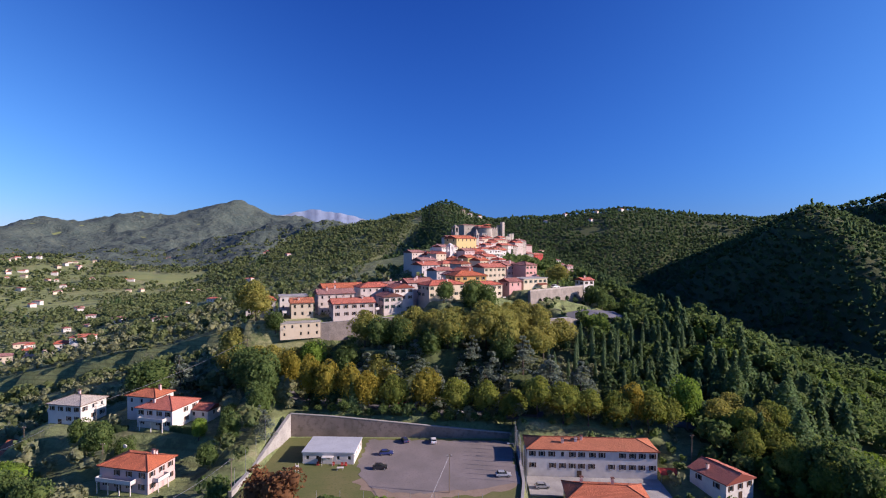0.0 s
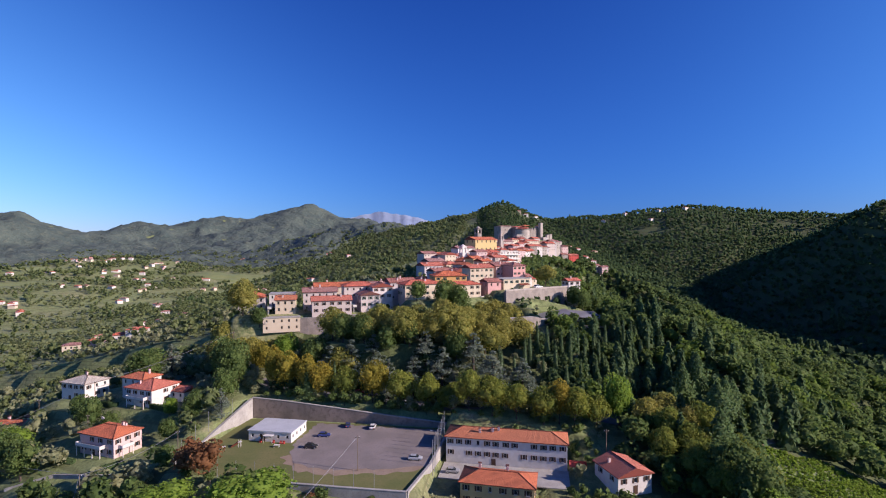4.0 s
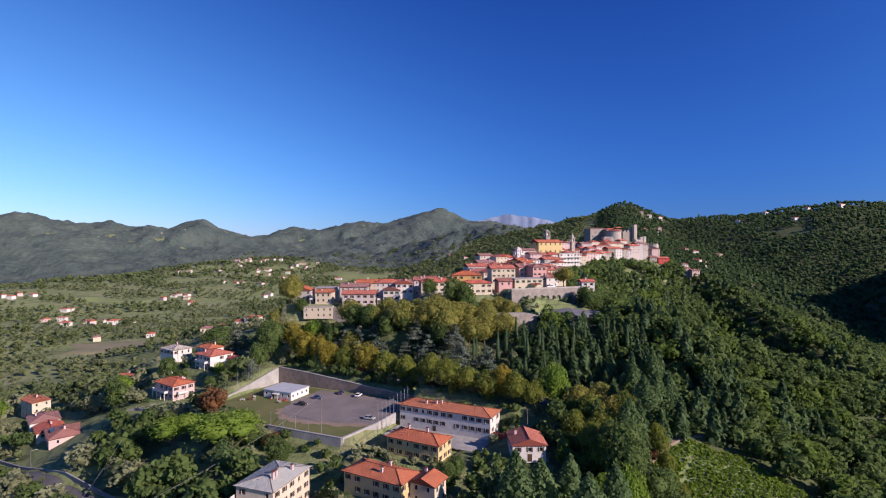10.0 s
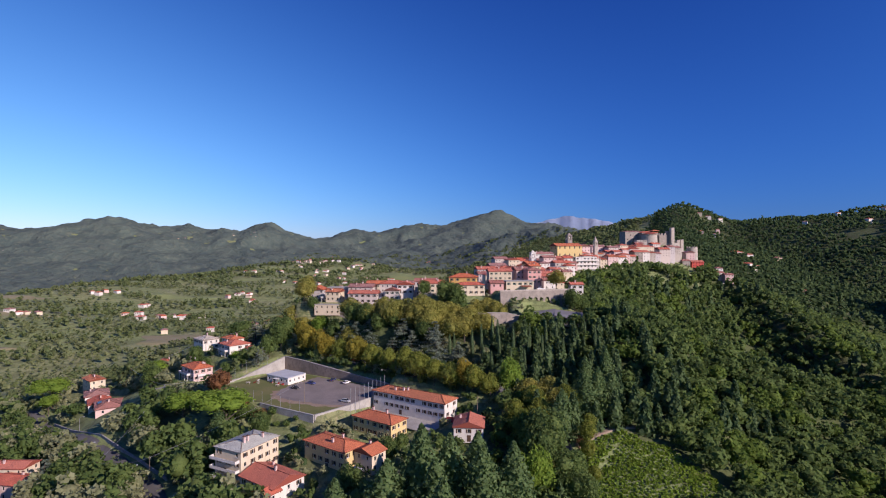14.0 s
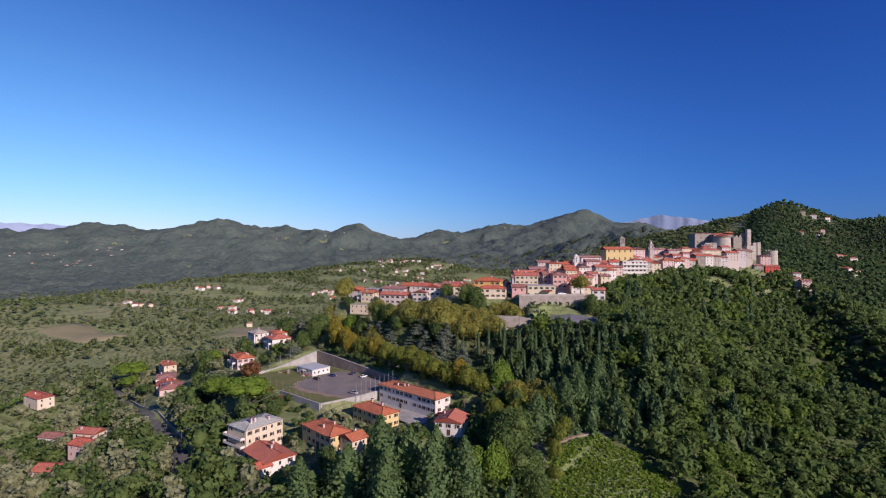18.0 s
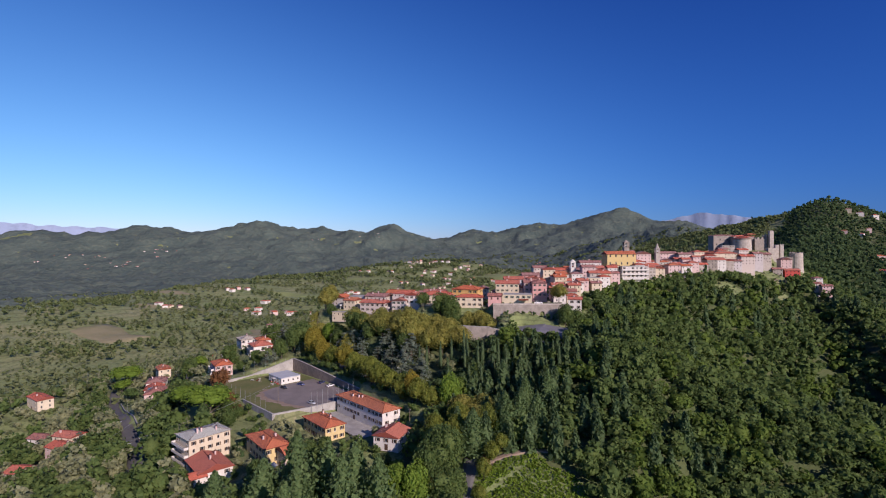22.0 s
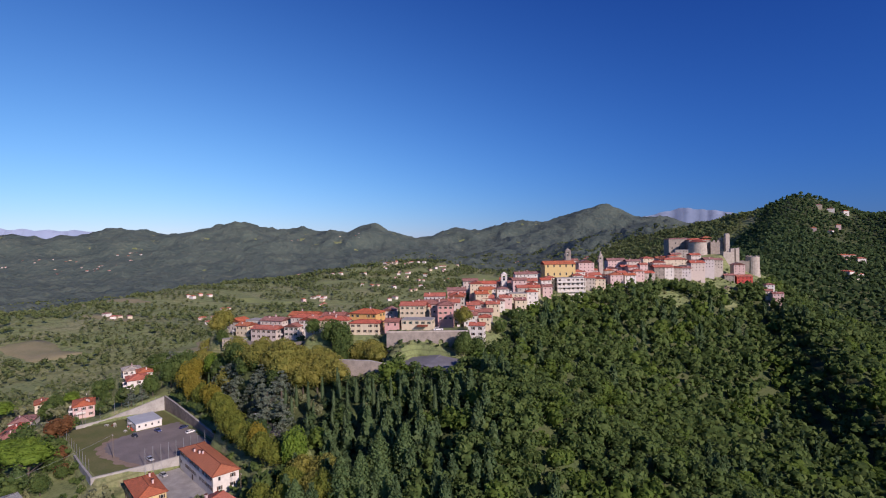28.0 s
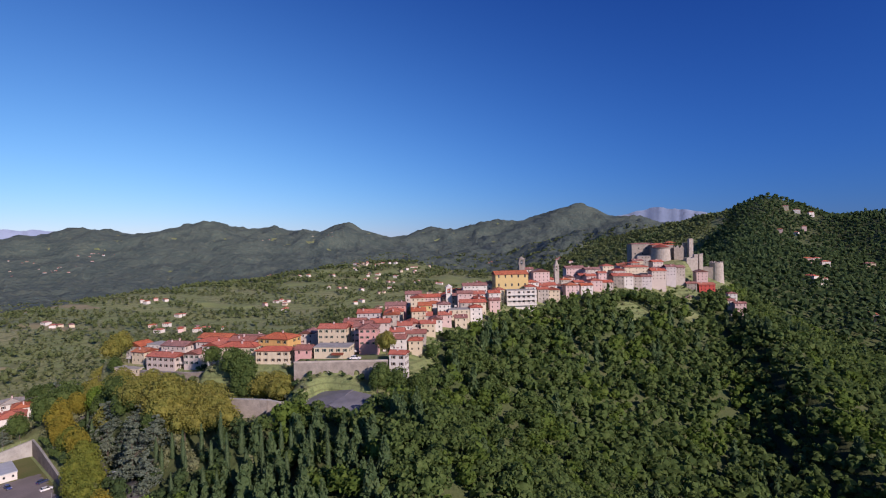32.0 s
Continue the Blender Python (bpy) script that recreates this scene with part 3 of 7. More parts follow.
def ridge_cap(w, d, style, mat, thick=0.22, over=0.55):
    bm = bmesh.new()
    a, b = w / 2 + over, d / 2 + over
    if style == "gable_y" or (style == "hip" and d > w):
        rise = thick + w / 2 * PITCH + 0.04
        e = b if style == "gable_y" else (d - w) / 2
        lines = [((0, -e, rise), (0, e, rise))]
    else:
        rise = thick + d / 2 * PITCH + 0.04
        e = a if style == "gable_x" else (w - d) / 2
        lines = [((-e, 0, rise), (e, 0, rise))]
    if style == "hip":
        for sx in (-1, 1):
            for sy in (-1, 1):
                end = lines[0][1] if (sx > 0 if w >= d else sy > 0) else lines[0][0]
                lines.append((end, (sx * a, sy * b, -over * PITCH + thick + 0.04)))
    for p, q in lines:
        if (Vector(p) - Vector(q)).length > 0.1:
            tube(bm, [p, q], [0.13, 0.13], 6)
    return made("ridge_cap", bm, mat)


CHIMNEY_MESHES = {}


def chimney(house_ob, x, y, z, tall=1.3, mat=None):
    if "stack" not in CHIMNEY_MESHES:
        bm = bmesh.new()
        box(bm, -0.35, 0.35, -0.28, 0.28, -1.2, 1.1)
        box(bm, -0.42, 0.42, -0.35, 0.35, 0.8, 0.92)
        CHIMNEY_MESHES["stack"] = made("chimney", bm, WALLS["rose"])
        bm = bmesh.new()
        box(bm, -0.5, 0.5, -0.42, 0.42, 1.32, 1.42)
        for sx in (-0.32, 0.24):
            for sy in (-0.25, 0.17):
                box(bm, sx, sx + 0.08, sy, sy + 0.08, 1.1, 1.32)
        CHIMNEY_MESHES["cap"] = made("chimney_cap", bm, ROOFS["old"])
    c = put("chimney", CHIMNEY_MESHES["stack"], house_ob, pose(x, y, z))
    c.scale = (1, 1, tall / 1.3)
    put("chimney_cap", CHIMNEY_MESHES["cap"], c)


def door_mesh():
    bm = bmesh.new()
    box(bm, -0.55, 0.55, -0.03, 0.02, 0, 2.2)
    box(bm, -0.68, -0.55, -0.06, 0.02, 0, 2.33)
    box(bm, 0.55, 0.68, -0.06, 0.02, 0, 2.33)
    box(bm, -0.55, 0.55, -0.06, 0.02, 2.2, 2.33)
    for k in (0.15, 1.2):
        box(bm, -0.4, 0.4, -0.05, -0.03, k, k + 0.85)
    return made("door", bm, SHUTTERS["brown"])


DOOR = door_mesh()


def house(label, wall, roof, x, y, rot, w, d, z0, eave, style="hip", sh="", seed=0, cols=None, side_cols=None, chimneys=1, name="house", category="house", floor=3.0, low=None, group="", back=False, skip=(), win=(0.95, 1.4), doors=1, west_blank=False):
    """A house: walls with recessed windows, roof with ridge caps, chimneys; x, y is its middle, z0 its foot, eave its eaves' height."""
    r = random.Random(seed * 977 + int(x * 10) + int(y))
    h = eave - z0
    root = thing(name, label, category, pose(x, y, z0, 0, 0, rot), None, group)
    low = (gz(x - 0.5 * d * -math.sin(radians(rot)), y - 0.5 * d * math.cos(radians(rot))) - z0 + 0.6) if low is None else low
    n_front = cols if cols is not None else max(1, round(w / 3.3))
    n_side = side_cols if side_cols is not None else max(1, round(d / 3.8))
    ww, hh = win
    rows = []
    for side, (length, n) in enumerate(((w, n_front), (d, n_side), (w, n_front if back else 0), (d, 0 if west_blank else n_side))):
        wins = []
        level = 0
        while n and h - 1.45 - level * floor - hh / 2 > max(low, 0.3) and level < (3 if name == "village_house" else 5):
            z = h - 1.45 - level * floor
            for k in range(n):
                if (side, level, k) in skip or (r.random() < 0.08 and n > 2):
                    continue
                wins.append((round((k + 0.5) * length / n - length / 2 + r.uniform(-0.15, 0.15), 2), z, ww, hh))
            level += 1
        rows.append(wins)
    gable = {"gable_x": "x", "gable_y": "y"}.get(style, "")
    me = wall_shell(w, d, h, gable, rows)
    me.materials.append(WALLS[wall])
    put("wall", me, root)
    frame_mesh, pane, leaf, sill = window_meshes(ww, hh, sh)
    for side, wins in enumerate(rows):
        turn = side * 90
        m0 = pose(0, 0, 0, 0, 0, turn) @ Matrix.Translation((0, -(d if side % 2 == 0 else w) / 2, 0))
        for cx, z, _, _ in wins:
            if name == "village_house" and not sh:
                put("window", pane, root, m0 @ Matrix.Translation((cx, 0, z)))
                continue
            o = put("window", frame_mesh, root, m0 @ Matrix.Translation((cx, 0, z)))
            put("pane", pane, o)
            if sh and name != "village_house":
                put("sill", sill, o)
            if leaf and r.random() < 0.9:
                put("shutter", leaf, o, Matrix.Translation((ww / 2 + 0.02, 0, 0)))
                put("shutter", leaf, o, Matrix.Translation((-ww - 0.02, 0, 0)))
    if style not in ("flat", "shed"):
        ob = put("roof", roof_mesh(w, d, style, ROOFS[roof]), root, pose(0, 0, h))
        put("ridge_cap", ridge_cap(w, d, style, ROOFS[roof]), ob)
        for _ in range(chimneys):
            u, v = r.uniform(-0.32, 0.32) * w, r.uniform(-0.3, 0.3) * d
            top = (d if w >= d else w) / 2 * PITCH - abs(v if w >= d else u) * PITCH
            chimney(root, u, v, h + max(top, 0.3) + 0.2, r.uniform(1.1, 1.7))
    else:
        put("roof", roof_mesh(w, d, style, {"sheet": METAL_ROOF, "slate": SLATE_ROOF}.get(roof, CONCRETE), 0.25), root, pose(0, 0, h))
    if doors and low < h - 2.6:
        put("door", DOOR, root, pose(r.uniform(-0.2, 0.2) * w, -d / 2 - 0.005, max(low - 0.6, 0)))
    return root

# ---------------------------------------------------------------- foliage
def ball(n=3):
    """A unit ball of four-cornered faces, n by n on each of six sides."""
    verts, faces, at = [], [], {}
    for axis in range(3):
        for sign in (-1, 1):
            ids = []
            for i in range(n + 1):
                for j in range(n + 1):
                    p = [0, 0, 0]
                    p[axis], p[(axis + 1) % 3], p[(axis + 2) % 3] = sign, (2 * i / n - 1), (2 * j / n - 1)
                    p = np.array(p, float)
                    p /= np.linalg.norm(p)
                    key = tuple(p.round(4))
                    if key not in at:
                        at[key] = len(verts)
                        verts.append(p)
                    ids.append(at[key])
            for i in range(n):
                for j in range(n):
                    a, b, c, d = ids[i * (n + 1) + j], ids[(i + 1) * (n + 1) + j], ids[(i + 1) * (n + 1) + j + 1], ids[i * (n + 1) + j + 1]
                    faces.append((a, b, c, d) if sign > 0 else (a, d, c, b))
    return np.array(verts), np.array(faces)


BALL2, BALL3 = ball(2), ball(3)


def sprays(rng, place, out, size, tilt=0.7):
    """Leaf clumps: a bent four-cornered piece at each place, facing roughly out."""
    n = len(place)
    facing = out + tilt * rng.normal(size=(n, 3))
    facing /= np.linalg.norm(facing, axis=1)[:, None]
    a = np.cross(facing, rng.normal(size=(n, 3)))
    a /= np.linalg.norm(a, axis=1)[:, None]
    b = np.cross(facing, a)
    s = (size * (0.6 + 0.8 * rng.rand(n)))[:, None]
    k = 0.55 + 0.5 * rng.rand(n, 1)
    sag = facing * s * 0.25
    verts = np.stack([place - a * s - sag, place - b * s * k, place + a * s - sag, place + b * s * k], 1)
    return verts.reshape(-1, 3), np.arange(4 * n).reshape(n, 4)


def joined(pieces):
    verts, faces, at = [], [], 0
    for v, f in pieces:
        verts.append(v)
        faces.append(f + at)
        at += len(v)
    return np.concatenate(verts), np.concatenate(faces)


def lumpy_crown(seed, count, leaf, lobes=7, flat=0.85, core=0.66, low=-0.35, plain=False, cell=None):
    """A round broadleaf crown of radius 1 about its centre: lobes set round a core, covered with clumps."""
    rng = np.random.RandomState(seed)
    mids = rng.normal(size=(lobes, 3))
    mids /= np.linalg.norm(mids, axis=1)[:, None]
    mids[:, 2] = np.clip(mids[:, 2], low, 1) + 0.1
    mids *= (0.35 + 0.25 * rng.rand(lobes))[:, None]
    rad = 0.42 + 0.2 * rng.rand(lobes)
    which = rng.randint(0, lobes, count)
    way = rng.normal(size=(count, 3))
    way[:, 2] += 0.35
    way /= np.linalg.norm(way, axis=1)[:, None]
    place = mids[which] + way * (rad[which] * (0.9 + 0.18 * rng.rand(count)))[:, None]
    pieces = [sprays(rng, place, way, np.full(count, leaf))]
    v, f = cell or BALL2
    for c, r in ([(mids.mean(0), 0.80)] if plain else zip(mids, rad)):
        pieces.append((v * r * core * (1 + 0.15 * rng.normal(size=(len(v), 1))) + c, f))
    verts, faces = joined(pieces)
    verts[:, 2] *= flat
    return verts, faces


def spire(seed, count, leaf, power=0.8, ragged=0.15, core=0.7):
    """A pointed crown from z 0 to 1 of radius 1 at its widest: conifers and cypresses."""
    rng = np.random.RandomState(seed)
    h = rng.rand(count) ** 1.25
    a = rng.rand(count) * 2 * np.pi
    r = (1 - h) ** power * (1 + ragged * rng.normal(size=count)) * np.clip(h / 0.08, 0.35, 1)
    out = np.stack([np.cos(a), np.sin(a), np.full(count, 0.35)], -1)
    place = np.stack([r * np.cos(a), r * np.sin(a), h], -1)
    return place, out, leaf, rng, power, core


def spire_mesh(seed, count, leaf, power, ragged, core, width, height, droop=0.0):
    place, out, leaf, rng, power, core = spire(seed, count, leaf, power, ragged, core)
    place = place * (width, width, height)
    if droop:
        place[:, 2] -= droop * np.hypot(place[:, 0], place[:, 1])
    out = out / np.linalg.norm(out, axis=1)[:, None]
    pieces = [sprays(rng, place, out, np.full(count, leaf), 0.6)]
    k = 8
    hs = np.array([0.0, 0.08, 0.4, 0.75, 1.0])
    rs = np.array([0.3, 0.95, 0.6 ** power, 0.25 ** power, 0.02]) * core * width
    ring = np.stack([np.cos(np.arange(k) * 2 * np.pi / k), np.sin(np.arange(k) * 2 * np.pi / k)], -1)
    v = np.concatenate([np.column_stack([ring * r, np.full(k, h * height * 0.97)]) for h, r in zip(hs, rs)])
    f = [(i * k + j, i * k + (j + 1) % k, (i + 1) * k + (j + 1) % k, (i + 1) * k + j) for i in range(len(hs) - 1) for j in range(k)]
    pieces.append((v, np.array(f)))
    return joined(pieces)


def cedar_mesh(seed, count, leaf, width, height):
    """Level plates of foliage that narrow upwards."""
    rng = np.random.RandomState(seed)
    pieces = []
    tiers = 9
    for t in range(tiers):
        h = height * (0.18 + 0.8 * t / (tiers - 1))
        reach = width * (1.0 - 0.82 * (t / (tiers - 1)) ** 1.2)
        for _ in range(5 if t < 7 else 3):
            a = rng.rand() * 2 * np.pi
            n = max(6, int(count / (tiers * 5)))
            along_b = rng.rand(n) ** 0.6 * reach
            across = rng.normal(size=n) * reach * 0.14 * (0.4 + along_b / reach)
            place = np.stack([along_b * np.cos(a) - across * np.sin(a), along_b * np.sin(a) + across * np.cos(a), h - 0.06 * along_b + 0.25 * rng.normal(size=n)], -1)
            out = np.tile((0.3 * np.cos(a), 0.3 * np.sin(a), 1.0), (n, 1))
            pieces.append(sprays(rng, place, out, np.full(n, leaf), 0.45))
    return joined(pieces)


def planted(name, kinds, x, y, size, mat, label, category, seed, rise=0.0, sink=0.0, stretch=0.25):
    """One object of kind stuff: the crowns of a wood, standing on the ground."""
    rng = np.random.RandomState(seed)
    z = ground_height(x, y)
    pick = rng.randint(0, len(kinds), len(x))
    pieces = []
    for k, (v, f) in enumerate(kinds):
        sel = np.nonzero(pick == k)[0]
        if not len(sel):
            continue
        a = rng.rand(len(sel)) * 2 * np.pi
        c, s = np.cos(a)[:, None], np.sin(a)[:, None]
        sc = size[sel][:, None]
        up = sc * (1 + stretch * (rng.rand(len(sel), 1) - 0.3))
        px = (v[None, :, 0] * c - v[None, :, 1] * s) * sc + x[sel][:, None]
        py = (v[None, :, 0] * s + v[None, :, 1] * c) * sc + y[sel][:, None]
        pz = v[None, :, 2] * up + (z[sel] + size[sel] * (rise + 0.55 * rng.rand(len(sel)) - 0.3) - sink)[:, None]
        pieces.append((np.stack([px, py, pz], -1).reshape(-1, 3), (f[None] + (np.arange(len(sel)) * len(v))[:, None, None]).reshape(-1, 4)))
    verts, faces = joined(pieces)
    me = mesh_of(name, verts, faces, mat)
    return thing(name, label, category, None, me, "", "stuff")


def strewn(rng, n, x0, x1, y0, y1, keep, apart):
    """Places strewn over a rectangle, no two nearer than apart, where keep(x, y) allows."""
    x, y = x0 + (x1 - x0) * rng.rand(n), y0 + (y1 - y0) * rng.rand(n)
    ok = keep(x, y)
    x, y = x[ok], y[ok]
    cell, out = {}, []
    for i, (a, b) in enumerate(zip(x, y)):
        r = apart[i] if isinstance(apart, np.ndarray) else apart
        key = (int(a // r), int(b // r))
        if any((key[0] + p, key[1] + q) in cell and (cell[(key[0] + p, key[1] + q)][0] - a) ** 2 + (cell[(key[0] + p, key[1] + q)][1] - b) ** 2 < r * r for p in (-1, 0, 1) for q in (-1, 0, 1)):
            continue
        cell[key] = (a, b)
        out.append((a, b))
    out = np.array(out).reshape(-1, 2)
    return out[:, 0], out[:, 1]

# ---------------------------------------------------------------- plots of the village houses
VILLAGE = [  # wall, roof, middle x, y, turn, width, depth, foot, eaves
    ("grey", "orange", -90, 221, 20, 12, 9, 30, 38.4), ("cream", "orange", -71, 217, 22, 9, 9, 30, 38.0), ("taupe", "red", -50, 220.5, 25, 18, 9, 29.5, 37.6),
    ("taupe", "old", -35, 230, 30, 9, 10, 30, 39.4), ("white", "red", -31, 238, 30, 10, 9, 30, 42.6), ("cream", "red", -11.5, 241.5, 35, 20, 10, 31, 43.8),
    ("cream", "red", 9, 249, 35, 17, 8, 32, 43.0), ("ochre", "orange", 0.5, 256.5, 24, 17, 12, 33, 47.1), ("pink", "old", 22.8, 257, 35, 8, 8, 32, 44.0),
    ("cream", "flat", 33.5, 266, 36, 17, 10, 36, 45.0), ("white", "red", 65.6, 278.6, 30, 7.5, 6.5, 37, 43.2), ("taupe", "old", -60, 231, 24, 16, 10, 29, 40.5)] + [("white", "flat", -78, 228, 22, 12, 9, 29, 39.5), ("cream", "flat", -70, 210.4, 26, 16, 8, 24, 30.6), ("grey", "old", -24, 251, 32, 14, 10, 30, 44.0), ("taupe", "red", -44, 243, 28, 16, 10, 30, 42.5),
    ("cream", "orange", -62, 254, 28, 20, 11, 22, 41.0), ("taupe", "old", -42, 264, 30, 16, 10, 24, 41.0), ("taupe", "old", -6, 279, 38, 8, 11, 30, 45.8),
    ("cream", "red", 14, 281, 35, 15, 10, 34, 50.0), ("rose", "old", 24, 293, 40, 9, 12, 34, 50.5), ("pink", "old", 34, 288, 40, 9, 11, 35, 51.0), ("taupe", "red", 16, 312, 40, 11, 10, 35, 49.0),
    ("cream", "old", 4, 322, 40, 11, 10, 33, 46.5)] + [("taupe", "red", 21, 332, 40, 10, 9, 35, 46.4), ("white", "red", 14, 350, 40, 11, 10, 34, 48.2), ("pale_stone", "old", 34, 322, 40, 12, 9, 31, 43.2),
    ("cream", "red", -12, 349, 42, 12, 11, 30, 49.0), ("grey", "red", -24, 338, 42, 15, 11, 30, 48.5), ("pink", "old", -26, 364, 42, 14, 11, 30, 50.5), ("cream", "red", 0, 300, 40, 12, 10, 32, 46.5), ("grey", "old", -14, 318, 40, 13, 10, 29, 46.0),
    ("white", "old", -12, 437, 45, 19, 10, 45, 59.3), ("white", "red", 12.2, 482.9, 45, 10.6, 11, 44, 59.4), ("rose", "red", 15.4, 496.9, 45, 7.9, 11, 44, 55.6), ("white", "red", 18.6, 504.4, 50, 6.7, 11, 44, 55.6)] + [("taupe", "old", 20.7, 514.1, 50, 6.7, 10, 44, 54.5)]
UPPER = [
    ("white", "red", 7, 415.9, 45, 9.8, 11, 38, 55.5), ("cream", "flat", 21.9, 375.8, 45, 13.4, 9, 37, 49.6), ("white", "old", 10.9, 373.3, 45, 8.5, 9, 37, 52.6), ("yellow", "orange", 4, 362, 45, 8.4, 10, 38, 52.6), ("cream", "orange", 12, 347.6, 45, 8.7, 10, 36, 51.2),
    ("cream", "red", -18, 378, 45, 10, 10, 34, 55.0), ("rose", "red", -20.6, 394, 45, 14.9, 11, 36, 53.7), ("taupe", "old", -36, 392, 45, 12, 10, 32, 55.5), ("cream", "old", -11, 411, 45, 19, 10, 40, 53.5),
    ("stone", "red", 48.5, 573, 40, 9.8, 12, 43, 60), ("white", "red", 55.1, 579.7, 40, 8.2, 12, 43, 59.7), ("pale_stone", "red", 60.8, 586.1, 40, 7.7, 12, 43, 58.9)] + [("grey", "old", 64.4, 601, 40, 9, 9, 43, 58), ("taupe", "red", 70.1, 615.6, 40, 13.5, 11, 43, 62.8),
    ("cream", "red", 48.4, 617.7, 40, 23.3, 10, 50, 65.8), ("grey", "old", 74.8, 637, 40, 9.3, 10, 45, 65.5), ("pale_stone", "old", 80.5, 647, 40, 8.9, 10, 44, 64.5), ("rose", "old", 92.2, 679.2, 35, 11, 10, 38, 58.5), ("stone", "old", 90.6, 649.9, 35, 9.5, 8, 36, 48.8),
    ("white", "red", 37.1, 533.1, 45, 7.1, 10, 42, 50.1), ("rose", "red", 39.7, 544.8, 45, 10.3, 11, 42, 57.4), ("pale_stone", "red", 45.5, 555.4, 45, 9.9, 10, 40, 55.3), ("white", "red", 28.2, 535.6, 45, 8.3, 9, 45, 56.1), ("rose", "old", 14.5, 545.3, 45, 8.6, 10, 45, 59.3)] + [("rose", "red", 36.9, 565.5, 45, 7.5, 7, 48, 62.7), ("taupe", "old", 21.3, 578, 45, 14.5, 10, 46, 65.2), ("cream", "red", 28.2, 597.1, 45, 10.9, 10, 48, 67.6), ("rose", "old", 3.8, 576.2, 45, 18.2, 11, 44, 66.2), ("taupe", "old", -9.4, 509.4, 45, 12.5, 9, 44, 68.2), ("rose", "old", 5.3, 509.7, 45, 14.3, 10, 46, 66.4),
    ("rose", "old", 136.6, 629.7, 30, 9.2, 7, 20, 34.3), ("taupe", "old", 128.4, 633.9, 30, 6.1, 7, 22, 36), ("white", "old", 126.2, 650.6, 30, 7.8, 7, 22, 40.7), ("pale_stone", "flat", 36.5, 674.5, 30, 13.3, 9, 56, 74.5), ("rose", "red", 30, 556, 45, 9, 9, 46, 60.5), ("taupe", "red", 40, 596, 42, 12, 10, 48, 63.5)] + [
    ("white", "old", 39, 304, 38, 8, 9, 33, 43.5), ("rose", "red", 32.5, 309.5, 40, 7.5, 8.5, 34, 45.8), ("cream", "red", 43, 313, 38, 7, 7.5, 30, 41.6), ("white", "red", 27, 321, 40, 8, 9, 35, 47.2), ("cream", "red", 31, 336, 42, 8.5, 8, 36, 46.6), ("white", "old", 28, 346, 42, 8, 8.5, 36, 47.5),
    ("rose", "red", 25.5, 357.5, 43, 8, 8, 37, 48.6), ("cream", "old", 33, 364, 44, 7.5, 8, 34, 46.6), ("white", "red", 28, 386, 45, 8, 9, 37, 50.4), ("pale_stone", "red", 18.5, 387.5, 45, 8, 9, 40, 52.8), ("cream", "red", 22, 398, 45, 8.5, 9, 39, 52.2), ("white", "red", 16, 406, 45, 8, 8.5, 41, 54.0),
    ("rose", "old", 22, 416, 45, 7.5, 8, 39, 51.6), ("white", "red", 14.5, 426, 45, 8, 9, 43, 55.8), ("cream", "red", 11, 438, 45, 7, 8, 44, 57.0)]

# ---------------------------------------------------------------- woods and scrub
def built_up(x, y, margin=0.0):
    """True where houses, yards, streets and squares leave no room for a wood."""
    x, y = np.asarray(x, float), np.asarray(y, float)
    out = (x > -64 - margin) & (x < 16 + margin) & (y > 115 - margin) & (y < 184 + margin)
    out |= (x > -4 - margin) & (x < 56 + margin) & (y > 77 - margin) & (y < 160 + margin)
    d, high, side = along(x, y, CRESTS[1][0][2:-1])
    out |= (d < np.where(side > 0, 10, 36) + margin) & (y < 800) & (y > 236)
    for _, _, hx, hy, _, w, deep, _, _ in VILLAGE + UPPER:
        out |= np.hypot(x - hx, y - hy) < max(w, deep) / 2 + 2.0 + margin
    for cx, cy, hx, hy, turn, level, soft in FLATS:
        c, s = math.cos(radians(turn)), math.sin(radians(turn))
        u, v = (x - cx) * c + (y - cy) * s, (y - cy) * c - (x - cx) * s
        out |= (abs(u) < hx + 2 + margin) & (abs(v) < hy + 2 + margin)
    for line, gap in ROADS:
        out |= along(x, y, line)[0] < gap + margin
    for hx, hy in YARDS:
        out |= np.hypot(x - hx, y - hy) < 12 + margin
    return out


ROADS = [([(-190, 102, 0), (-173, 97, 0), (-150, 91, 0), (-120, 86, 0), (-85, 82, 0), (-45, 77, 0), (-18, 71, 0), (4, 60, 0), (24, 34, 0), (40, -10, 0)], 5.0),
         ([(110, 130, 0), (100, 147, 0), (92, 158, 0), (78, 170, 0), (52, 176, 0)], 4.5), ([(48, 545, 0), (70, 570, 0), (84, 600, 0), (96, 632, 0)], 5.0)]
YARDS = [(-49, 99), (-24, 101), (-156, 160), (-187, 131), (-156, 118), (-141, 112), (-125, 109), (-111, 114), (-118, 100), (-94, 60), (-84, 56), (-130, 55), (-206, 62), (-70, 40), (66, 137), (70, 128), (64, 126), (-91, 135), (-88, 126), (-80, 130), (-98, 158), (-128, 160), (-92, 152), (-110, 97), (-100, 96), (25, 446), (20, 440), (60, 726), (78, 735), (137, 629), (102, 658), (90, 650)]


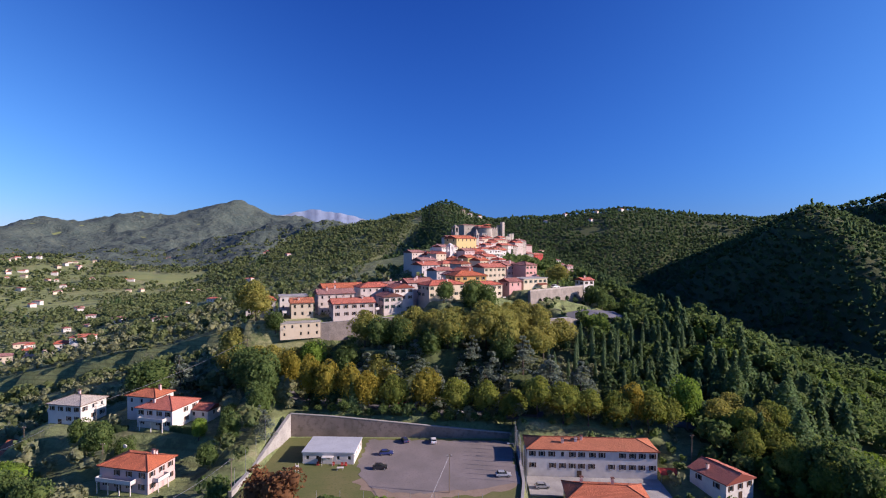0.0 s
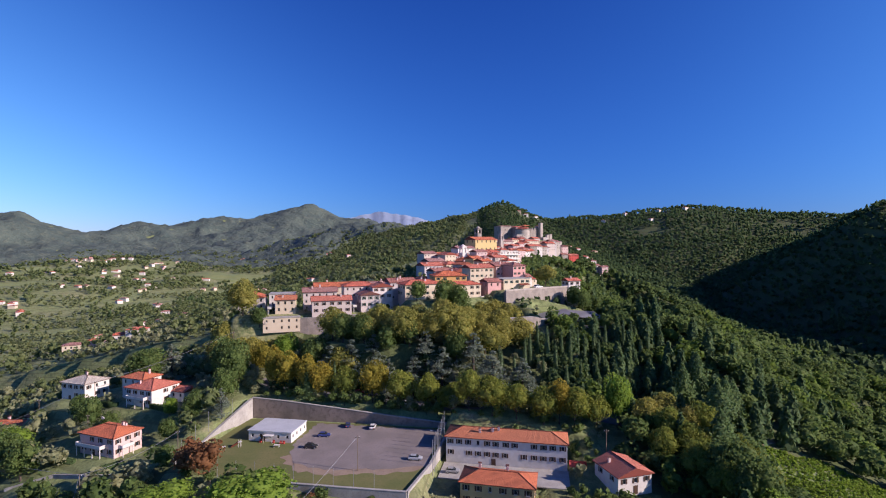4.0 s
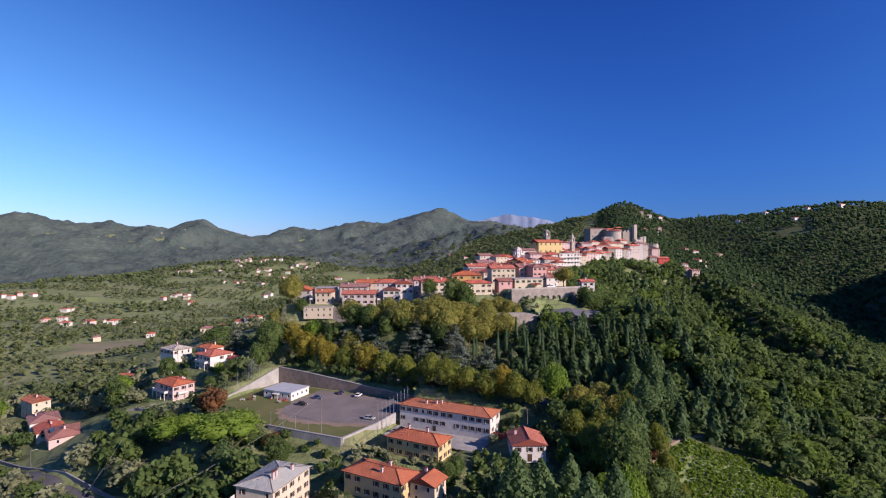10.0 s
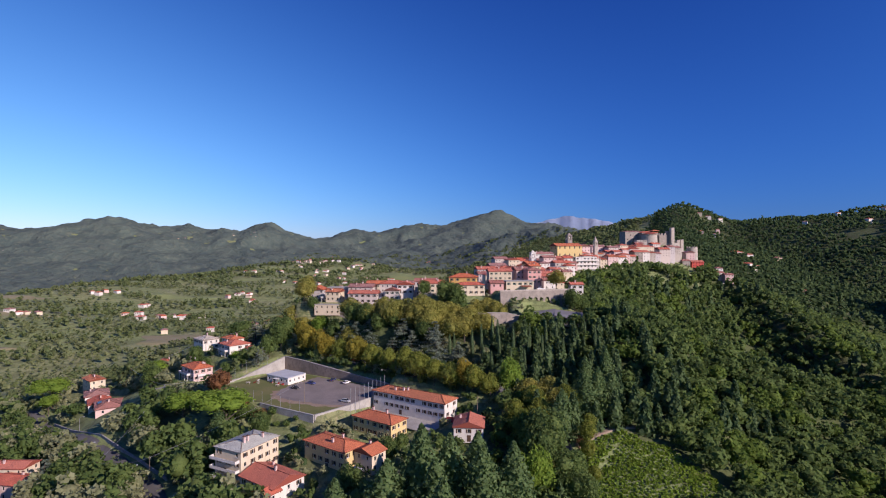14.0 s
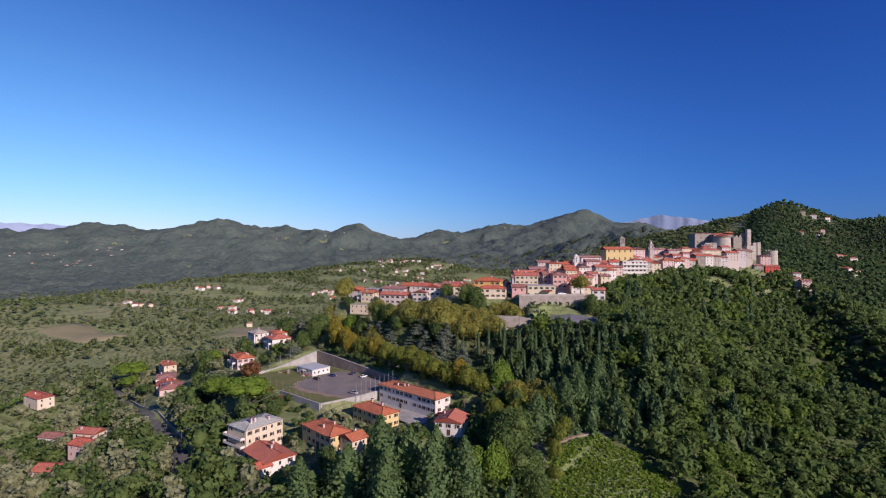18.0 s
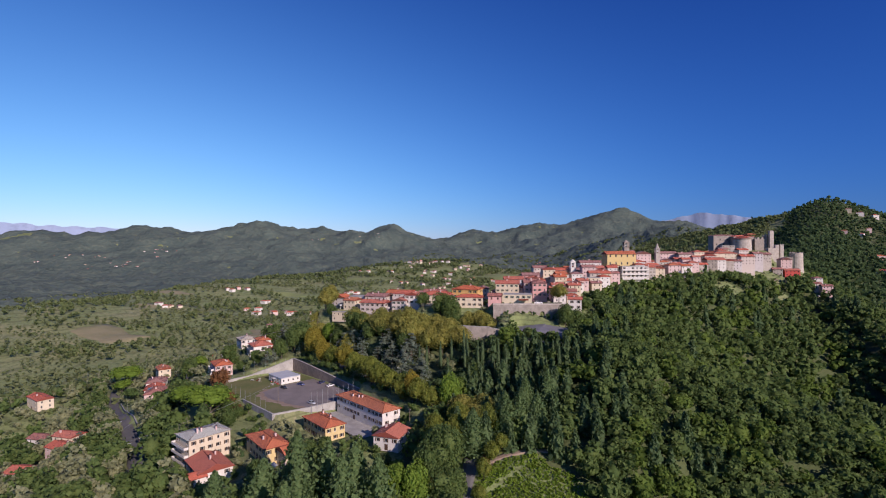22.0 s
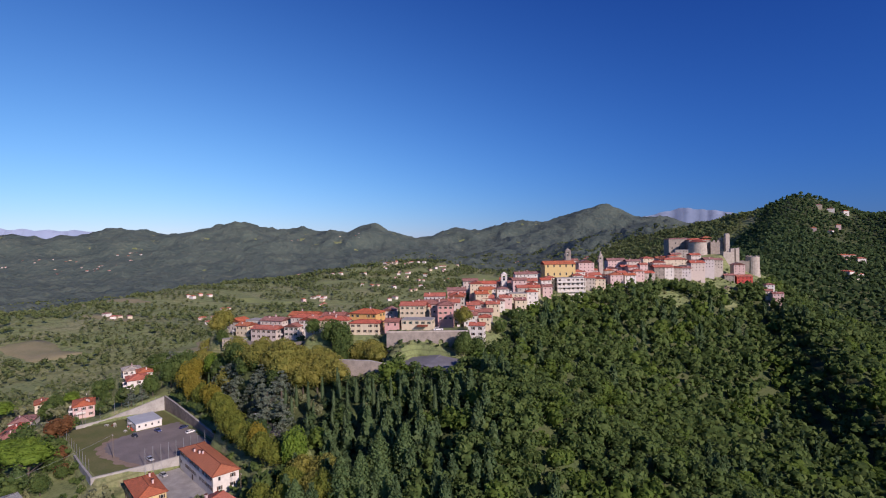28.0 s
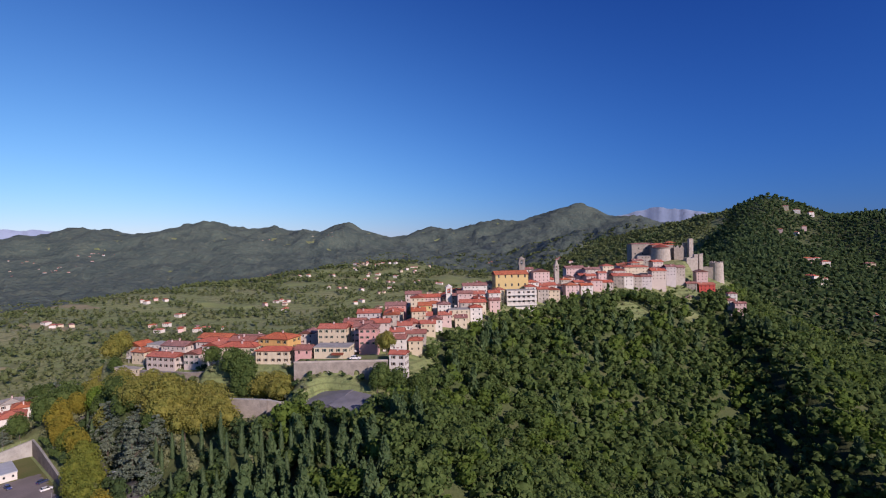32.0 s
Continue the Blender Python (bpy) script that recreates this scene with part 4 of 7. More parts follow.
FARMS = [  # across the valley
    (-1553, 2258), (-1356, 1791), (-1352, 1709), (-1413, 1956), (-1154, 2047), (-1214, 2246), (-1193, 1791), (-1174, 1372), (-1169, 1313), (-788, 1267), (-657, 1291), (-903, 1146), (-539, 1342),
    (-1116, 2579), (-976, 2410), (-648, 1740), (-525, 1603), (-799, 1750), (-1966, 2289), (-1304, 1578), (-1125, 1507), (-1098, 563), (-840, 512), (-735, 496), (-914, 820), (-1328, 1135), (-2226, 1394),
]
HAMLETS = [
    (-2351, 1348), (-2330, 1603), (-1574, 1749), (-2160, 2432), (-1984, 2418), (-1669, 2171), (-1644, 2264), (-1436, 2189), (-1345, 2354), (-1589, 3386), (-1021, 2468), (-2171, 2157), (-1511, 1814), (-1497, 1985), (-1411, 2010),
    (-868, 362), (-2250, 1229), (-2356, 1546), (-2904, 2369), (-2793, 2390), (-1131, 1318), (-1348, 1454), (-1337, 1384), (-1603, 1906), (-1629, 2105), (-335, 393), (-306, 385), (-520, 610), (-470, 660), (-560, 720), (-420, 760), (-610, 840), (-380, 640), (-330, 560), (-460, 900), (-700, 940), (-340, 860), (-540, 1010),
]
HILLSIDE = [(30, 1745), (54, 1755), (86, 1736), (87, 1581), (81, 1507), (51, 1494), (138, 1129), (144, 1189), (159, 1142), (167, 996), (155, 985), (212, 1264), (221, 863), (367, 1694), (290, 1630), (404, 1521), (455, 1640), (520, 1600)]
TOWN = [(-3605, 462), (-3552, 588), (-3555, 673), (-3469, 772), (-3290, 849), (-3181, 881), (-3209, 772), (-3224, 639), (-3303, 523), (-3289, 762), (-3478, 991), (-3504, 1064), (-3391, 1098), (-3173, 2044), (-2842, 2372)]

SUBURB = [(-1577, 1895), (-1567, 2010), (-1626, 1782), (-1385, 1444), (-860, 1836), (-1500, 1700), (-1700, 1200), (-720, 520)]
SEEN = [  # hamlets on the slopes behind the village
    (-1950, 2445), (-1620, 2291), (-1517, 2067), (-1355, 2007), (-1505, 1954), (-1150, 2069), (-1100, 1915), (-1423, 1462), (-1370, 1481), (-1316, 1499), (-1198, 1568), (-1067, 1316), (-892, 1390), (-927, 828), (-1562, 916), (-870, 796), (-590, 413), (-935, 570), (-1119, 613), (-864, 343),
    (-1010, 1062), (-959, 1107), (-938, 1203), (-1101, 1383), (-1159, 1498), (-1170, 1638), (-1209, 2012), (-837, 1005), (-943, 847), (-994, 1388), (-1233, 1209), (-1070, 1662)]
FIELDS = [  # open meadows and ploughed strips: middle x, y, half sizes, turn, kind
    (-480, 440, 120, 48, 48, "earth"), (-880, 1470, 120, 70, -10, "meadow"), (-1700, 1400, 190, 60, 35, "meadow"), (-1150, 1050, 90, 40, 20, "meadow"), (-700, 640, 70, 30, 40, "meadow"),
    (-640, 190, 60, 34, 20, "earth"), (-870, 330, 60, 26, 30, "earth"), (-1190, 420, 110, 30, 20, "earth"), (-1000, 700, 80, 26, 25, "meadow"), (-1350, 1250, 100, 36, 30, "meadow"),
    (-760, 980, 70, 40, 60, "meadow"), (-1250, 1720, 110, 40, 10, "meadow"), (-560, 1150, 80, 40, 50, "meadow"), (-1480, 760, 90, 30, 30, "earth"), (-330, 700, 60, 26, 60, "meadow")]


def farmyard(a, b):
    """Open ground round the far houses, wider on their southern side."""
    out = np.zeros(np.shape(a), bool)
    for fx, fy in FARMS + HAMLETS + HILLSIDE + SUBURB + SEEN:
        u, v = a - fx, b - fy
        out |= ((u * 0.55 - v * 0.83 - 16) / 36) ** 2 + ((u * 0.83 + v * 0.55) / 18) ** 2 < 1
    return out


def in_field(a, b):
    out = np.zeros(np.shape(a), bool)
    for cx, cy, hx, hy, turn, kind in FIELDS:
        c, s = math.cos(radians(turn)), math.sin(radians(turn))
        out |= (abs((a - cx) * c + (b - cy) * s) < hx + 3) & (abs((b - cy) * c - (a - cx) * s) < hy + 3)
    return out


PLOTS = [(-90, 221, 8), (-71, 217, 7), (-50, 220.5, 10), (-35, 230, 7), (-31, 238, 7), (-11.5, 241.5, 11), (9, 249, 10), (0.5, 256.5, 10), (22.8, 257, 7), (33.5, 266, 10), (66.8, 281, 6), (-60, 231, 10), (-78, 228, 8), (-70, 209.6, 10), (-24, 251, 9), (-44, 243, 10), (-62, 254, 12), (-42, 264, 10), (38, 270, 13), (62, 247, 11), (50, 274, 8), (-6, 279, 8), (14, 281, 9), (24, 293, 7), (34, 288, 7)]


def east_side(x, y):
    d, high, side = along(np.asarray(x, float), np.asarray(y, float), [(70, -200, 0), (62, 60, 0), (62, 130, 0), (74, 160, 0), (60, 185, 0), (50, 232, 0), (80, 262, 0), (47, 326, 0), (33, 400, 0), (40, 490, 0), (64, 560, 0), (110, 640, 0), (110, 760, 0), (20, 900, 0), (20, 1200, 0), (-90, 1900, 0)])
    return side > 0


def gz_many(a, b):
    return ground_height(a, b)


def undergrowth():
    """Shaded leaf litter and shrubs cover the ground under the woods."""
    me = ground.data
    me.materials.append(UNDERGROWTH)
    n = len(me.polygons)
    c = np.zeros(n * 3)
    me.polygons.foreach_get("center", c)
    x, y = c[0::3], c[1::3]
    wood = east_side(x, y) & ~built_up(x, y, -3) & ~clearing(x, y) & (y > -200)
    wood |= (y > 780) & (x > -110) & (y < 2150) & (waves(x, y, 41, 300, 4) > -0.75)
    wood |= (x > -66) & (x < 64) & (y > 180) & (y < 240) & (c[2::3] < 22.6)
    wood |= (x > -150) & (x < 66) & (y > -60) & (y < 128) & ~built_up(x, y) & (waves(x, y, 51, 60, 3) > -0.2)
    me.polygons.foreach_set("material_index", wood.astype(np.int32))


rng = np.random.RandomState(11)
BROAD_NEAR = [lumpy_crown(s, 190, 0.16, plain=True) for s in (1, 2, 3, 4, 5, 6)]
BROAD_MID = [lumpy_crown(s, 48, 0.26, 5, plain=True) for s in (6, 7, 8, 9)]
BROAD_FAR = [lumpy_crown(s, 26, 0.33, 5, plain=True, cell=ball(1)) for s in (10, 11, 12)]
BROAD_SMALL = [lumpy_crown(s, 9, 0.5, 4, plain=True, cell=ball(1)) for s in (13, 14, 15)]
SCRUB = [(v[:4 * 15], f[:15]) for v, f in (lumpy_crown(s, 15, 0.5, 4, 0.75, plain=True) for s in (70, 71, 72, 73))]
FIR_NEAR = [spire_mesh(s, 210, 0.125, 0.75, 0.16, 0.72, 0.42, 1.55, 0.25) for s in (20, 21, 22)]
FIR_MID = [spire_mesh(s, 52, 0.2, 0.75, 0.16, 0.75, 0.42, 1.5, 0.25) for s in (23, 24)]
FIR_FAR = [spire_mesh(s, 12, 0.30, 0.75, 0.16, 0.8, 0.45, 1.5, 0.25) for s in (25, 26)]


def clearing(a, b):
    return (np.hypot(a - 127, b - 124) < 15) | (np.hypot(a - 136, b - 137) < 13) | (np.hypot(a - 116, b - 150) < 15) | (np.hypot(a - 123, b - 139) < 12) | (np.hypot(a - 130, b - 156) < 10) | (np.hypot(a - 140, b - 150) < 11) | (np.hypot(a - 78, b - 540) < 14) | (np.hypot(a - 106, b - 600) < 12)


undergrowth()
# the steep wood below the village, seen from close by
x, y = strewn(rng, 12000, 45, 330, 40, 350, lambda a, b: east_side(a, b) & ~built_up(a, b) & ~clearing(a, b), 4.8)
fir = (waves(x, y, 31, 70, 3) > 0.85) | ((np.hypot(x - 95, y - 195) < 42) & (rng.rand(len(x)) < 0.6)) | ((y < 135) & (x < 118) & (rng.rand(len(x)) < 0.3))
size = 3.6 + 2.0 * rng.rand(len(x))
lit = (waves(x, y, 35, 46, 3) > 0.35) & ~fir
planted("broadleaf_wood", BROAD_NEAR, x[~fir & ~lit], y[~fir & ~lit], size[~fir & ~lit], BROAD, "dense green broadleaf wood covering the steep hillside", "wood", 1, 0.95)
planted("lighter_wood", BROAD_NEAR, x[lit], y[lit], size[lit], LEAF_GREEN, "paler green trees within the hillside wood", "wood", 5, 0.95)
planted("conifer_wood", FIR_NEAR, x[fir], y[fir], size[fir] * 1.5, CONIFER, "dark green conifers mixed into the hillside wood", "wood", 2, 0.05)
# its upper part, under the castle
x, y = strewn(rng, 9000, 20, 330, 350, 760, lambda a, b: east_side(a, b) & ~built_up(a, b) & ~clearing(a, b), 5.4)
fir = waves(x, y, 36, 60, 3) > 0.72
size = 4.3 + 2.1 * rng.rand(len(x))
lit = (waves(x, y, 37, 70, 3) > 0.45) & ~fir
planted("upper_wood", BROAD_MID, x[~fir & ~lit], y[~fir & ~lit], size[~fir & ~lit], BROAD, "dense green wood on the slope under the castle", "wood", 31, 0.95)
planted("upper_bright_wood", BROAD_MID, x[lit], y[lit], size[lit] * 0.95, LEAF_GREEN, "fresh green trees on the slope under the castle", "wood", 32, 0.95)
planted("upper_firs", FIR_MID, x[fir], y[fir], size[fir] * 1.5, CONIFER, "conifers on the slope under the castle", "wood", 33, 0.05)
# the side valley and the hills behind it
x, y = strewn(rng, 42000, 30, 1000, 380, 1310, lambda a, b: east_side(a, b) & ~built_up(a, b) & ~clearing(a, b) & ~((a < 330) & (b < 760)), 8.6)
fir = waves(x, y, 33, 160, 3) > 0.8
size = 5.0 + 2.4 * rng.rand(len(x))
planted("valley_wood", BROAD_SMALL, x[~fir], y[~fir], size[~fir], DEEP, "green broadleaf wood filling the side valley", "wood", 3, 1.2)
planted("valley_firs", FIR_MID, x[fir], y[fir], size[fir] * 1.5, CONIFER, "dark conifers in the side valley", "wood", 4, 0.05)
x, y = strewn(rng, 16000, 330, 1100, 120, 760, lambda a, b: ~((a < 700) & (b > 400)), 9)
planted("east_wood", BROAD_SMALL, x, y, 4.8 + 2.2 * rng.rand(len(x)), DEEP, "green wood on the slopes beyond the side valley", "wood", 6, 1.2)
# wooded ridge behind the castle
x, y = strewn(rng, 70000, -700, 1150, 770, 2100, lambda a, b: ~((a > 30) & (b < 1300) & east_side(a, b)) & ~built_up(a, b) & (waves(a, b, 41, 300, 4) > np.where(a < -110, -0.4, -0.75)) & ~farmyard(a, b), 10.0)
fir = waves(x, y, 43, 240, 3) > 0.75
size = 5.2 + 2.6 * rng.rand(len(x))
flank = (x < -110) & ~fir
planted("ridge_wood", BROAD_SMALL, x[~fir & ~flank], y[~fir & ~flank], size[~fir & ~flank], DEEP, "dark green wood on the ridge behind the castle", "wood", 7, 1.1)
planted("flank_woods", BROAD_SMALL, x[flank], y[flank], size[flank] * 0.9, HEATH, "broken green woods on the flank of the ridge", "wood", 54, 1.0)
planted("ridge_firs", FIR_FAR, x[fir], y[fir], size[fir] * 1.5, DEEP, "dark pine wood crowning the ridge behind the castle", "wood", 8, 0.05)
# gardens and groves below the car park
x, y = strewn(rng, 6000, -150, 66, -30, 128, lambda a, b: ~built_up(a, b, 1.7) & ~east_side(a, b) & (waves(a, b, 51, 60, 3) > -1.3), 5.0)
kind = waves(x, y, 53, 36, 3) + 0.5 * rng.rand(len(x)) + np.where((x > -75) & (y > 60), 0.5, 0)
size = (3.2 + 1.9 * rng.rand(len(x))) * np.where((x < -78) & (y > 90), 0.9, 1.25)
planted("garden_trees", BROAD_NEAR, x[kind > 0.35], y[kind > 0.35], size[kind > 0.35], BROAD, "mixed green garden trees between the houses", "trees", 9, 1.1)
planted("olive_grove", BROAD_NEAR, x[kind <= 0.35], y[kind <= 0.35], size[kind <= 0.35] * 0.95, OLIVE, "grey-green olive grove on the slope below the houses", "trees", 10, 1.0)
x, y = strewn(rng, 3000, -185, 0, 60, 108, lambda a, b: (along(a, b, ROADS[0][0])[0] > 4.6) & (along(a, b, ROADS[0][0])[0] < 11) & (along(a, b, ROADS[0][0])[2] > 0), 4.4)
green = waves(x, y, 56, 30, 3) > 0
size = 3.4 + 1.6 * rng.rand(len(x))
planted("lane_trees", BROAD_NEAR, x[green], y[green], size[green], BROAD, "green trees overhanging the garden lane", "trees", 55, 1.1)
planted("lane_olives", BROAD_NEAR, x[~green], y[~green], size[~green] * 0.9, OLIVE, "grey-green olive trees along the garden lane", "trees", 56, 1.0)
x, y = strewn(rng, 3500, -340, -150, -60, 122, lambda a, b: ~built_up(a, b, 1.0) & (waves(a, b, 59, 70, 3) > -0.6), 6.4)
green = waves(x, y, 58, 50, 3) > 0.15
size = 2.4 + 1.9 * rng.rand(len(x))
planted("orchard_trees", BROAD_MID, x[green], y[green], size[green], BROAD, "green orchard trees round the lower farms", "trees", 51, 1.0)
planted("orchard_olives", BROAD_MID, x[~green], y[~green], size[~green] * 0.9, OLIVE, "olive trees round the lower farms", "trees", 52, 1.0)
# slope west of the village street
x, y = strewn(rng, 7000, -330, -20, 120, 420, lambda a, b: ~built_up(a, b, 1.0) & (waves(a, b, 55, 90, 3) > -0.35), 6.2)
size = 2.8 + 2.0 * rng.rand(len(x))
dark = waves(x, y, 57, 80, 3) > 0.1
planted("west_wood", BROAD_MID, x[dark], y[dark], size[dark], HEATH, "green trees on the slope west of the village", "trees", 11, 1.1)
planted("west_grove", BROAD_MID, x[~dark], y[~dark], size[~dark] * 0.85, OLIVE, "olive trees on the slope west of the village", "trees", 12, 1.0)
# the broad valley to the west: olive terraces, hedges and copses
x, y = strewn(rng, 60000, -2300, -140, -150, 2500, lambda a, b: ~((a > -330) & (b > 120) & (b < 420)) & (waves(a, b, 61, 170, 4) > -0.12) & ~in_field(a, b) & ~farmyard(a, b), 10)
size = 2.6 + 2.2 * rng.rand(len(x)) + 0.8 * np.clip(np.hypot(x, y) / 900, 0, 2)
far_off = np.hypot(x, y) > 1500
copse = (waves(x, y, 63, 260, 3) > 0.15) | (far_off & (waves(x, y, 64, 200, 3) > -0.2))
planted("valley_copses", BROAD_FAR, x[copse & ~far_off], y[copse & ~far_off], size[copse & ~far_off] * 1.25, HEATH, "green copses and hedges scattered over the valley", "trees", 13, 1.0)
planted("slope_copses", BROAD_SMALL, x[copse & far_off], y[copse & far_off], size[copse & far_off] * 1.5, HEATH, "green woods and hedges on the slopes beyond the valley", "trees", 53, 1.0)
planted("valley_olives", SCRUB, x[~copse], y[~copse], size[~copse], VALE, "olive trees in rows over the valley terraces", "trees", 14, 0.9)


x, y = strewn(rng, 24000, -720, -125, -60, 800, lambda a, b: ~built_up(a, b, 0.5) & (waves(a, b, 65, 110, 4) > -0.4) & ~in_field(a, b) & ~farmyard(a, b), 5.6)
size = 1.5 + 1.5 * rng.rand(len(x))
green = waves(x, y, 67, 150, 3) > 0.1
planted("valley_scrub", SCRUB, x[green], y[green], size[green], HEATH, "green scrub and young trees spread over the valley", "scrub", 18, 0.7)
planted("valley_heath", SCRUB, x[~green], y[~green], size[~green] * 0.9, VALE, "grey-green scrub and small olives over the valley", "scrub", 19, 0.7)
x, y = strewn(rng, 4000, -112, 62, 166, 238, lambda a, b: ~((a < -66) & (b < 186)) & (along(a, b, [(110, 130, 0), (92, 158, 0), (78, 170, 0), (52, 176, 0), (20, 178, 0), (-62, 178, 0)])[0] > 4) & ~((a < 14) & (b < 170)) & ~((a > 12) & (a < 56) & (b < 160)) & (gz_many(a, b) < 22.4) & (gz_many(a, b) > 3), 5.0)
ever = waves(x, y, 91, 30, 3) > -0.2
size = 2.6 + 1.7 * rng.rand(len(x))
planted("terrace_evergreens", BROAD_NEAR, x[ever], y[ever], size[ever], DEEP, "dark evergreen trees and shrubs on the bank below the terrace", "trees", 15, 0.9)
planted("terrace_scrub", BROAD_NEAR, x[~ever], y[~ever], size[~ever] * 0.8, OLIVE, "grey-green scrub on the bank below the terrace", "trees", 16, 0.8)
x, y = strewn(rng, 5000, 0, 150, 300, 700, lambda a, b: (along(a, b, CRESTS[1][0][2:-1])[0] < 62) & (np.min([np.hypot(a - h[2], b - h[3]) - max(h[5], h[6]) / 2 for h in VILLAGE + UPPER], 0) > 0.8) & (along(a, b, CRESTS[1][0][2:-1])[0] > 11), 3.8)
size = 1.0 + 1.6 * rng.rand(len(x)) ** 2
green = waves(x, y, 97, 30, 3) > 0
planted("village_gardens", BROAD_MID, x[green], y[green], size[green], BROAD, "green shrubs and small trees in terraced village gardens", "shrubs", 41, 0.7)
planted("village_scrub", BROAD_MID, x[~green], y[~green], size[~green] * 0.8, OLIVE, "dry grey-green shrubs below the village houses", "shrubs", 42, 0.6)


def level_ground(a, b, margin=1.0):
    out = np.zeros(np.shape(a), bool)
    for cx, cy, hx, hy, turn, level, soft in FLATS:
        c, s = math.cos(radians(turn)), math.sin(radians(turn))
        u, v = (a - cx) * c + (b - cy) * s, (b - cy) * c - (a - cx) * s
        out |= (abs(u) < hx + margin) & (abs(v) < hy + margin)
    return out


x, y = strewn(rng, 1500, -30, 64, 74, 166, lambda a, b: ~level_ground(a, b, 0.4) & (np.hypot(a - 66.5, b - 137) > 11) & (along(a, b, ROADS[0][0])[0] > 4) & ~((a < 14) & (b > 116)), 3.6)
ever = waves(x, y, 95, 26, 3) > 0
size = 1.2 + 1.5 * rng.rand(len(x))
planted("garden_shrubs", BROAD_MID, x[ever], y[ever], size[ever], BROAD, "green garden shrubs between the yellow houses", "shrubs", 23, 0.75)
planted("garden_scrub", BROAD_MID, x[~ever], y[~ever], size[~ever] * 0.9, OLIVE, "grey-green scrub between the yellow houses", "shrubs", 24, 0.7)
x, y = strewn(rng, 3600, -120, 70, 192, 300, lambda a, b: (gz_many(a, b) > 22.0) & (gz_many(a, b) < 39) & (np.min([np.hypot(a - h[0], b - h[1]) - h[2] for h in PLOTS], 0) > 1.5) & ~((np.hypot(a - 2, b - 207) < 15)), 3.1)
ever = waves(x, y, 93, 22, 3) > 0.1
size = 1.0 + 1.3 * rng.rand(len(x))
planted("bank_hedges", BROAD_MID, x[ever], y[ever], size[ever], DEEP, "dark hedges and shrubs in the gardens below the houses", "shrubs", 21, 0.7)
planted("bank_scrub", BROAD_MID, x[~ever], y[~ever], size[~ever] * 0.9, OLIVE, "dry grey-green scrub on the bank below the houses", "shrubs", 22, 0.6)
x, y = strewn(rng, 900, 112, 180, 190, 262, lambda a, b: east_side(a, b), 4.6)
planted("slope_shrubs", BROAD_MID, x, y, 2.6 + 1.6 * rng.rand(len(x)), BROAD, "young green trees filling gaps in the hillside wood", "wood", 61, 0.8)
x, y = strewn(rng, 24000, 100, 152, 106, 174, lambda a, b: clearing(a, b) & (b < 175) & (waves(a, b, 99, 9, 2) > -1.3) & (along(a, b, ROADS[1][0])[0] > 3.5) & (along(a, b, [(100, 147, 0), (106, 158, 0), (114, 168, 0), (124, 172, 0)])[0] > 3), 0.74)
planted("bramble_thicket", SCRUB, x, y, 0.5 + 0.4 * rng.rand(len(x)), BRAMBLE, "bright green bramble thicket on a cleared slope", "undergrowth", 17, 0.3)


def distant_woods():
    """A rough canopy over the far hills, with gaps where fields lie; its colour holds the haze."""
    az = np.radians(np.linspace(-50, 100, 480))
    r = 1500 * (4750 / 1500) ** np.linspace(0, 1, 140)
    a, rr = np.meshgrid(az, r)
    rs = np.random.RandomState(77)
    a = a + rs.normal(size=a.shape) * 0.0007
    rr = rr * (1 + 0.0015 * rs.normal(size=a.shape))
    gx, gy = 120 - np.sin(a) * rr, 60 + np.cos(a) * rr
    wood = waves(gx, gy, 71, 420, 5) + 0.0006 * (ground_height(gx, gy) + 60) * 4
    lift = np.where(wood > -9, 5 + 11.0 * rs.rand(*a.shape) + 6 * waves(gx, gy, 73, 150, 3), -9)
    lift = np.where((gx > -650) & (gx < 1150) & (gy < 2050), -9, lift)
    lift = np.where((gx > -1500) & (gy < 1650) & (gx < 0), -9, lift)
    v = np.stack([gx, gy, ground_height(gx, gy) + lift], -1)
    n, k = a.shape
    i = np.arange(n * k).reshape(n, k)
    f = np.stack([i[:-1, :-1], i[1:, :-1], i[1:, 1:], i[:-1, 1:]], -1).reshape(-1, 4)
    return thing("distant_woods", "green woodland over the far hills, haze tinted into its colour", "wood", None, mesh_of("distant_woods", v.reshape(-1, 3), f, HAZY_WOOD), "", "stuff")


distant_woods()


def field_patch(cx, cy, hx, hy, turn, kind, seed):
    """A field draped over the ground, with an uneven edge."""
    u, v = np.meshgrid(np.linspace(-1, 1, 17), np.linspace(-1, 1, 9))
    wander = 0.12 * waves(u * 50, v * 50, seed, 60, 3)
    u, v = u * (1 + wander), v * (1 + 1.4 * wander) + 0.12 * np.sin(3 * u + seed)
    c, s = math.cos(radians(turn)), math.sin(radians(turn))
    gx, gy = cx + c * u * hx - s * v * hy, cy + s * u * hx + c * v * hy
    g = ground_height(gx, gy) + 1.3
    g[0], g[-1], g[:, 0], g[:, -1] = g[0] - 5, g[-1] - 5, g[:, 0] - 5, g[:, -1] - 5
    i = np.arange(u.size).reshape(u.shape)
    f = np.stack([i[:-1, :-1], i[:-1, 1:], i[1:, 1:], i[1:, :-1]], -1).reshape(-1, 4)
    name, label, mat = ("field", "bare tan ploughed field among hedges", TILLED) if kind == "earth" else ("meadow", "pale green mown meadow on the valley side", MEADOW)
    thing(name, label, name, None, mesh_of(name, np.stack([gx, gy, g], -1).reshape(-1, 3), f, mat, True), "", "structure")


for k, row in enumerate(FIELDS):
    field_patch(*row, 300 + k)


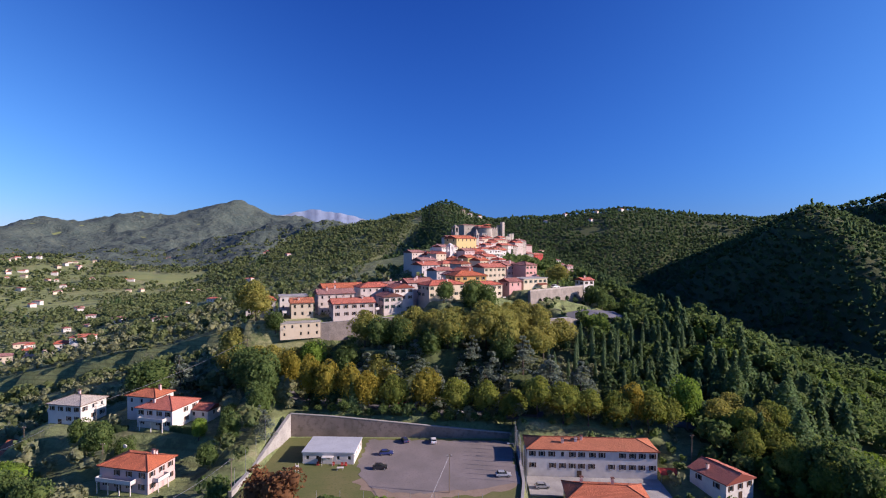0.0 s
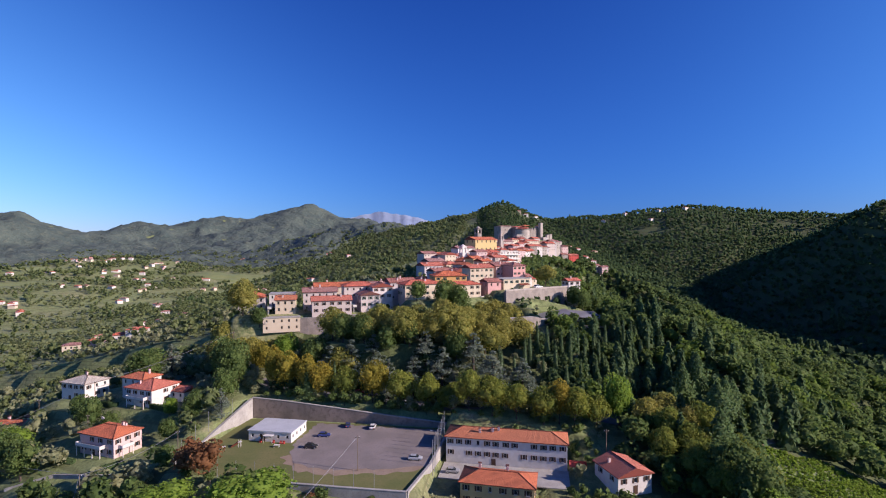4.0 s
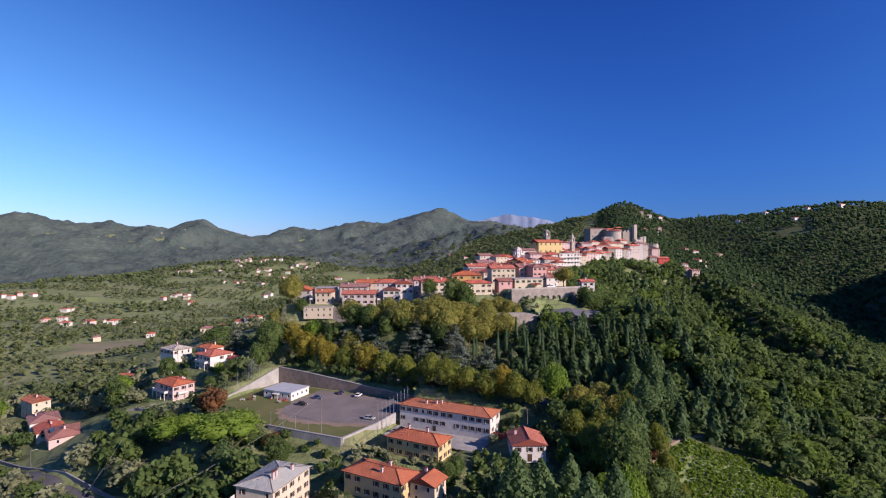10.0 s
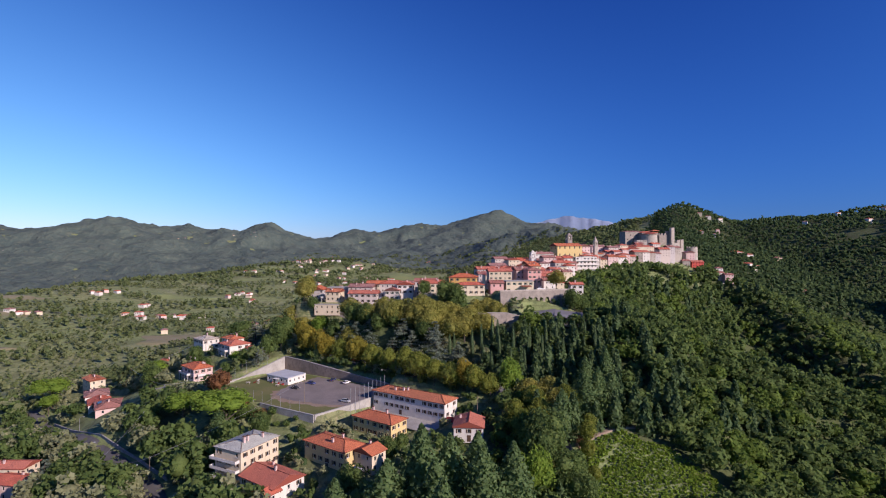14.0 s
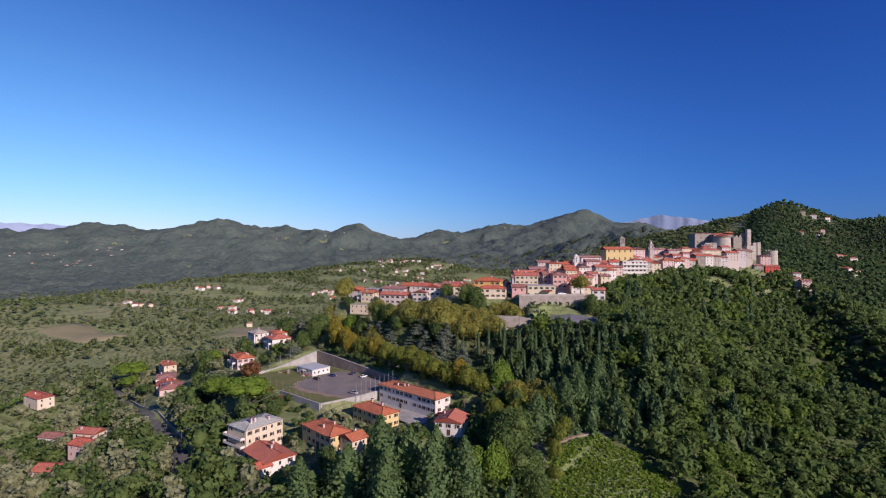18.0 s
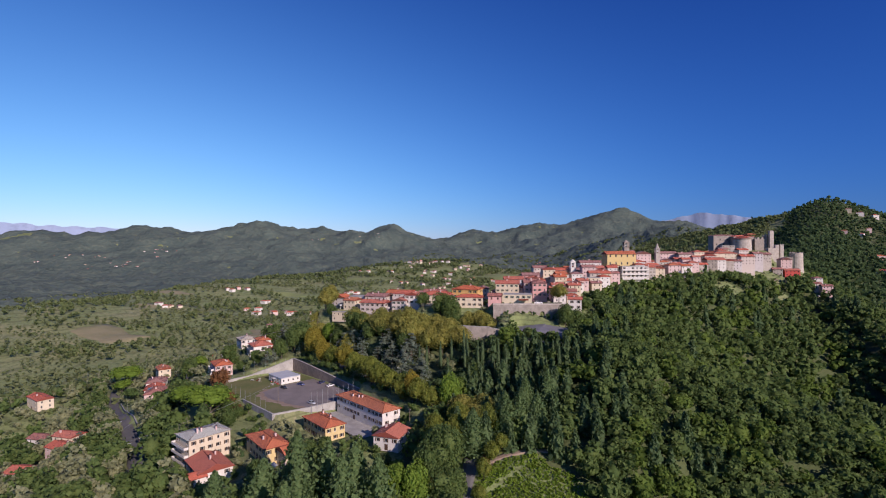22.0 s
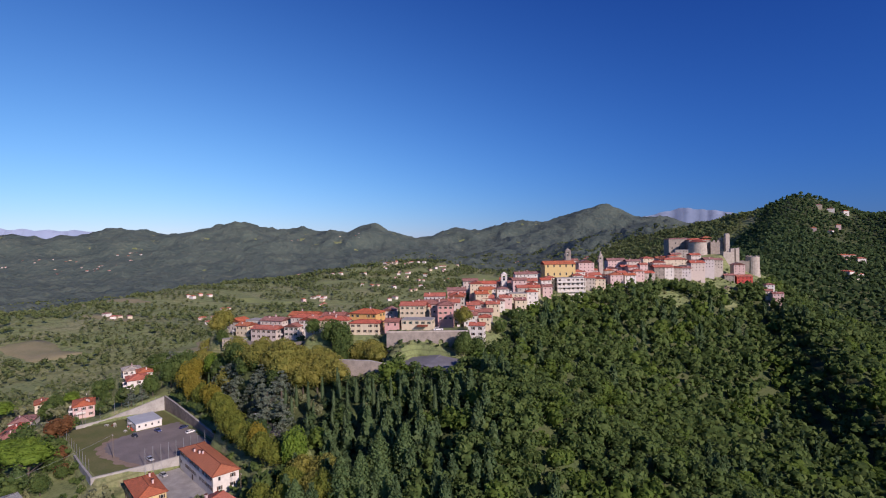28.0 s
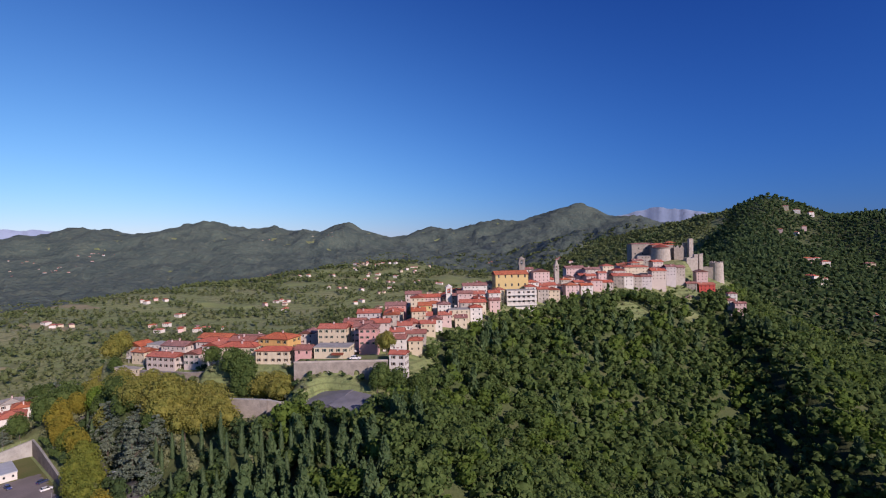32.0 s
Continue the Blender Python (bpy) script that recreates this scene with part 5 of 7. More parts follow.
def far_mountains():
    """Blue mountains on the horizon; the blue is distance haze put into their colour."""
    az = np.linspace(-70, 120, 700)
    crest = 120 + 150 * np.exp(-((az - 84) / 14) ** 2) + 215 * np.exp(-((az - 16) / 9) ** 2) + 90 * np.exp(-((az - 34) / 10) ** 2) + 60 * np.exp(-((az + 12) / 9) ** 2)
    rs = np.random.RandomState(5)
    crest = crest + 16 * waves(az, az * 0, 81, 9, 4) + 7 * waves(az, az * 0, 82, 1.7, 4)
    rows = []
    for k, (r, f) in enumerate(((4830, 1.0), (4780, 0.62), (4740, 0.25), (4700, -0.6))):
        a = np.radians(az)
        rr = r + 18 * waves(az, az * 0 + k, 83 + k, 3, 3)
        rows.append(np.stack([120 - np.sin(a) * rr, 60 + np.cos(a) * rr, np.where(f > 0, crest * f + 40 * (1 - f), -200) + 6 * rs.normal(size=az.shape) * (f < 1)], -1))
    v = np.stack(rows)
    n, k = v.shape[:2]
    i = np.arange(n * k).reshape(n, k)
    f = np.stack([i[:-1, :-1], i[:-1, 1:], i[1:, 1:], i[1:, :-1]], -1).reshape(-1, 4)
    # base colour carries the blue of the haze, not of the rock
    mat = mottled("haze_blue_mountain", (0.27, 0.33, 0.46), (0.22, 0.28, 0.40), 0.004, 0.02, 1.0, 0)
    return thing("backdrop", "mountain chain on the horizon, coloured pale haze blue", "mountains", None, mesh_of("backdrop", v.reshape(-1, 3), f, mat), "", "structure")


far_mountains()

# ---------------------------------------------------------------- houses near the car park
house("long two-storey pale plastered building with orange tiled hip roof", "white", "orange", 34, 150.7, -2.6, 36.6, 9.4, -4.2, 4.2, "hip", "brown", 1, 13, 2, 3, "apartment_building", "building", 3.3, 0.5, doors=2)
house("yellow two-storey house with bright orange tiled roof", "yellow", "orange", 32.5, 129, -4, 19.5, 9, -5.6, 0.6, "hip", "brown", 2, 6, 3, 2, low=0.4)
house("yellow two-storey house with orange hip roof beside a garden", "yellow", "orange", 33.2, 103.2, -5, 19.5, 9.2, -7.2, -0.4, "hip", "brown", 3, 6, 3, 2, low=0.4)
house("tan side wing of a yellow house under orange tiles", "cream", "orange", 47.2, 105.0, -5, 8, 6.5, -7.4, -0.9, "gable_y", "", 4, 2, 2, 1, low=0.4)
gh = house("three-storey cream apartment house with grey tiled hip roof and balconies", "cream", "grey", 7, 88.8, 4, 12, 16.4, -10.6, -0.3, "hip", "brown", 5, 3, 5, 3, "apartment_house", "house", low=0.4)
for level in range(3):
    bm = bmesh.new()
    box(bm, -6.6, 5.4, -10.0, -8.22, level * 3.05 + 0.5, level * 3.05 + 0.68)
    slab = put("balcony", made("balcony", bm, CONCRETE), gh)
    bm = bmesh.new()
    box(bm, -6.6, 5.4, -10.0, -9.9, level * 3.05 + 0.68, level * 3.05 + 1.55)
    box(bm, -6.6, -6.5, -9.9, -8.25, level * 3.05 + 0.68, level * 3.05 + 1.55)
    box(bm, 5.3, 5.4, -9.9, -8.25, level * 3.05 + 0.68, level * 3.05 + 1.55)
    put("parapet", made("parapet", bm, WALLS["white"]), slab)
    bm = bmesh.new()
    box(bm, -7.6, -6.02, -6.5, 1.5, level * 3.05 + 0.5, level * 3.05 + 0.68)
    slab = put("balcony", made("balcony", bm, CONCRETE), gh)
    bm = bmesh.new()
    box(bm, -7.6, -7.5, -6.5, 1.5, level * 3.05 + 0.68, level * 3.05 + 1.5)
    put("parapet", made("parapet", bm, WALLS["white"]), slab)
for ob in gh.children:
    if ob.name.startswith("roof"):
        ob.scale = (1, 1, 0.6)
rh = house("low white house with broad red tiled gable roof", "white", "red", 24, 84.6, -4, 16.5, 11.8, -11.8, -6.7, "gable_x", "brown", 6, 4, 3, 2, low=0.4)
house("white porch wing with red tiled roof", "white", "red", 29.5, 78, -4, 6, 5, -11.8, -7.6, "gable_y", "", 7, 2, 1, 0, low=0.4)
house("small white cottage with weathered red tiled gable roof", "white", "red", 66.5, 138.5, 25, 10.5, 11.0, -4.0, 1.6, "gable_y", "brown", 8, 3, 2, 1, low=1.0)
house("pink two-storey villa with bright orange tiled roof", "rose", "orange", -91, 135.2, -12, 15, 9.5, -2.2, 4.7, "hip", "brown", 9, 4, 3, 2, low=0.4, name="villa")
h2 = house("white two-storey villa with faded red tiled roof", "white", "red", -98.5, 163.5, -12, 13, 12, 4.0, 11.2, "hip", "brown", 10, 4, 3, 1, low=0.4, name="villa")
house("orange tiled rear wing of a white villa", "white", "orange", -108, 169.5, -12, 11, 8, 4.6, 12.6, "hip", "", 11, 3, 2, 1, low=0.4)
house("white side wing of a villa with a red lean-to roof", "white", "red", -88.5, 167.5, -12, 7, 6.5, 3.6, 8.8, "gable_x", "", 12, 2, 1, 0, low=0.4)
house("white house with pale grey-green tiled roof and balcony", "white", "grey", -132.5, 169, -10, 12.5, 10, 3.0, 10.2, "hip", "brown", 13, 4, 3, 1, low=0.4, name="villa")
house("blue-white cottage with orange roof half hidden by trees", "white", "orange", -156, 160, 8, 13, 9, -14, -5.5, "gable_x", "brown", 14, 3, 2, 1)
house("orange roofed lean-to above a cottage", "cream", "orange", -149, 166, 8, 8, 6, -13, -3.4, "gable_x", "", 15, 2, 1, 0)
house("tan farmhouse with orange tiled roof", "cream", "orange", -187, 131, -8, 13, 8, -22, -13.2, "gable_x", "", 16, 3, 2, 1, name="farmhouse")
for k, (px, py, w, d, e, c) in enumerate(((-156, 118, 14, 11, -14.4, "white"), (-141.5, 112.5, 12, 10, -15.2, "white"), (-125.5, 109.5, 16, 12, -13.6, "rose"), (-111, 114.5, 11, 8, -15.0, "rose"))):
    house("terraced pink and white house with weathered tiled roof", c, "old" if k != 1 else "red", px, py, -24, w, d, e - 7.2, e, "gable_x" if k % 2 else "hip", "brown" if k % 2 else "", 20 + k, 3, 2, 1, group="terraced houses by the lane", low=2.0)
bm = bmesh.new()
box(bm, -0.47, 0.47, -0.85, 0.85, 0, 0.06)
panel = made("solar_panel", bm, GLASS)
for k in range(4):
    thing("solar_panel", "dark solar panel lying on a tiled roof", "solar panel", pose(-127.4, 105.9, -12.15, 18.8, 0, -24) @ Matrix.Translation((k - 1.5, 0, 0)), panel, "solar panels")
for k, (px, py, rot, w, d, e, c, rf) in enumerate(((-94, 60, 30, 12, 8, -19.5, "cream", "red"), (-84, 56, 20, 13, 9, -21.5, "rose", "red"), (-130, 55, 30, 16, 8, -29.0, "white", "old"), (-206, 62, 10, 19, 9, -24.0, "cream", "red"), (-70, 40, 35, 12, 9, -24, "rose", "red"))):
    house("low house with red tiled roof among garden trees", c, rf, px, py, rot, w, d, min(e - 5.5, gz(px, py) - 0.6), e, "gable_x", "", 30 + k, 3, 2, 1, group="garden houses")

# white prefabricated hall on the car park
hall = house("low white prefabricated hall with pale flat roof on the car park", "white", "sheet", -41.7, 150.2, -1, 14.8, 11.2, -0.2, 3.3, "flat", "", 40, 5, 4, 0, "prefab_hall", "hall", low=0.3, win=(0.9, 1.1))
bm = bmesh.new()
box(bm, -1.6, 1.6, -7.2, -5.62, 2.55, 2.7)
box(bm, -1.55, -1.45, -7.1, -7.0, 0.2, 2.55)
box(bm, 1.45, 1.55, -7.1, -7.0, 0.2, 2.55)
put("porch", made("porch", bm, WALLS["white"]), hall)

# car park surface, lawn strips, yard
def slab_patch(name, ring, z, mat, label, thick=0.3):
    bm = bmesh.new()
    prism(bm, ring, z - thick, z)
    return thing(name, label, name.replace("_", " "), None, made(name, bm, mat), "", "structure")


def worn_ring(corners, seed, wobble=0.7, step=1.6):
    """A plan ring with an uneven, worn edge."""
    rr, out = random.Random(seed), []
    for (ax, ay), (bx, by) in zip(corners, corners[1:] + corners[:1]):
        n = max(1, int(math.hypot(bx - ax, by - ay) / step))
        for k in range(n):
            f = k / n
            out.append((ax + (bx - ax) * f + rr.uniform(-wobble, wobble), ay + (by - ay) * f + rr.uniform(-wobble, wobble)))
    return out


slab_patch("car_park", worn_ring([(-31, 137), (-27, 131), (-20, 128), (-8, 129), (3, 131.5), (11.4, 134), (11.8, 162.5), (-33, 162.8), (-33.5, 145)], 3), 0.075, GRAVEL, "worn mauve-grey gravel and asphalt car park")
slab_patch("worn_earth", worn_ring([(-33, 133), (-24, 125.5), (-10, 125), (2, 128), (9.5, 131), (10.6, 137), (-6, 132.5), (-22, 131), (-29, 138)], 5, 1.0), 0.055, ROCK, "bare brown earth worn between car park and lawn")
slab_patch("lawn", [(-60, 120), (9, 119), (12, 134), (12.2, 164), (-60, 164)], 0.035, GRASS, "patchy mown grass round the hall and car park")
slab_patch("yard", [(14.6, 135.6), (52, 133.8), (52.4, 145.2), (15, 146.6)], -3.72, CONCRETE, "grey paved yard in front of the long building")


def wall_run(name, label, points, thick, mat, foot=-1.0, category="wall"):
    """A wall along (x, y, foot, top) points, its coping a part."""
    bm, cap = bmesh.new(), bmesh.new()
    for (ax, ay, af, at_), (bx, by, bf, bt) in zip(points[:-1], points[1:]):
        n = Vector((-(by - ay), bx - ax)).normalized() * thick / 2
        for mesh, lo_a, hi_a, lo_b, hi_b, k in ((bm, af, at_, bf, bt, 1.0), (cap, at_, at_ + 0.18, bt, bt + 0.18, 1.25)):
            ring = [(ax + n.x * k, ay + n.y * k), (ax - n.x * k, ay - n.y * k), (bx - n.x * k, by - n.y * k), (bx + n.x * k, by + n.y * k)]
            zs = ((lo_a, hi_a), (lo_a, hi_a), (lo_b, hi_b), (lo_b, hi_b))
            vs = [mesh.verts.new((p, q, z[0])) for (p, q), z in zip(ring, zs)] + [mesh.verts.new((p, q, z[1])) for (p, q), z in zip(ring, zs)]
            for f in ((0, 1, 2, 3), (4, 7, 6, 5), (0, 4, 5, 1), (1, 5, 6, 2), (2, 6, 7, 3), (3, 7, 4, 0)):
                mesh.faces.new([vs[i] for i in f])
    ob = thing(name, label, category, None, made(name, bm, mat), "", "structure")
    put("coping", made("coping", cap, CONCRETE), ob)
    return ob


wall_run("retaining_wall_north", "tall stained concrete retaining wall above the car park", [(-59.2, 165.3, -0.5, 7.4), (-46, 165.5, -0.5, 6.6), (-32, 165.5, -0.5, 5.4), (-10, 165.5, -0.5, 3.4), (12.6, 165.3, -0.5, 1.6), (15, 159, -4.2, 0.8)], 0.7, STAINED)
wall_run("retaining_wall_west", "pale concrete retaining wall falling beside the lawn", [(-59.4, 164.9, -0.5, 7.2), (-60.5, 152, -0.5, 4.2), (-61.5, 138, -0.5, 1.2), (-62, 126, -0.5, 0.9)], 0.8, CONCRETE)
wall_run("retaining_wall_east", "grey concrete retaining wall between car park and yard", [(14, 158, -4.2, 0.5), (12.6, 134, -4.4, 0.5), (9.7, 117.5, -6.0, 0.6)], 0.6, CONCRETE)
wall_run("retaining_wall_south", "grey concrete retaining wall at the foot of the lawn", [(9.6, 117.4, -6.0, 0.6), (-8, 117.6, -6.0, 0.5), (-22, 118, -4, 0.4)], 0.6, CONCRETE)


def ribbon(name, label, points, width, mat, lift=0.12, category="road", steps=8):
    """A road or path that follows the ground, with a low edge."""
    pts = []
    for (ax, ay), (bx, by) in zip(points[:-1], points[1:]):
        pts += [(ax + (bx - ax) * k / steps, ay + (by - ay) * k / steps) for k in range(steps)]
    pts = np.array(pts + [points[-1]], float)
    for _ in range(6):
        pts[1:-1] = (pts[:-2] + 2 * pts[1:-1] + pts[2:]) / 4
    way = np.gradient(pts, axis=0)
    way /= np.linalg.norm(way, axis=1)[:, None]
    side = np.stack([-way[:, 1], way[:, 0]], -1) * width / 2
    mid = ground_height(pts[:, 0], pts[:, 1]) + lift
    cols = []
    for k, dz in ((-1.04, -0.6), (-1, 0), (-0.33, 0.04), (0.33, 0.04), (1, 0), (1.04, -0.6)):
        p = pts + side * k
        z = np.maximum(mid, ground_height(p[:, 0], p[:, 1]) + lift) if dz >= 0 else mid
        cols.append(np.column_stack([p, z + dz]))
    v = np.stack(cols, 1)
    n, k = v.shape[:2]
    i = np.arange(n * k).reshape(n, k)
    f = np.stack([i[:-1, :-1], i[:-1, 1:], i[1:, 1:], i[1:, :-1]], -1).reshape(-1, 4)
    return thing(name, label, category, None, mesh_of(name, v.reshape(-1, 3), f[:, ::-1], mat), "", "structure")


ribbon("road", "narrow grey asphalt lane through the gardens", [(-190, 102), (-173, 97), (-150, 91), (-120, 86), (-85, 82), (-45, 77), (-18, 71), (4, 60), (24, 34), (40, -10), (50, -80)], 6.2, ASPHALT)
ribbon("lane", "shaded asphalt lane under the plane trees", [(110, 130), (100, 147), (92, 158), (78, 170), (52, 176), (20, 178), (-20, 178), (-62, 180), (-84, 196)], 5.0, ASPHALT)
ribbon("path", "bare earth track across a hillside clearing", [(103, 150), (107, 158), (113, 167), (121, 171)], 2.6, ROCK)
ribbon("village_street", "pale stone lane climbing below the upper houses", [(48, 545), (70, 570), (84, 600), (96, 632)], 4.0, ROCK, 0.6)

# ---------------------------------------------------------------- the village
TONE = {"white": "white", "cream": "cream", "yellow": "yellow", "ochre": "ochre-yellow", "pink": "pink", "rose": "pale pink", "grey": "grey", "taupe": "grey-brown", "stone": "rubble stone", "pale_stone": "pale stone"}
COVER = {"orange": "bright orange tiled roof", "red": "red tiled roof", "old": "weathered brown tiled roof", "flat": "flat terrace roof"}
for k, (wall, roof, x, y, rot, w, d, z0, eave) in enumerate(VILLAGE + UPPER):
    style = "flat" if roof == "flat" else ("gable_x" if k % 3 else ("hip" if k % 2 else "gable_y"))
    if k in (3, 4):
        style = "gable_y"
    if k in (5, 7, 6):
        style = "hip"
    z0 = min(z0, gz(x, y) - 1.5)
    house(f"{TONE[wall]} village house with {COVER[roof]}", wall, roof, x, y, rot, w, d, z0, eave, style, ("brown", "green")[k % 2] if k in (2, 3, 4, 5, 6, 7, 9, 10, 19, 20, 21) else "", 60 + k, chimneys=k % 3, name="village_house", group="village houses", doors=0, west_blank=k > 12, win=(0.8, 1.25) if k > 10 else (0.95, 1.4))
house("bright red two-storey house under a red roof", "red", "red", 102, 658.4, 35, 14.8, 9, 32, 47.5, "gable_x", "", 200, 4, 2, 1, name="village_house", group="village houses", doors=0)

# houses packed behind the first rows
taken = [(h[2], h[3], max(h[5], h[6]) / 2) for h in VILLAGE + UPPER] + [(1.2, 468, 14), (25, 446, 11), (-3.6, 493.7, 4), (18, 515.8, 4), (-8, 401, 4)]
pick = random.Random(91)
spine = [(10, 290), (4, 330), (2, 380), (2, 440), (14, 500), (30, 560), (44, 610), (48, 660)]
for k in range(900):
    f = pick.uniform(0, len(spine) - 1.001)
    (ax, ay), (bx, by) = spine[int(f)], spine[int(f) + 1]
    x, y = ax + (bx - ax) * (f % 1) + pick.uniform(-34, 24), ay + (by - ay) * (f % 1) + pick.uniform(-6, 6)
    w, d = pick.uniform(8, 12), pick.uniform(8, 10)
    if any(math.hypot(x - p, y - q) < r + 0.36 * w + 2.2 for p, q, r in taken) or len(taken) > 127:
        continue
    taken.append((x, y, w / 2))
    wall, roof = pick.choice(("cream", "white", "rose", "taupe", "cream", "white", "pale_stone")), pick.choice(("red", "old", "red", "orange"))
    base = gz(x, y)
    house(f"{TONE[wall]} village house with {COVER[roof]}", wall, roof, x, y, 43 + pick.uniform(-5, 5), w, d, base - 3, base + pick.uniform(7.5, 10.5), pick.choice(("gable_x", "gable_y", "hip")), "", 300 + k, chimneys=k % 3, name="village_house", group="village houses", doors=0, west_blank=True, win=(0.8, 1.25))

# church, towers
church = house("yellow church with long orange tiled gable roof", "yellow", "orange", 1.2, 468, 47, 27, 15, 44, 66.7, "gable_x", "", 210, 5, 2, 0, "church", "church", 7.0, 12, win=(1.3, 2.4), doors=0)
terrace = house("white house of three stacked open terraces", "white", "flat", 25, 446, 45, 22, 9, 40, 56.5, "flat", "brown", 211, 6, 2, 0, "terraced_house", "house", 3.4, 5, doors=0)
for level in range(3):
    bm = bmesh.new()
    box(bm, -11.4, 11.4, -6.6, -4.52, 5.2 + level * 3.9, 5.5 + level * 3.9)
    for k in range(7):
        box(bm, -11.3 + k * 3.72, -11.0 + k * 3.72, -6.5, -6.2, 5.5 + level * 3.9, 9.0 + level * 3.9)
    slab = put("terrace", made("terrace", bm, WALLS["white"]), terrace)
    bm = bmesh.new()
    box(bm, -11.4, 11.4, -6.6, -6.45, 5.5 + level * 3.9, 6.4 + level * 3.9)
    put("balustrade", made("balustrade", bm, WALLS["white"]), slab)


def bell_tower(label, x, y, rot, foot, body, half, wall, spike):
    root = thing("bell_tower", label, "bell tower", pose(x, y, foot, 0, 0, rot))
    h = body - foot
    bm = bmesh.new()
    box(bm, -half, half, -half, half, 0, h - 5.5)
    shaft = put("shaft", made("shaft", bm, WALLS[wall]), root)
    for z, out in ((h - 5.7, 0.25), (h * 0.55, 0.15)):
        bm = bmesh.new()
        box(bm, -half - out, half + out, -half - out, half + out, z, z + 0.35)
        put("string_course", made("string_course", bm, WALLS[wall]), shaft)
    bm = bmesh.new()
    box(bm, -half, half, -half, half, h - 1.6, h - 0.6)
    belfry = put("belfry", made("belfry", bm, WALLS[wall]), root)
    bm = bmesh.new()
    box(bm, -half - 0.3, half + 0.3, -half - 0.3, half + 0.3, h - 0.6, h - 0.2)
    put("cornice", made("cornice", bm, WALLS[wall]), belfry)
    p = half * 0.42
    for sx in (-1, 1):
        for sy in (-1, 1):
            x0, y0 = sx * half - (p if sx > 0 else 0), sy * half - (p if sy > 0 else 0)
            bm = bmesh.new()
            box(bm, x0, x0 + p, y0, y0 + p, h - 5.5, h - 1.6)
            put("pillar", made("pillar", bm, WALLS[wall]), belfry)
    bm = bmesh.new()
    tube(bm, [(0, 0, h - 3.9), (0, 0, h - 3.0), (0, 0, h - 2.6)], [half * 0.4, half * 0.3, half * 0.12], 10)
    put("bell", made("bell", bm, STEEL), root)
    bm = bmesh.new()
    tube(bm, [(0, 0, h - 0.2), (0, 0, h + spike * 0.3), (0, 0, h + spike)], [half * 0.95, half * 0.7, 0.08], 8)
    put("spire", made("spire", bm, WALLS[wall]), root)
    return root


bell_tower("tall weathered stone bell tower with open belfry", -3.6, 493.7, 45, 48, 78.6, 2.5, "stone", 1.8)
bell_tower("slender pale bell tower with a pointed spire", 18, 515.8, 45, 46, 72.5, 1.9, "pale_stone", 4.4)
bell_tower("small white bell turret among the roofs", -8, 401, 45, 40, 61.5, 2.2, "white", 1.5)

# castle
castle = thing("castle", "ruined stone hilltop castle with round keep and red roofs", "castle", pose(0, 0, 0))


def castle_part(name, bm, mat, label=""):
    return put(name, made(name, bm, mat), castle, None, label)


def turned(x, y, rot, w, d):
    c, s = math.cos(radians(rot)), math.sin(radians(rot))
    return [(x + c * u - s * v, y + s * u + c * v) for u, v in ((-w / 2, -d / 2), (w / 2, -d / 2), (w / 2, d / 2), (-w / 2, d / 2))]


def ring_of(x, y, r, n=20):
    return [(x + r * math.cos(2 * math.pi * k / n), y + r * math.sin(2 * math.pi * k / n)) for k in range(n)]


bm = bmesh.new()
prism(bm, turned(16, 727, 44, 30, 14), 60, 87)
wing = castle_part("wing", bm, WALLS["stone"])
ob = put("roof", roof_mesh(30, 14, "hip", ROOFS["old"], 0.5, 0.2, 0.16), wing, pose(16, 727, 87, 0, 0, 44))
for k in range(6):
    z = 81 if k % 2 else 75
    bm = bmesh.new()
    box(bm, -0.6, 0.6, -0.1, 0.1, 0, 1.8)
    c, s = math.cos(radians(44)), math.sin(radians(44))
    u = -11 + 4.4 * k
    put("window", made("window", bm, GLASS), wing, pose(16 + c * u + s * 7.0, 727 + s * u - c * 7.0, z, 0, 0, 44))
bm = bmesh.new()
tube(bm, [(40, 720, 52), (40, 720, 66), (40, 720, 82)], [11.6, 10.8, 10.0], 28)
drum = castle_part("round_keep", bm, WALLS["pale_stone"])
bm = bmesh.new()
tube(bm, [(40, 720, 81.8), (40, 720, 83.0)], [10.6, 10.6], 28)
put("parapet", made("parapet", bm, WALLS["stone"]), drum)
bm = bmesh.new()
tube(bm, [(40, 720, 82.9), (40, 720, 86.2)], [10.9, 1.5], 28)
put("roof", made("roof", bm, ROOFS["red"]), drum)
bm = bmesh.new()
prism(bm, turned(36, 733, 44, 26, 12), 62, 85.5)
hall_c = castle_part("great_hall", bm, WALLS["stone"])
put("roof", roof_mesh(26, 12, "hip", ROOFS["red"], 0.5, 0.2, 0.3), hall_c, pose(36, 733, 85.5, 0, 0, 44))
put("roof", roof_mesh(11, 8, "hip", ROOFS["orange"], 0.5, 0.2, 0.35), hall_c, pose(44, 738, 88.0, 0, 0, 44))
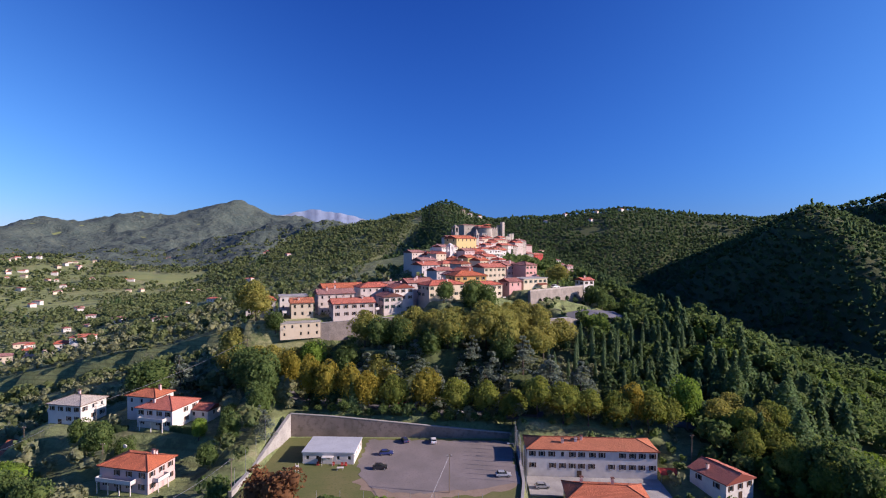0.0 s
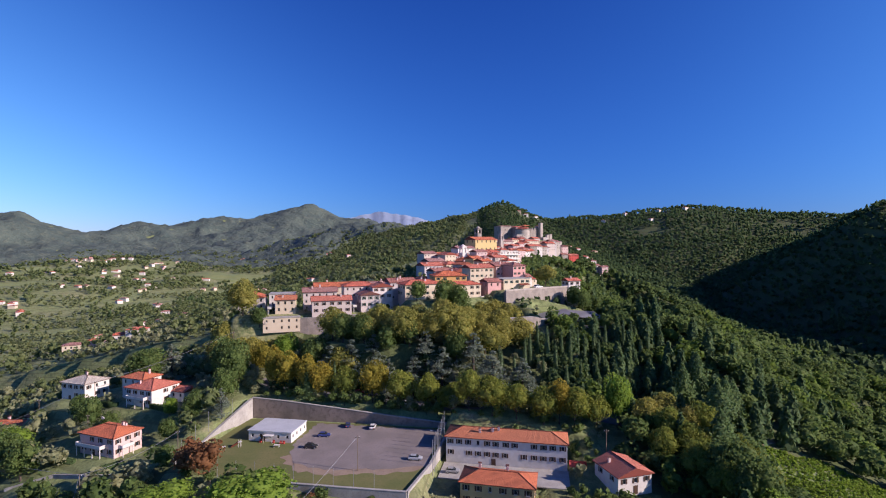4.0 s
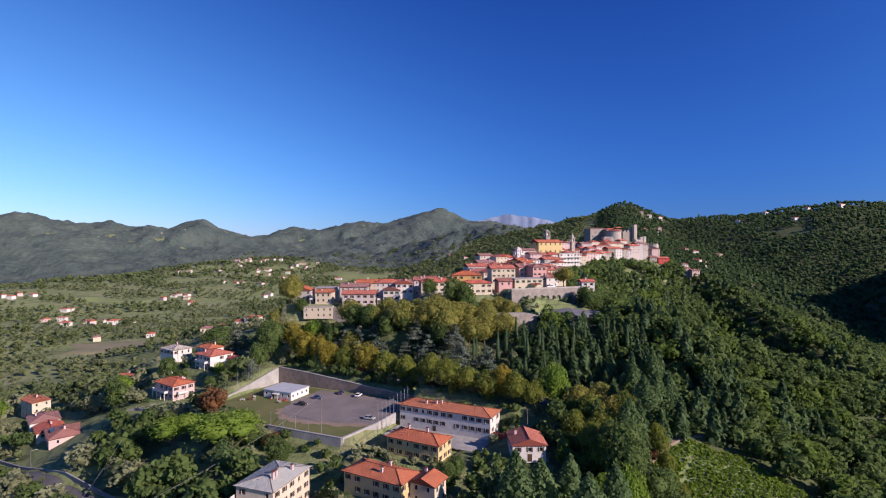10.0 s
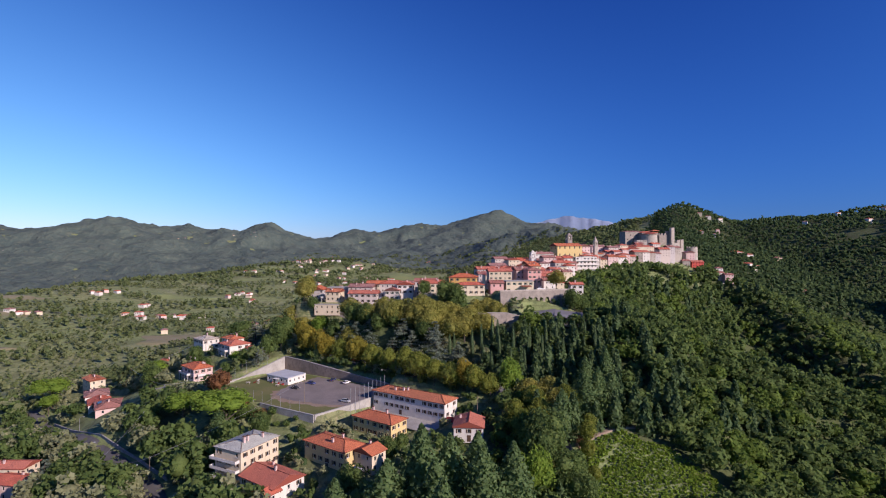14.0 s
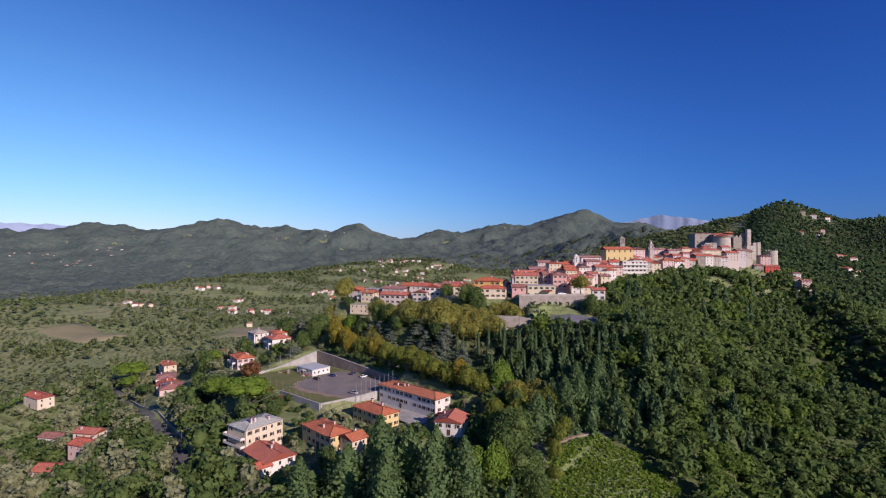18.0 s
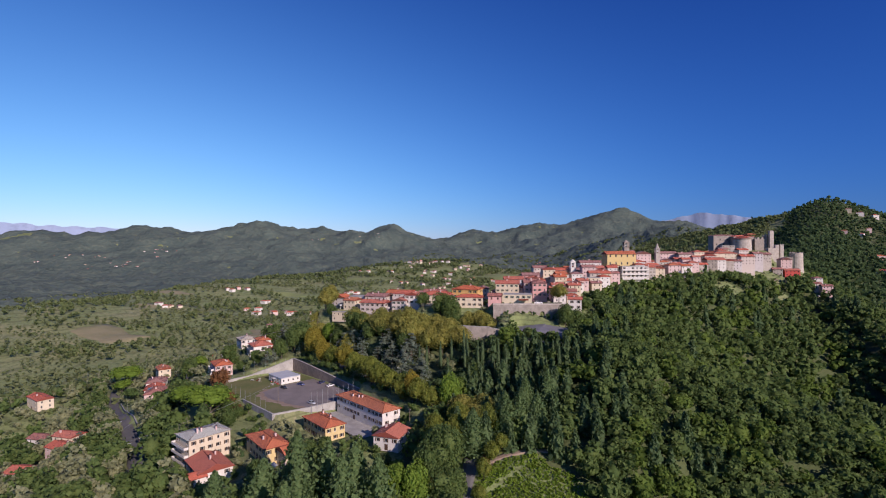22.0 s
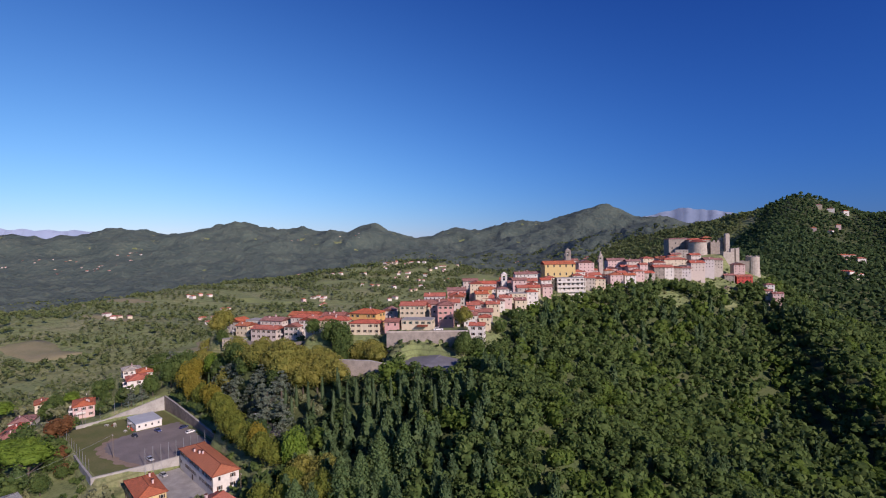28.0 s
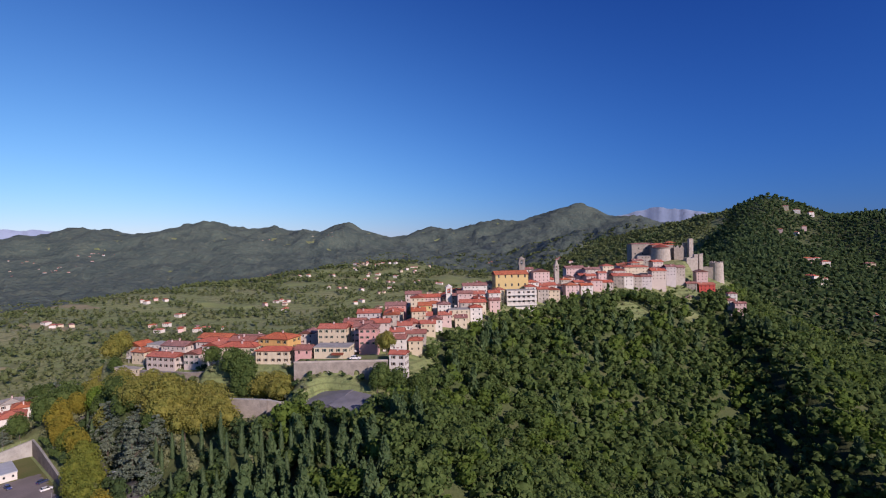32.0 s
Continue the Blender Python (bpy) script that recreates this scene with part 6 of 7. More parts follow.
def ruin(name, x, y, rot, w, d, z0, z1, mat, jag, seed):
    """A broken wall: its top steps up and down."""
    rr = random.Random(seed)
    bm = bmesh.new()
    n = max(3, int(w / 1.1))
    c, s = math.cos(radians(rot)), math.sin(radians(rot))
    tops = [z1 - jag * rr.random() * (1.0 if rr.random() < 0.7 else 0.2) for _ in range(n + 1)]
    rows = []
    for k in range(n + 1):
        u = -w / 2 + w * k / n
        rows.append([bm.verts.new((x + c * u - s * v, y + s * u + c * v, z)) for v, z in ((-d / 2, z0), (d / 2, z0), (d / 2, tops[k]), (-d / 2, tops[k]))])
    for p, q in zip(rows[:-1], rows[1:]):
        for k in range(4):
            bm.faces.new((p[k], q[k], q[(k + 1) % 4], p[(k + 1) % 4]))
    bm.faces.new(rows[0])
    bm.faces.new(rows[-1][::-1])
    bmesh.ops.recalc_face_normals(bm, faces=bm.faces)
    return castle_part(name, bm, mat)


ruin("ruined_wall", 56, 737, 40, 14, 2.2, 62, 85, WALLS["stone"], 4.0, 1)
ruin("ruined_wall", 52, 741, 130, 10, 2.0, 62, 82, WALLS["stone"], 3.0, 2)
ruin("ruined_wall", 60, 741, 40, 5, 2.0, 62, 88, WALLS["stone"], 2.0, 3)
ruin("watch_tower", 66.3, 741, 40, 4.6, 4.6, 58, 92.6, WALLS["pale_stone"], 1.6, 4)
ruin("gate_tower", 70, 722, 40, 9, 8, 50, 71.4, WALLS["pale_stone"], 0.8, 5)
ruin("gate_tower", 75, 727, 40, 4, 4, 50, 75.0, WALLS["pale_stone"], 1.2, 6)
ruin("gate_tower", 79.2, 731.5, 40, 4, 3, 50, 75.8, WALLS["pale_stone"], 1.2, 7)
bm = bmesh.new()
tube(bm, [(90, 754, 38), (90, 754, 52), (90, 754, 64.6)], [8.0, 7.2, 7.0], 24)
rt = castle_part("round_tower", bm, WALLS["pale_stone"])
for k in range(9):
    a = 2 * math.pi * k / 9
    bm = bmesh.new()
    box(bm, -0.8, 0.8, -0.4, 0.4, 64.5, 65.9, Matrix.Translation((90 + 6.5 * math.cos(a), 754 + 6.5 * math.sin(a), 0)) @ Matrix.Rotation(a + math.pi / 2, 4, "Z"))
    put("battlement", made("battlement", bm, WALLS["stone"]), rt)
ruin("curtain_wall", 80, 744, 30, 22, 3, 42, 60.5, WALLS["stone"], 1.5, 8)

# bastion below the piazza, with blind arches
def bastion():
    ax, ay, bx, by = 31.5, 244.5, 63.7, 273.1
    length, rot = math.hypot(bx - ax, by - ay), math.degrees(math.atan2(by - ay, bx - ax))
    root = thing("bastion_wall", "long rubble stone bastion wall with arched niches", "stone wall", pose(ax, ay, 31.3, 0, 0, rot))
    wins = [(k * 7.2 - 14.4, 4.0, 2.6, 3.2) for k in range(5)]
    verts, faces = [], []

    def quad(*p):
        n = len(verts)
        verts.extend(p)
        faces.append(tuple(range(n, n + len(p))))

    for k in range(6):
        lo = 0 if k == 0 else length / 2 + wins[k - 1][0] + 1.3
        hi = length if k == 5 else length / 2 + wins[k][0] - 1.3
        quad((lo, -0.6, -8), (hi, -0.6, -8), (hi, 0.6, 8.6), (lo, 0.6, 8.6))
    for cx, _, _, _ in wins:
        c = length / 2 + cx
        arc = [(c + 1.3 * math.cos(math.pi * j / 8), 3.6 + 1.3 * math.sin(math.pi * j / 8)) for j in range(9)]
        edge = [(c + 1.3, 0.0)] + arc + [(c - 1.3, 0.0)]
        quad((c - 1.3, -0.6, -8), (c + 1.3, -0.6, -8), (c + 1.3, 0, 0), (c - 1.3, 0, 0))
        for (x0, z0), (x1, z1) in zip(edge[:-1], edge[1:]):
            quad((x0, z0 * 0.07, z0), (x0, 1.6, z0), (x1, 1.6, z1), (x1, z1 * 0.07, z1))
        quad(*[(x, 1.6, z) for x, z in edge[::-1]])
        for (x0, z0), (x1, z1) in zip(arc[:-1], arc[1:]):
            quad((x0, z0 * 0.07, z0), (x1, z1 * 0.07, z1), (x1, 0.6, 8.6), (x0, 0.6, 8.6))
    quad((0, 0.6, 8.6), (length, 0.6, 8.6), (length, 2.2, 8.6), (0, 2.2, 8.6))
    quad((0, 0, 0), (0, 0.6, 8.6), (0, 2.2, 8.6), (0, 2.2, 0))
    quad((length, 0, 0), (length, 2.2, 0), (length, 2.2, 8.6), (length, 0.6, 8.6))
    me = bpy.data.meshes.new("wall")
    me.from_pydata(verts, [], faces)
    me.materials.append(WALLS["stone"])
    put("wall", me, root)
    bm = bmesh.new()
    box(bm, -0.1, length + 0.1, 0.45, 1.1, 8.6, 9.4)
    put("parapet", made("parapet", bm, WALLS["pale_stone"]), root)


bastion()
wall_run("terrace_wall", "brown rubble stone terrace wall below the plane trees", [(18, 205, 18, 30.6), (30, 214.3, 17, 31.0), (44, 224.3, 17, 30.6), (52, 232, 18, 28)], 1.0, WALLS["stone"])
wall_run("orchard_wall", "long stone terrace wall under the lower houses", [(-84, 205, 20, 28.5), (-58, 212, 21, 30), (-30, 222, 22, 31), (-8, 233, 24, 33)], 0.9, WALLS["stone"])
sports = thing("sports_hall", "low hall with folded dark grey roof and strip windows", "hall", pose(62, 247, 22.3, 0, 0, 16))
bm = bmesh.new()
box(bm, -15, 15, -7.5, 7.5, 0, 5.2)
put("wall", made("wall", bm, CONCRETE), sports)
bm = bmesh.new()
for x0, x1, z0, z1 in ((-16, 1, 5.2, 7.4), (1, 16, 7.4, 5.6)):
    vs = [bm.verts.new(p) for p in ((x0, -9, z0 - 0.6), (x1, -9, z1 - 1.4), (x1, 8.5, z1 + 0.9), (x0, 8.5, z0 + 0.4))]
    us = [bm.verts.new(v.co - Vector((0, 0, 0.35))) for v in vs]
    bm.faces.new(vs)
    bm.faces.new(us[::-1])
    for i in range(4):
        bm.faces.new((vs[i], us[i], us[(i + 1) % 4], vs[(i + 1) % 4]))
put("roof", made("roof", bm, SLATE_ROOF), sports)
for k in range(6):
    bm = bmesh.new()
    box(bm, -14 + k * 4.7, -10 + k * 4.7, -7.56, -7.5, 2.4, 4.2)
    put("window", made("window", bm, GLASS), sports)

# ---------------------------------------------------------------- single trees
def trunk_mesh(height, r, limbs, reach, seed, mat=None):
    """The stem's mesh and that of each limb."""
    rs = random.Random(seed)
    bm = bmesh.new()
    tube(bm, [(0, 0, -0.6), (rs.uniform(-0.1, 0.1), rs.uniform(-0.1, 0.1), height * 0.5), (rs.uniform(-0.2, 0.2), rs.uniform(-0.2, 0.2), height)], [r * 1.25, r * 0.9, r * 0.4], 9)
    parts = [made("trunk", bm, mat or BARK)]
    for k in range(min(limbs, 4)):
        bm = bmesh.new()
        a = 2 * math.pi * (k + rs.random() * 0.6) / limbs
        z = height * rs.uniform(0.45, 0.8)
        tube(bm, [(0, 0, z), (0.5 * reach * math.cos(a), 0.5 * reach * math.sin(a), z + reach * 0.45), (reach * math.cos(a), reach * math.sin(a), z + reach * 0.8)], [r * 0.5, r * 0.3, r * 0.1], 6)
        parts.append(made("limb", bm, mat or BARK))
    return parts


def tree_model(name, label, crown, mat, scale, rise, trunk, group=""):
    """A tree at the origin: trunk with limbs, and a crown of leaf clumps."""
    root = thing(name, label, "tree", None, None, group)
    v, f = crown
    v = v * np.array(scale) + np.array((0, 0, rise))
    stem = put("trunk", trunk[0], root)
    for limb in trunk[1:]:
        put("limb", limb, stem)
    put("crown", mesh_of("crown", v, f, mat), root)
    return root


def row_of(model, places, seed, spread=0.15):
    """The model at the first place, copies at the others: x, y, size."""
    rs = random.Random(seed)
    first = True
    for x, y, s in places:
        m = pose(x, y, gz(x, y), 0, 0, rs.uniform(0, 360)) @ Matrix.Diagonal((s * rs.uniform(1 - spread, 1 + spread), s, s * rs.uniform(1 - spread, 1 + spread), 1))
        if first:
            model.matrix_basis = m
            first = False
        else:
            copy_thing(model, m)


PLANE_CROWNS = [lumpy_crown(s, 3400, 0.050, 12, 1.0, 0.60, -0.6) for s in (101, 102, 103)]
gold = tree_model("plane_tree", "golden autumn plane tree in a row above the wall", PLANE_CROWNS[0], GOLD, (4.9, 4.9, 6.9), 8.8, trunk_mesh(9, 0.3, 5, 3.0, 1), "row of plane trees")
row_of(gold, [(-49, 172, 1), (-41, 172, 0.95), (-35, 172.5, 1.0), (-15.5, 172, 1.0), (51, 163, 0.95), (-56, 176, 0.95), (-66, 184, 1.0)], 1)
dull = tree_model("plane_tree", "yellow-green plane tree in a row above the wall", PLANE_CROWNS[1], TURNING, (5.0, 5.0, 7.2), 9.2, trunk_mesh(9, 0.3, 5, 3.0, 2), "row of plane trees")
row_of(dull, [(-26, 172, 0.92), (-5, 172, 1.0), (5, 171, 1.0), (14, 170, 1.0), (21, 163, 1.0), (29, 162, 1.0), (37, 162, 1.05), (46, 162, 1.0), (56, 162, 1.05), (63, 164, 1.05), (84, 158, 1.0), (89, 152, 1.05), (95, 163, 0.95), (106, 152, 0.6), (108, 145, 0.55), (105, 159, 0.5), (112, 138, 0.5), (87, 141, 0.95), (92, 134, 1.0), (80, 149, 0.8)], 2)
lime = tree_model("plane_tree", "tall fresh green plane tree beside the lane", PLANE_CROWNS[2], LIME, (5.4, 5.4, 8.2), 9.6, trunk_mesh(9, 0.3, 5, 2.8, 3), "row of plane trees")
row_of(lime, [(71, 168, 1.05), (-83, 152, 0.45), (-58, 190, 0.9), (100, 122, 0.9), (93, 118, 0.8)], 3)
big = tree_model("plane_tree", "large yellowing plane tree on the terrace", PLANE_CROWNS[1], PLANE, (8.2, 8.2, 7.8), 9.4, trunk_mesh(9, 0.36, 6, 3.4, 4), "terrace plane trees")
row_of(big, [(-33, 188, 0.85), (-26, 194, 0.9), (-8, 193, 1), (0, 195, 1.0), (-4, 203, 1.15), (7, 199, 1.2), (-14, 206, 1.0), (-22, 203, 0.95), (30, 203, 1.05), (24, 199, 1.1), (14, 196, 1.15), (38, 208, 0.95), (-40, 196, 0.9), (14, 204, 1.05), (6, 208, 1.0), (22, 208, 1.05), (16, 213, 1.0), (29, 210, 1.0), (-16, 199, 0.95), (-82, 199, 1.1), (-60, 197, 0.95), (-68, 195, 1.0), (-75, 195, 1.0), (-94, 203, 1.0), (-86, 205, 1.0), (-90, 211, 1.0), (-92, 198, 1.05), (33, 236, 0.8), (79, 166, 0.8), (86, 170, 0.95), (91, 163, 0.85), (97, 168, 0.85), (100, 128, 0.75), (92, 119, 0.7)] + [(26, 239, 1.05), (20, 236, 1.0), (52, 283, 0.95)], 4)
dark_plane = tree_model("broadleaf_tree", "dark green broadleaf tree before the houses", PLANE_CROWNS[2], BROAD, (6.2, 6.2, 6.4), 7.2, trunk_mesh(7, 0.3, 5, 2.6, 5), "terrace trees")
row_of(dark_plane, [(2, 230, 1.0), (96, 136, 1.2), (99, 129, 1.15), (105, 129, 1.05), (112, 125, 0.9), (93, 145, 0.9), (9, 233, 1.05), (14, 230, 0.95), (-10, 226, 0.8), (-46, 206, 0.7), (-36, 210, 0.7), (-64, 200, 0.62), (-71, 201, 0.62), (-58, 203, 0.6), (-78, 205, 0.7), (-70, 172, 1.1), (-76, 178, 1.2), (-82, 186, 1.2), (-68, 162, 0.8), (-112, 178, 1.2), (-120, 186, 1.2), (-110, 146, 0.8), (-103, 148, 0.55), (-121, 154, 0.6), (-110, 122, 0.85), (-120, 128, 0.8), (-74, 140, 0.5), (-72, 148, 0.6), (-76, 158, 0.5), (-46, 189, 0.9), (-34, 192, 0.9), (-25, 192, 0.95), (-15, 190, 0.9), (-6, 192, 0.85), (13, 192, 0.9), (-31, 112, 0.6), (-23, 111, 0.55), (-15, 112.5, 0.5), (-37, 111, 0.6), (66, 266, 0.85), (71, 272, 0.9), (76, 279, 0.9), (70, 261, 0.7), (50, 118, 0.5), (50, 112, 0.6), (52, 90, 0.7), (-5, 104, 0.7)], 5)
cyp_crown = spire_mesh(120, 520, 0.26, 0.42, 0.10, 0.86, 1.45, 17.0)
cypress = tree_model("cypress", "slim dark green column of a cypress", cyp_crown, CYPRESS, (1, 1, 1), 0.8, trunk_mesh(2.5, 0.2, 0, 0, 6), "cypresses")
row_of(cypress, [(-34, 182, 0.7), (-28, 183, 0.75), (-20, 183, 0.7), (-12, 184, 0.8), (-4, 184, 0.75), (3, 184, 0.95), (-48, 184, 0.8), (-43, 186, 0.75), (31, 186, 0.95), (30, 192, 1), (40, 192, 1), (42, 198, 1.05), (45, 204, 1.0), (49, 202, 1.1), (55, 207, 1.1), (52, 197, 1), (58, 200, 1.05), (62, 211, 1.1), (64, 204, 1.0), (69, 215, 1.1), (70, 207, 1.05), (74, 216, 1.1), (76, 204, 1.0), (82, 219, 1.1), (86, 223, 1.0), (88, 214, 1.0), (55, 182, 0.9), (67, 192, 1.0)] + [(61, 190, 0.95), (70, 200, 1.0), (36, 186, 0.9), (47, 190, 0.95), (79, 211, 1.0), (92, 219, 1.0), (98, 142, 0.6)], 6, 0.2)
ced = tree_model("cedar", "broad blue-grey cedar with level branches", cedar_mesh(130, 3000, 0.42, 8.5, 17.0), CEDAR, (1, 1, 1), 0, trunk_mesh(15.5, 0.45, 8, 5.0, 7), "cedars")
row_of(ced, [(-38, 187, 0.95), (-29, 188, 1.05), (-20, 189, 0.9), (1, 190, 0.9), (20, 190, 0.95), (8, 187, 1.05), (-12, 182, 0.8), (28, 179, 0.95), (39, 180, 0.85), (-3, 186, 0.9), (-62, 150, 0.5), (-66, 156, 0.5), (-106, 184, 1.0), (-70, 60, 0.7), (14, 180, 0.8)], 7)
pine_crown = spire_mesh(140, 1700, 0.48, 0.72, 0.24, 0.60, 6.4, 22.0, 0.3)
pine = tree_model("spruce", "tall green spruce with drooping branches", pine_crown, SPRUCE, (1, 1, 1), 0.8, trunk_mesh(5, 0.3, 0, 0, 8), "spruces")
row_of(pine, [(86, 107, 1.2), (80, 101, 1.1), (76, 92, 1.15), (92, 98, 1.1), (70, 84, 1.0), (83, 88, 1.1), (101, 166, 0.8), (105, 171, 0.7), (97, 152, 0.75), (109, 176, 0.7), (97, 108, 0.9), (99, 90, 0.95), (62, 72, 0.9), (90, 80, 1.0), (96, 186, 0.8), (103, 192, 0.75), (-24, 100, 0.5), (-40, 170, 0.45)], 8)
umbrella = tree_model("umbrella_pine", "bright green domed pine above the gardens", lumpy_crown(150, 2600, 0.045, 11, 0.62, 0.7, -0.1), LIME, (6.2, 6.2, 5.4), 7.4, trunk_mesh(6.5, 0.3, 6, 3.5, 9), "domed pines")
row_of(umbrella, [(-49, 101, 1.5), (-24, 103, 1.25), (-184, 108, 1.2), (-171, 101, 0.8), (-128, 136, 0.7), (-70, 108, 0.6)], 9)
rust = tree_model("copper_tree", "russet-brown autumn tree at the lawn's edge", lumpy_crown(160, 900, 0.068, 8, 0.9), RUSSET, (4.4, 4.4, 4.2), 4.2, trunk_mesh(5, 0.25, 5, 2.4, 10), "russet trees")
row_of(rust, [(-53, 119, 1.25), (-45, 117, 1.1), (-29, 114, 0.75), (-16, 113, 0.6), (108, 170, 0.5), (104, 150, 0.45)], 10)
shrub = tree_model("bush", "round green garden bush", lumpy_crown(170, 260, 0.13, 6, 0.8), BROAD, (1.6, 1.6, 1.4), 0.9, trunk_mesh(1.0, 0.08, 3, 0.6, 11), "bushes along the wall")
row_of(shrub, [(-36 + 4.6 * k, 115.0 + (k % 3) * 0.8, 1.0 + 0.3 * (k % 2)) for k in range(10)] + [(52 + k, 132 - 3 * k, 0.9) for k in range(4)] + [(59 + 3.3 * k, 131 - (k % 2) * 2.2, 1.1 + 0.3 * (k % 3)) for k in range(6)] + [(-52 + 7 * k, 117, 1.2) for k in range(3)] + [(-55 + 4.3 * k, 167.4 + (k % 3) * 0.5, 0.8 + 0.25 * (k % 4)) for k in range(16)], 11)

# ---------------------------------------------------------------- cars
def car(label, paint, x, y, rot, s=1.0, z=None):
    m, nodes, links, b = shade(paint[0], 0.3)
    b.inputs["Base Color"].default_value = (*paint[1], 1)
    b.inputs["Coat Weight"].default_value = 0.6
    root = thing("car", label, "car", pose(x, y, gz(x, y) + 0.06 if z is None else z, 0, 0, rot) @ Matrix.Scale(s, 4), None, "parked cars")
    bm = bmesh.new()
    ring = [(-2.05, 0.35), (-2.1, 0.75), (-1.95, 0.98), (-1.1, 1.02), (1.0, 0.98), (1.95, 0.82), (2.1, 0.6), (2.05, 0.32)]
    left, right = [bm.verts.new((px, -0.85, pz)) for px, pz in ring], [bm.verts.new((px, 0.85, pz)) for px, pz in ring]
    for i in range(len(ring)):
        j = (i + 1) % len(ring)
        bm.faces.new((left[i], left[j], right[j], right[i]))
    bm.faces.new(left[::-1])
    bm.faces.new(right)
    bmesh.ops.recalc_face_normals(bm, faces=bm.faces)
    bmesh.ops.bevel(bm, geom=list(bm.edges), offset=0.07, segments=2, affect="EDGES")
    body = put("body", made("body", bm, m), root)
    bm = bmesh.new()
    ring = [(-1.75, 0.98), (-1.35, 1.44), (0.25, 1.46), (0.98, 0.98)]
    left, right = [bm.verts.new((px, -0.76 + (0.1 if pz > 1.2 else 0), pz)) for px, pz in ring], [bm.verts.new((px, 0.76 - (0.1 if pz > 1.2 else 0), pz)) for px, pz in ring]
    for i in range(3):
        bm.faces.new((left[i], left[i + 1], right[i + 1], right[i]))
    bm.faces.new(left[::-1])
    bm.faces.new(right)
    put("glazing", made("glazing", bm, GLASS), root)
    bm = bmesh.new()
    box(bm, -1.36, 0.26, -0.67, 0.67, 1.43, 1.5)
    put("roof", made("roof", bm, m), root)
    for sx in (-1.3, 1.3):
        for sy in (-0.8, 0.8):
            bm = bmesh.new()
            tube(bm, [(0, -0.11, 0), (0, 0.11, 0)], [0.32, 0.32], 14)
            wheel = put("wheel", made("wheel", bm, DARK_ROOM), root, pose(sx, sy, 0.32))
            bm = bmesh.new()
            tube(bm, [(0, -0.125, 0), (0, 0.125, 0)], [0.19, 0.19], 10)
            put("rim", made("rim", bm, STEEL), wheel)
    for sx, mat in ((2.07, WALLS["white"]), (-2.07, WALLS["red"])):
        for sy in (-0.6, 0.6):
            bm = bmesh.new()
            box(bm, sx - 0.05, sx + 0.04, sy - 0.17, sy + 0.17, 0.62, 0.78)
            put("light", made("light", bm, mat), root)
    return root


car("white hatchback parked on the gravel", ("white_car_paint", (0.75, 0.75, 0.74)), -12.2, 161, 95)
car("dark blue estate car parked on the gravel", ("navy_car_paint", (0.03, 0.045, 0.12)), -21.4, 161.4, 110)
car("blue hatchback parked near the hall", ("blue_car_paint", (0.04, 0.06, 0.2)), -26, 151.4, 8)
car("dark hatchback parked near the hall", ("black_car_paint", (0.03, 0.03, 0.035)), -26.5, 141.8, 4)
car("silver estate car parked on the grass edge", ("silver_car_paint", (0.42, 0.44, 0.46)), 7.6, 138, 4)
car("grey hatchback in the paved yard", ("grey_car_paint", (0.30, 0.31, 0.32)), 18.5, 139.5, 4, z=-3.72)
car("white van parked on the piazza", ("van_paint", (0.78, 0.78, 0.77)), 47.5, 267.5, 40, 1.25)
car("white car under the trees by the lane", ("pale_car_paint", (0.7, 0.7, 0.7)), -4, 176, 5)
car("dark car under the trees by the lane", ("dark_car_paint", (0.05, 0.05, 0.06)), -18, 180, 5)
car("red car beside the terrace wall", ("red_car_paint", (0.35, 0.03, 0.03)), -24, 182, 5)

# ---------------------------------------------------------------- poles, nets, small things
def pole(label, x, y, h, name="utility_pole", mat=None, arm=True, r=0.11, group="poles"):
    root = thing(name, label, name.replace("_", " "), pose(x, y, gz(x, y)), None, group)
    bm = bmesh.new()
    tube(bm, [(0, 0, -0.5), (0, 0, h)], [r * 1.2, r * 0.8], 8)
    put("mast", made("mast", bm, mat or WOOD), root)
    if arm:
        bm = bmesh.new()
        box(bm, -0.7, 0.7, -0.06, 0.06, h - 0.6, h - 0.45)
        bar = put("crossarm", made("crossarm", bm, mat or WOOD), root)
        for k in (-0.55, 0.0, 0.55):
            bm = bmesh.new()
            tube(bm, [(k, 0, h - 0.45), (k, 0, h - 0.2)], [0.07, 0.05], 6)
            put("insulator", made("insulator", bm, WALLS["white"]), bar)
    return root


for x, y, h in ((-7, 128.5, 10), (-63, 129, 9), (-87, 199, 10), (-79, 111, 9), (-159, 138, 9), (-26, 74, 9), (-49, 68, 9), (-120, 160, 10), (-140, 156, 9), (64, 150, 9), (-104, 140, 9)):
    pole("weathered wooden utility pole with crossarm", x, y, h)
for k in range(9):
    pole("slim steel net pole beside the car park", 13.4 - 0.02 * k, 134.5 + 2.9 * k, 11.5, "net_pole", STEEL, False, 0.1, "net poles")
for k in range(6):
    pole("slim steel fence pole on the concrete wall", -62.6 + 0.4 * k, 130 + 6.2 * k, 5.5 + 0.4 * k, "fence_pole", STEEL, False, 0.06, "fence poles")
for k in range(9):
    pole("slim steel fence pole along the lawn", -44 + 5.6 * k, 119.2 - 0.1 * k, 5.0, "fence_pole", STEEL, False, 0.06, "fence poles")


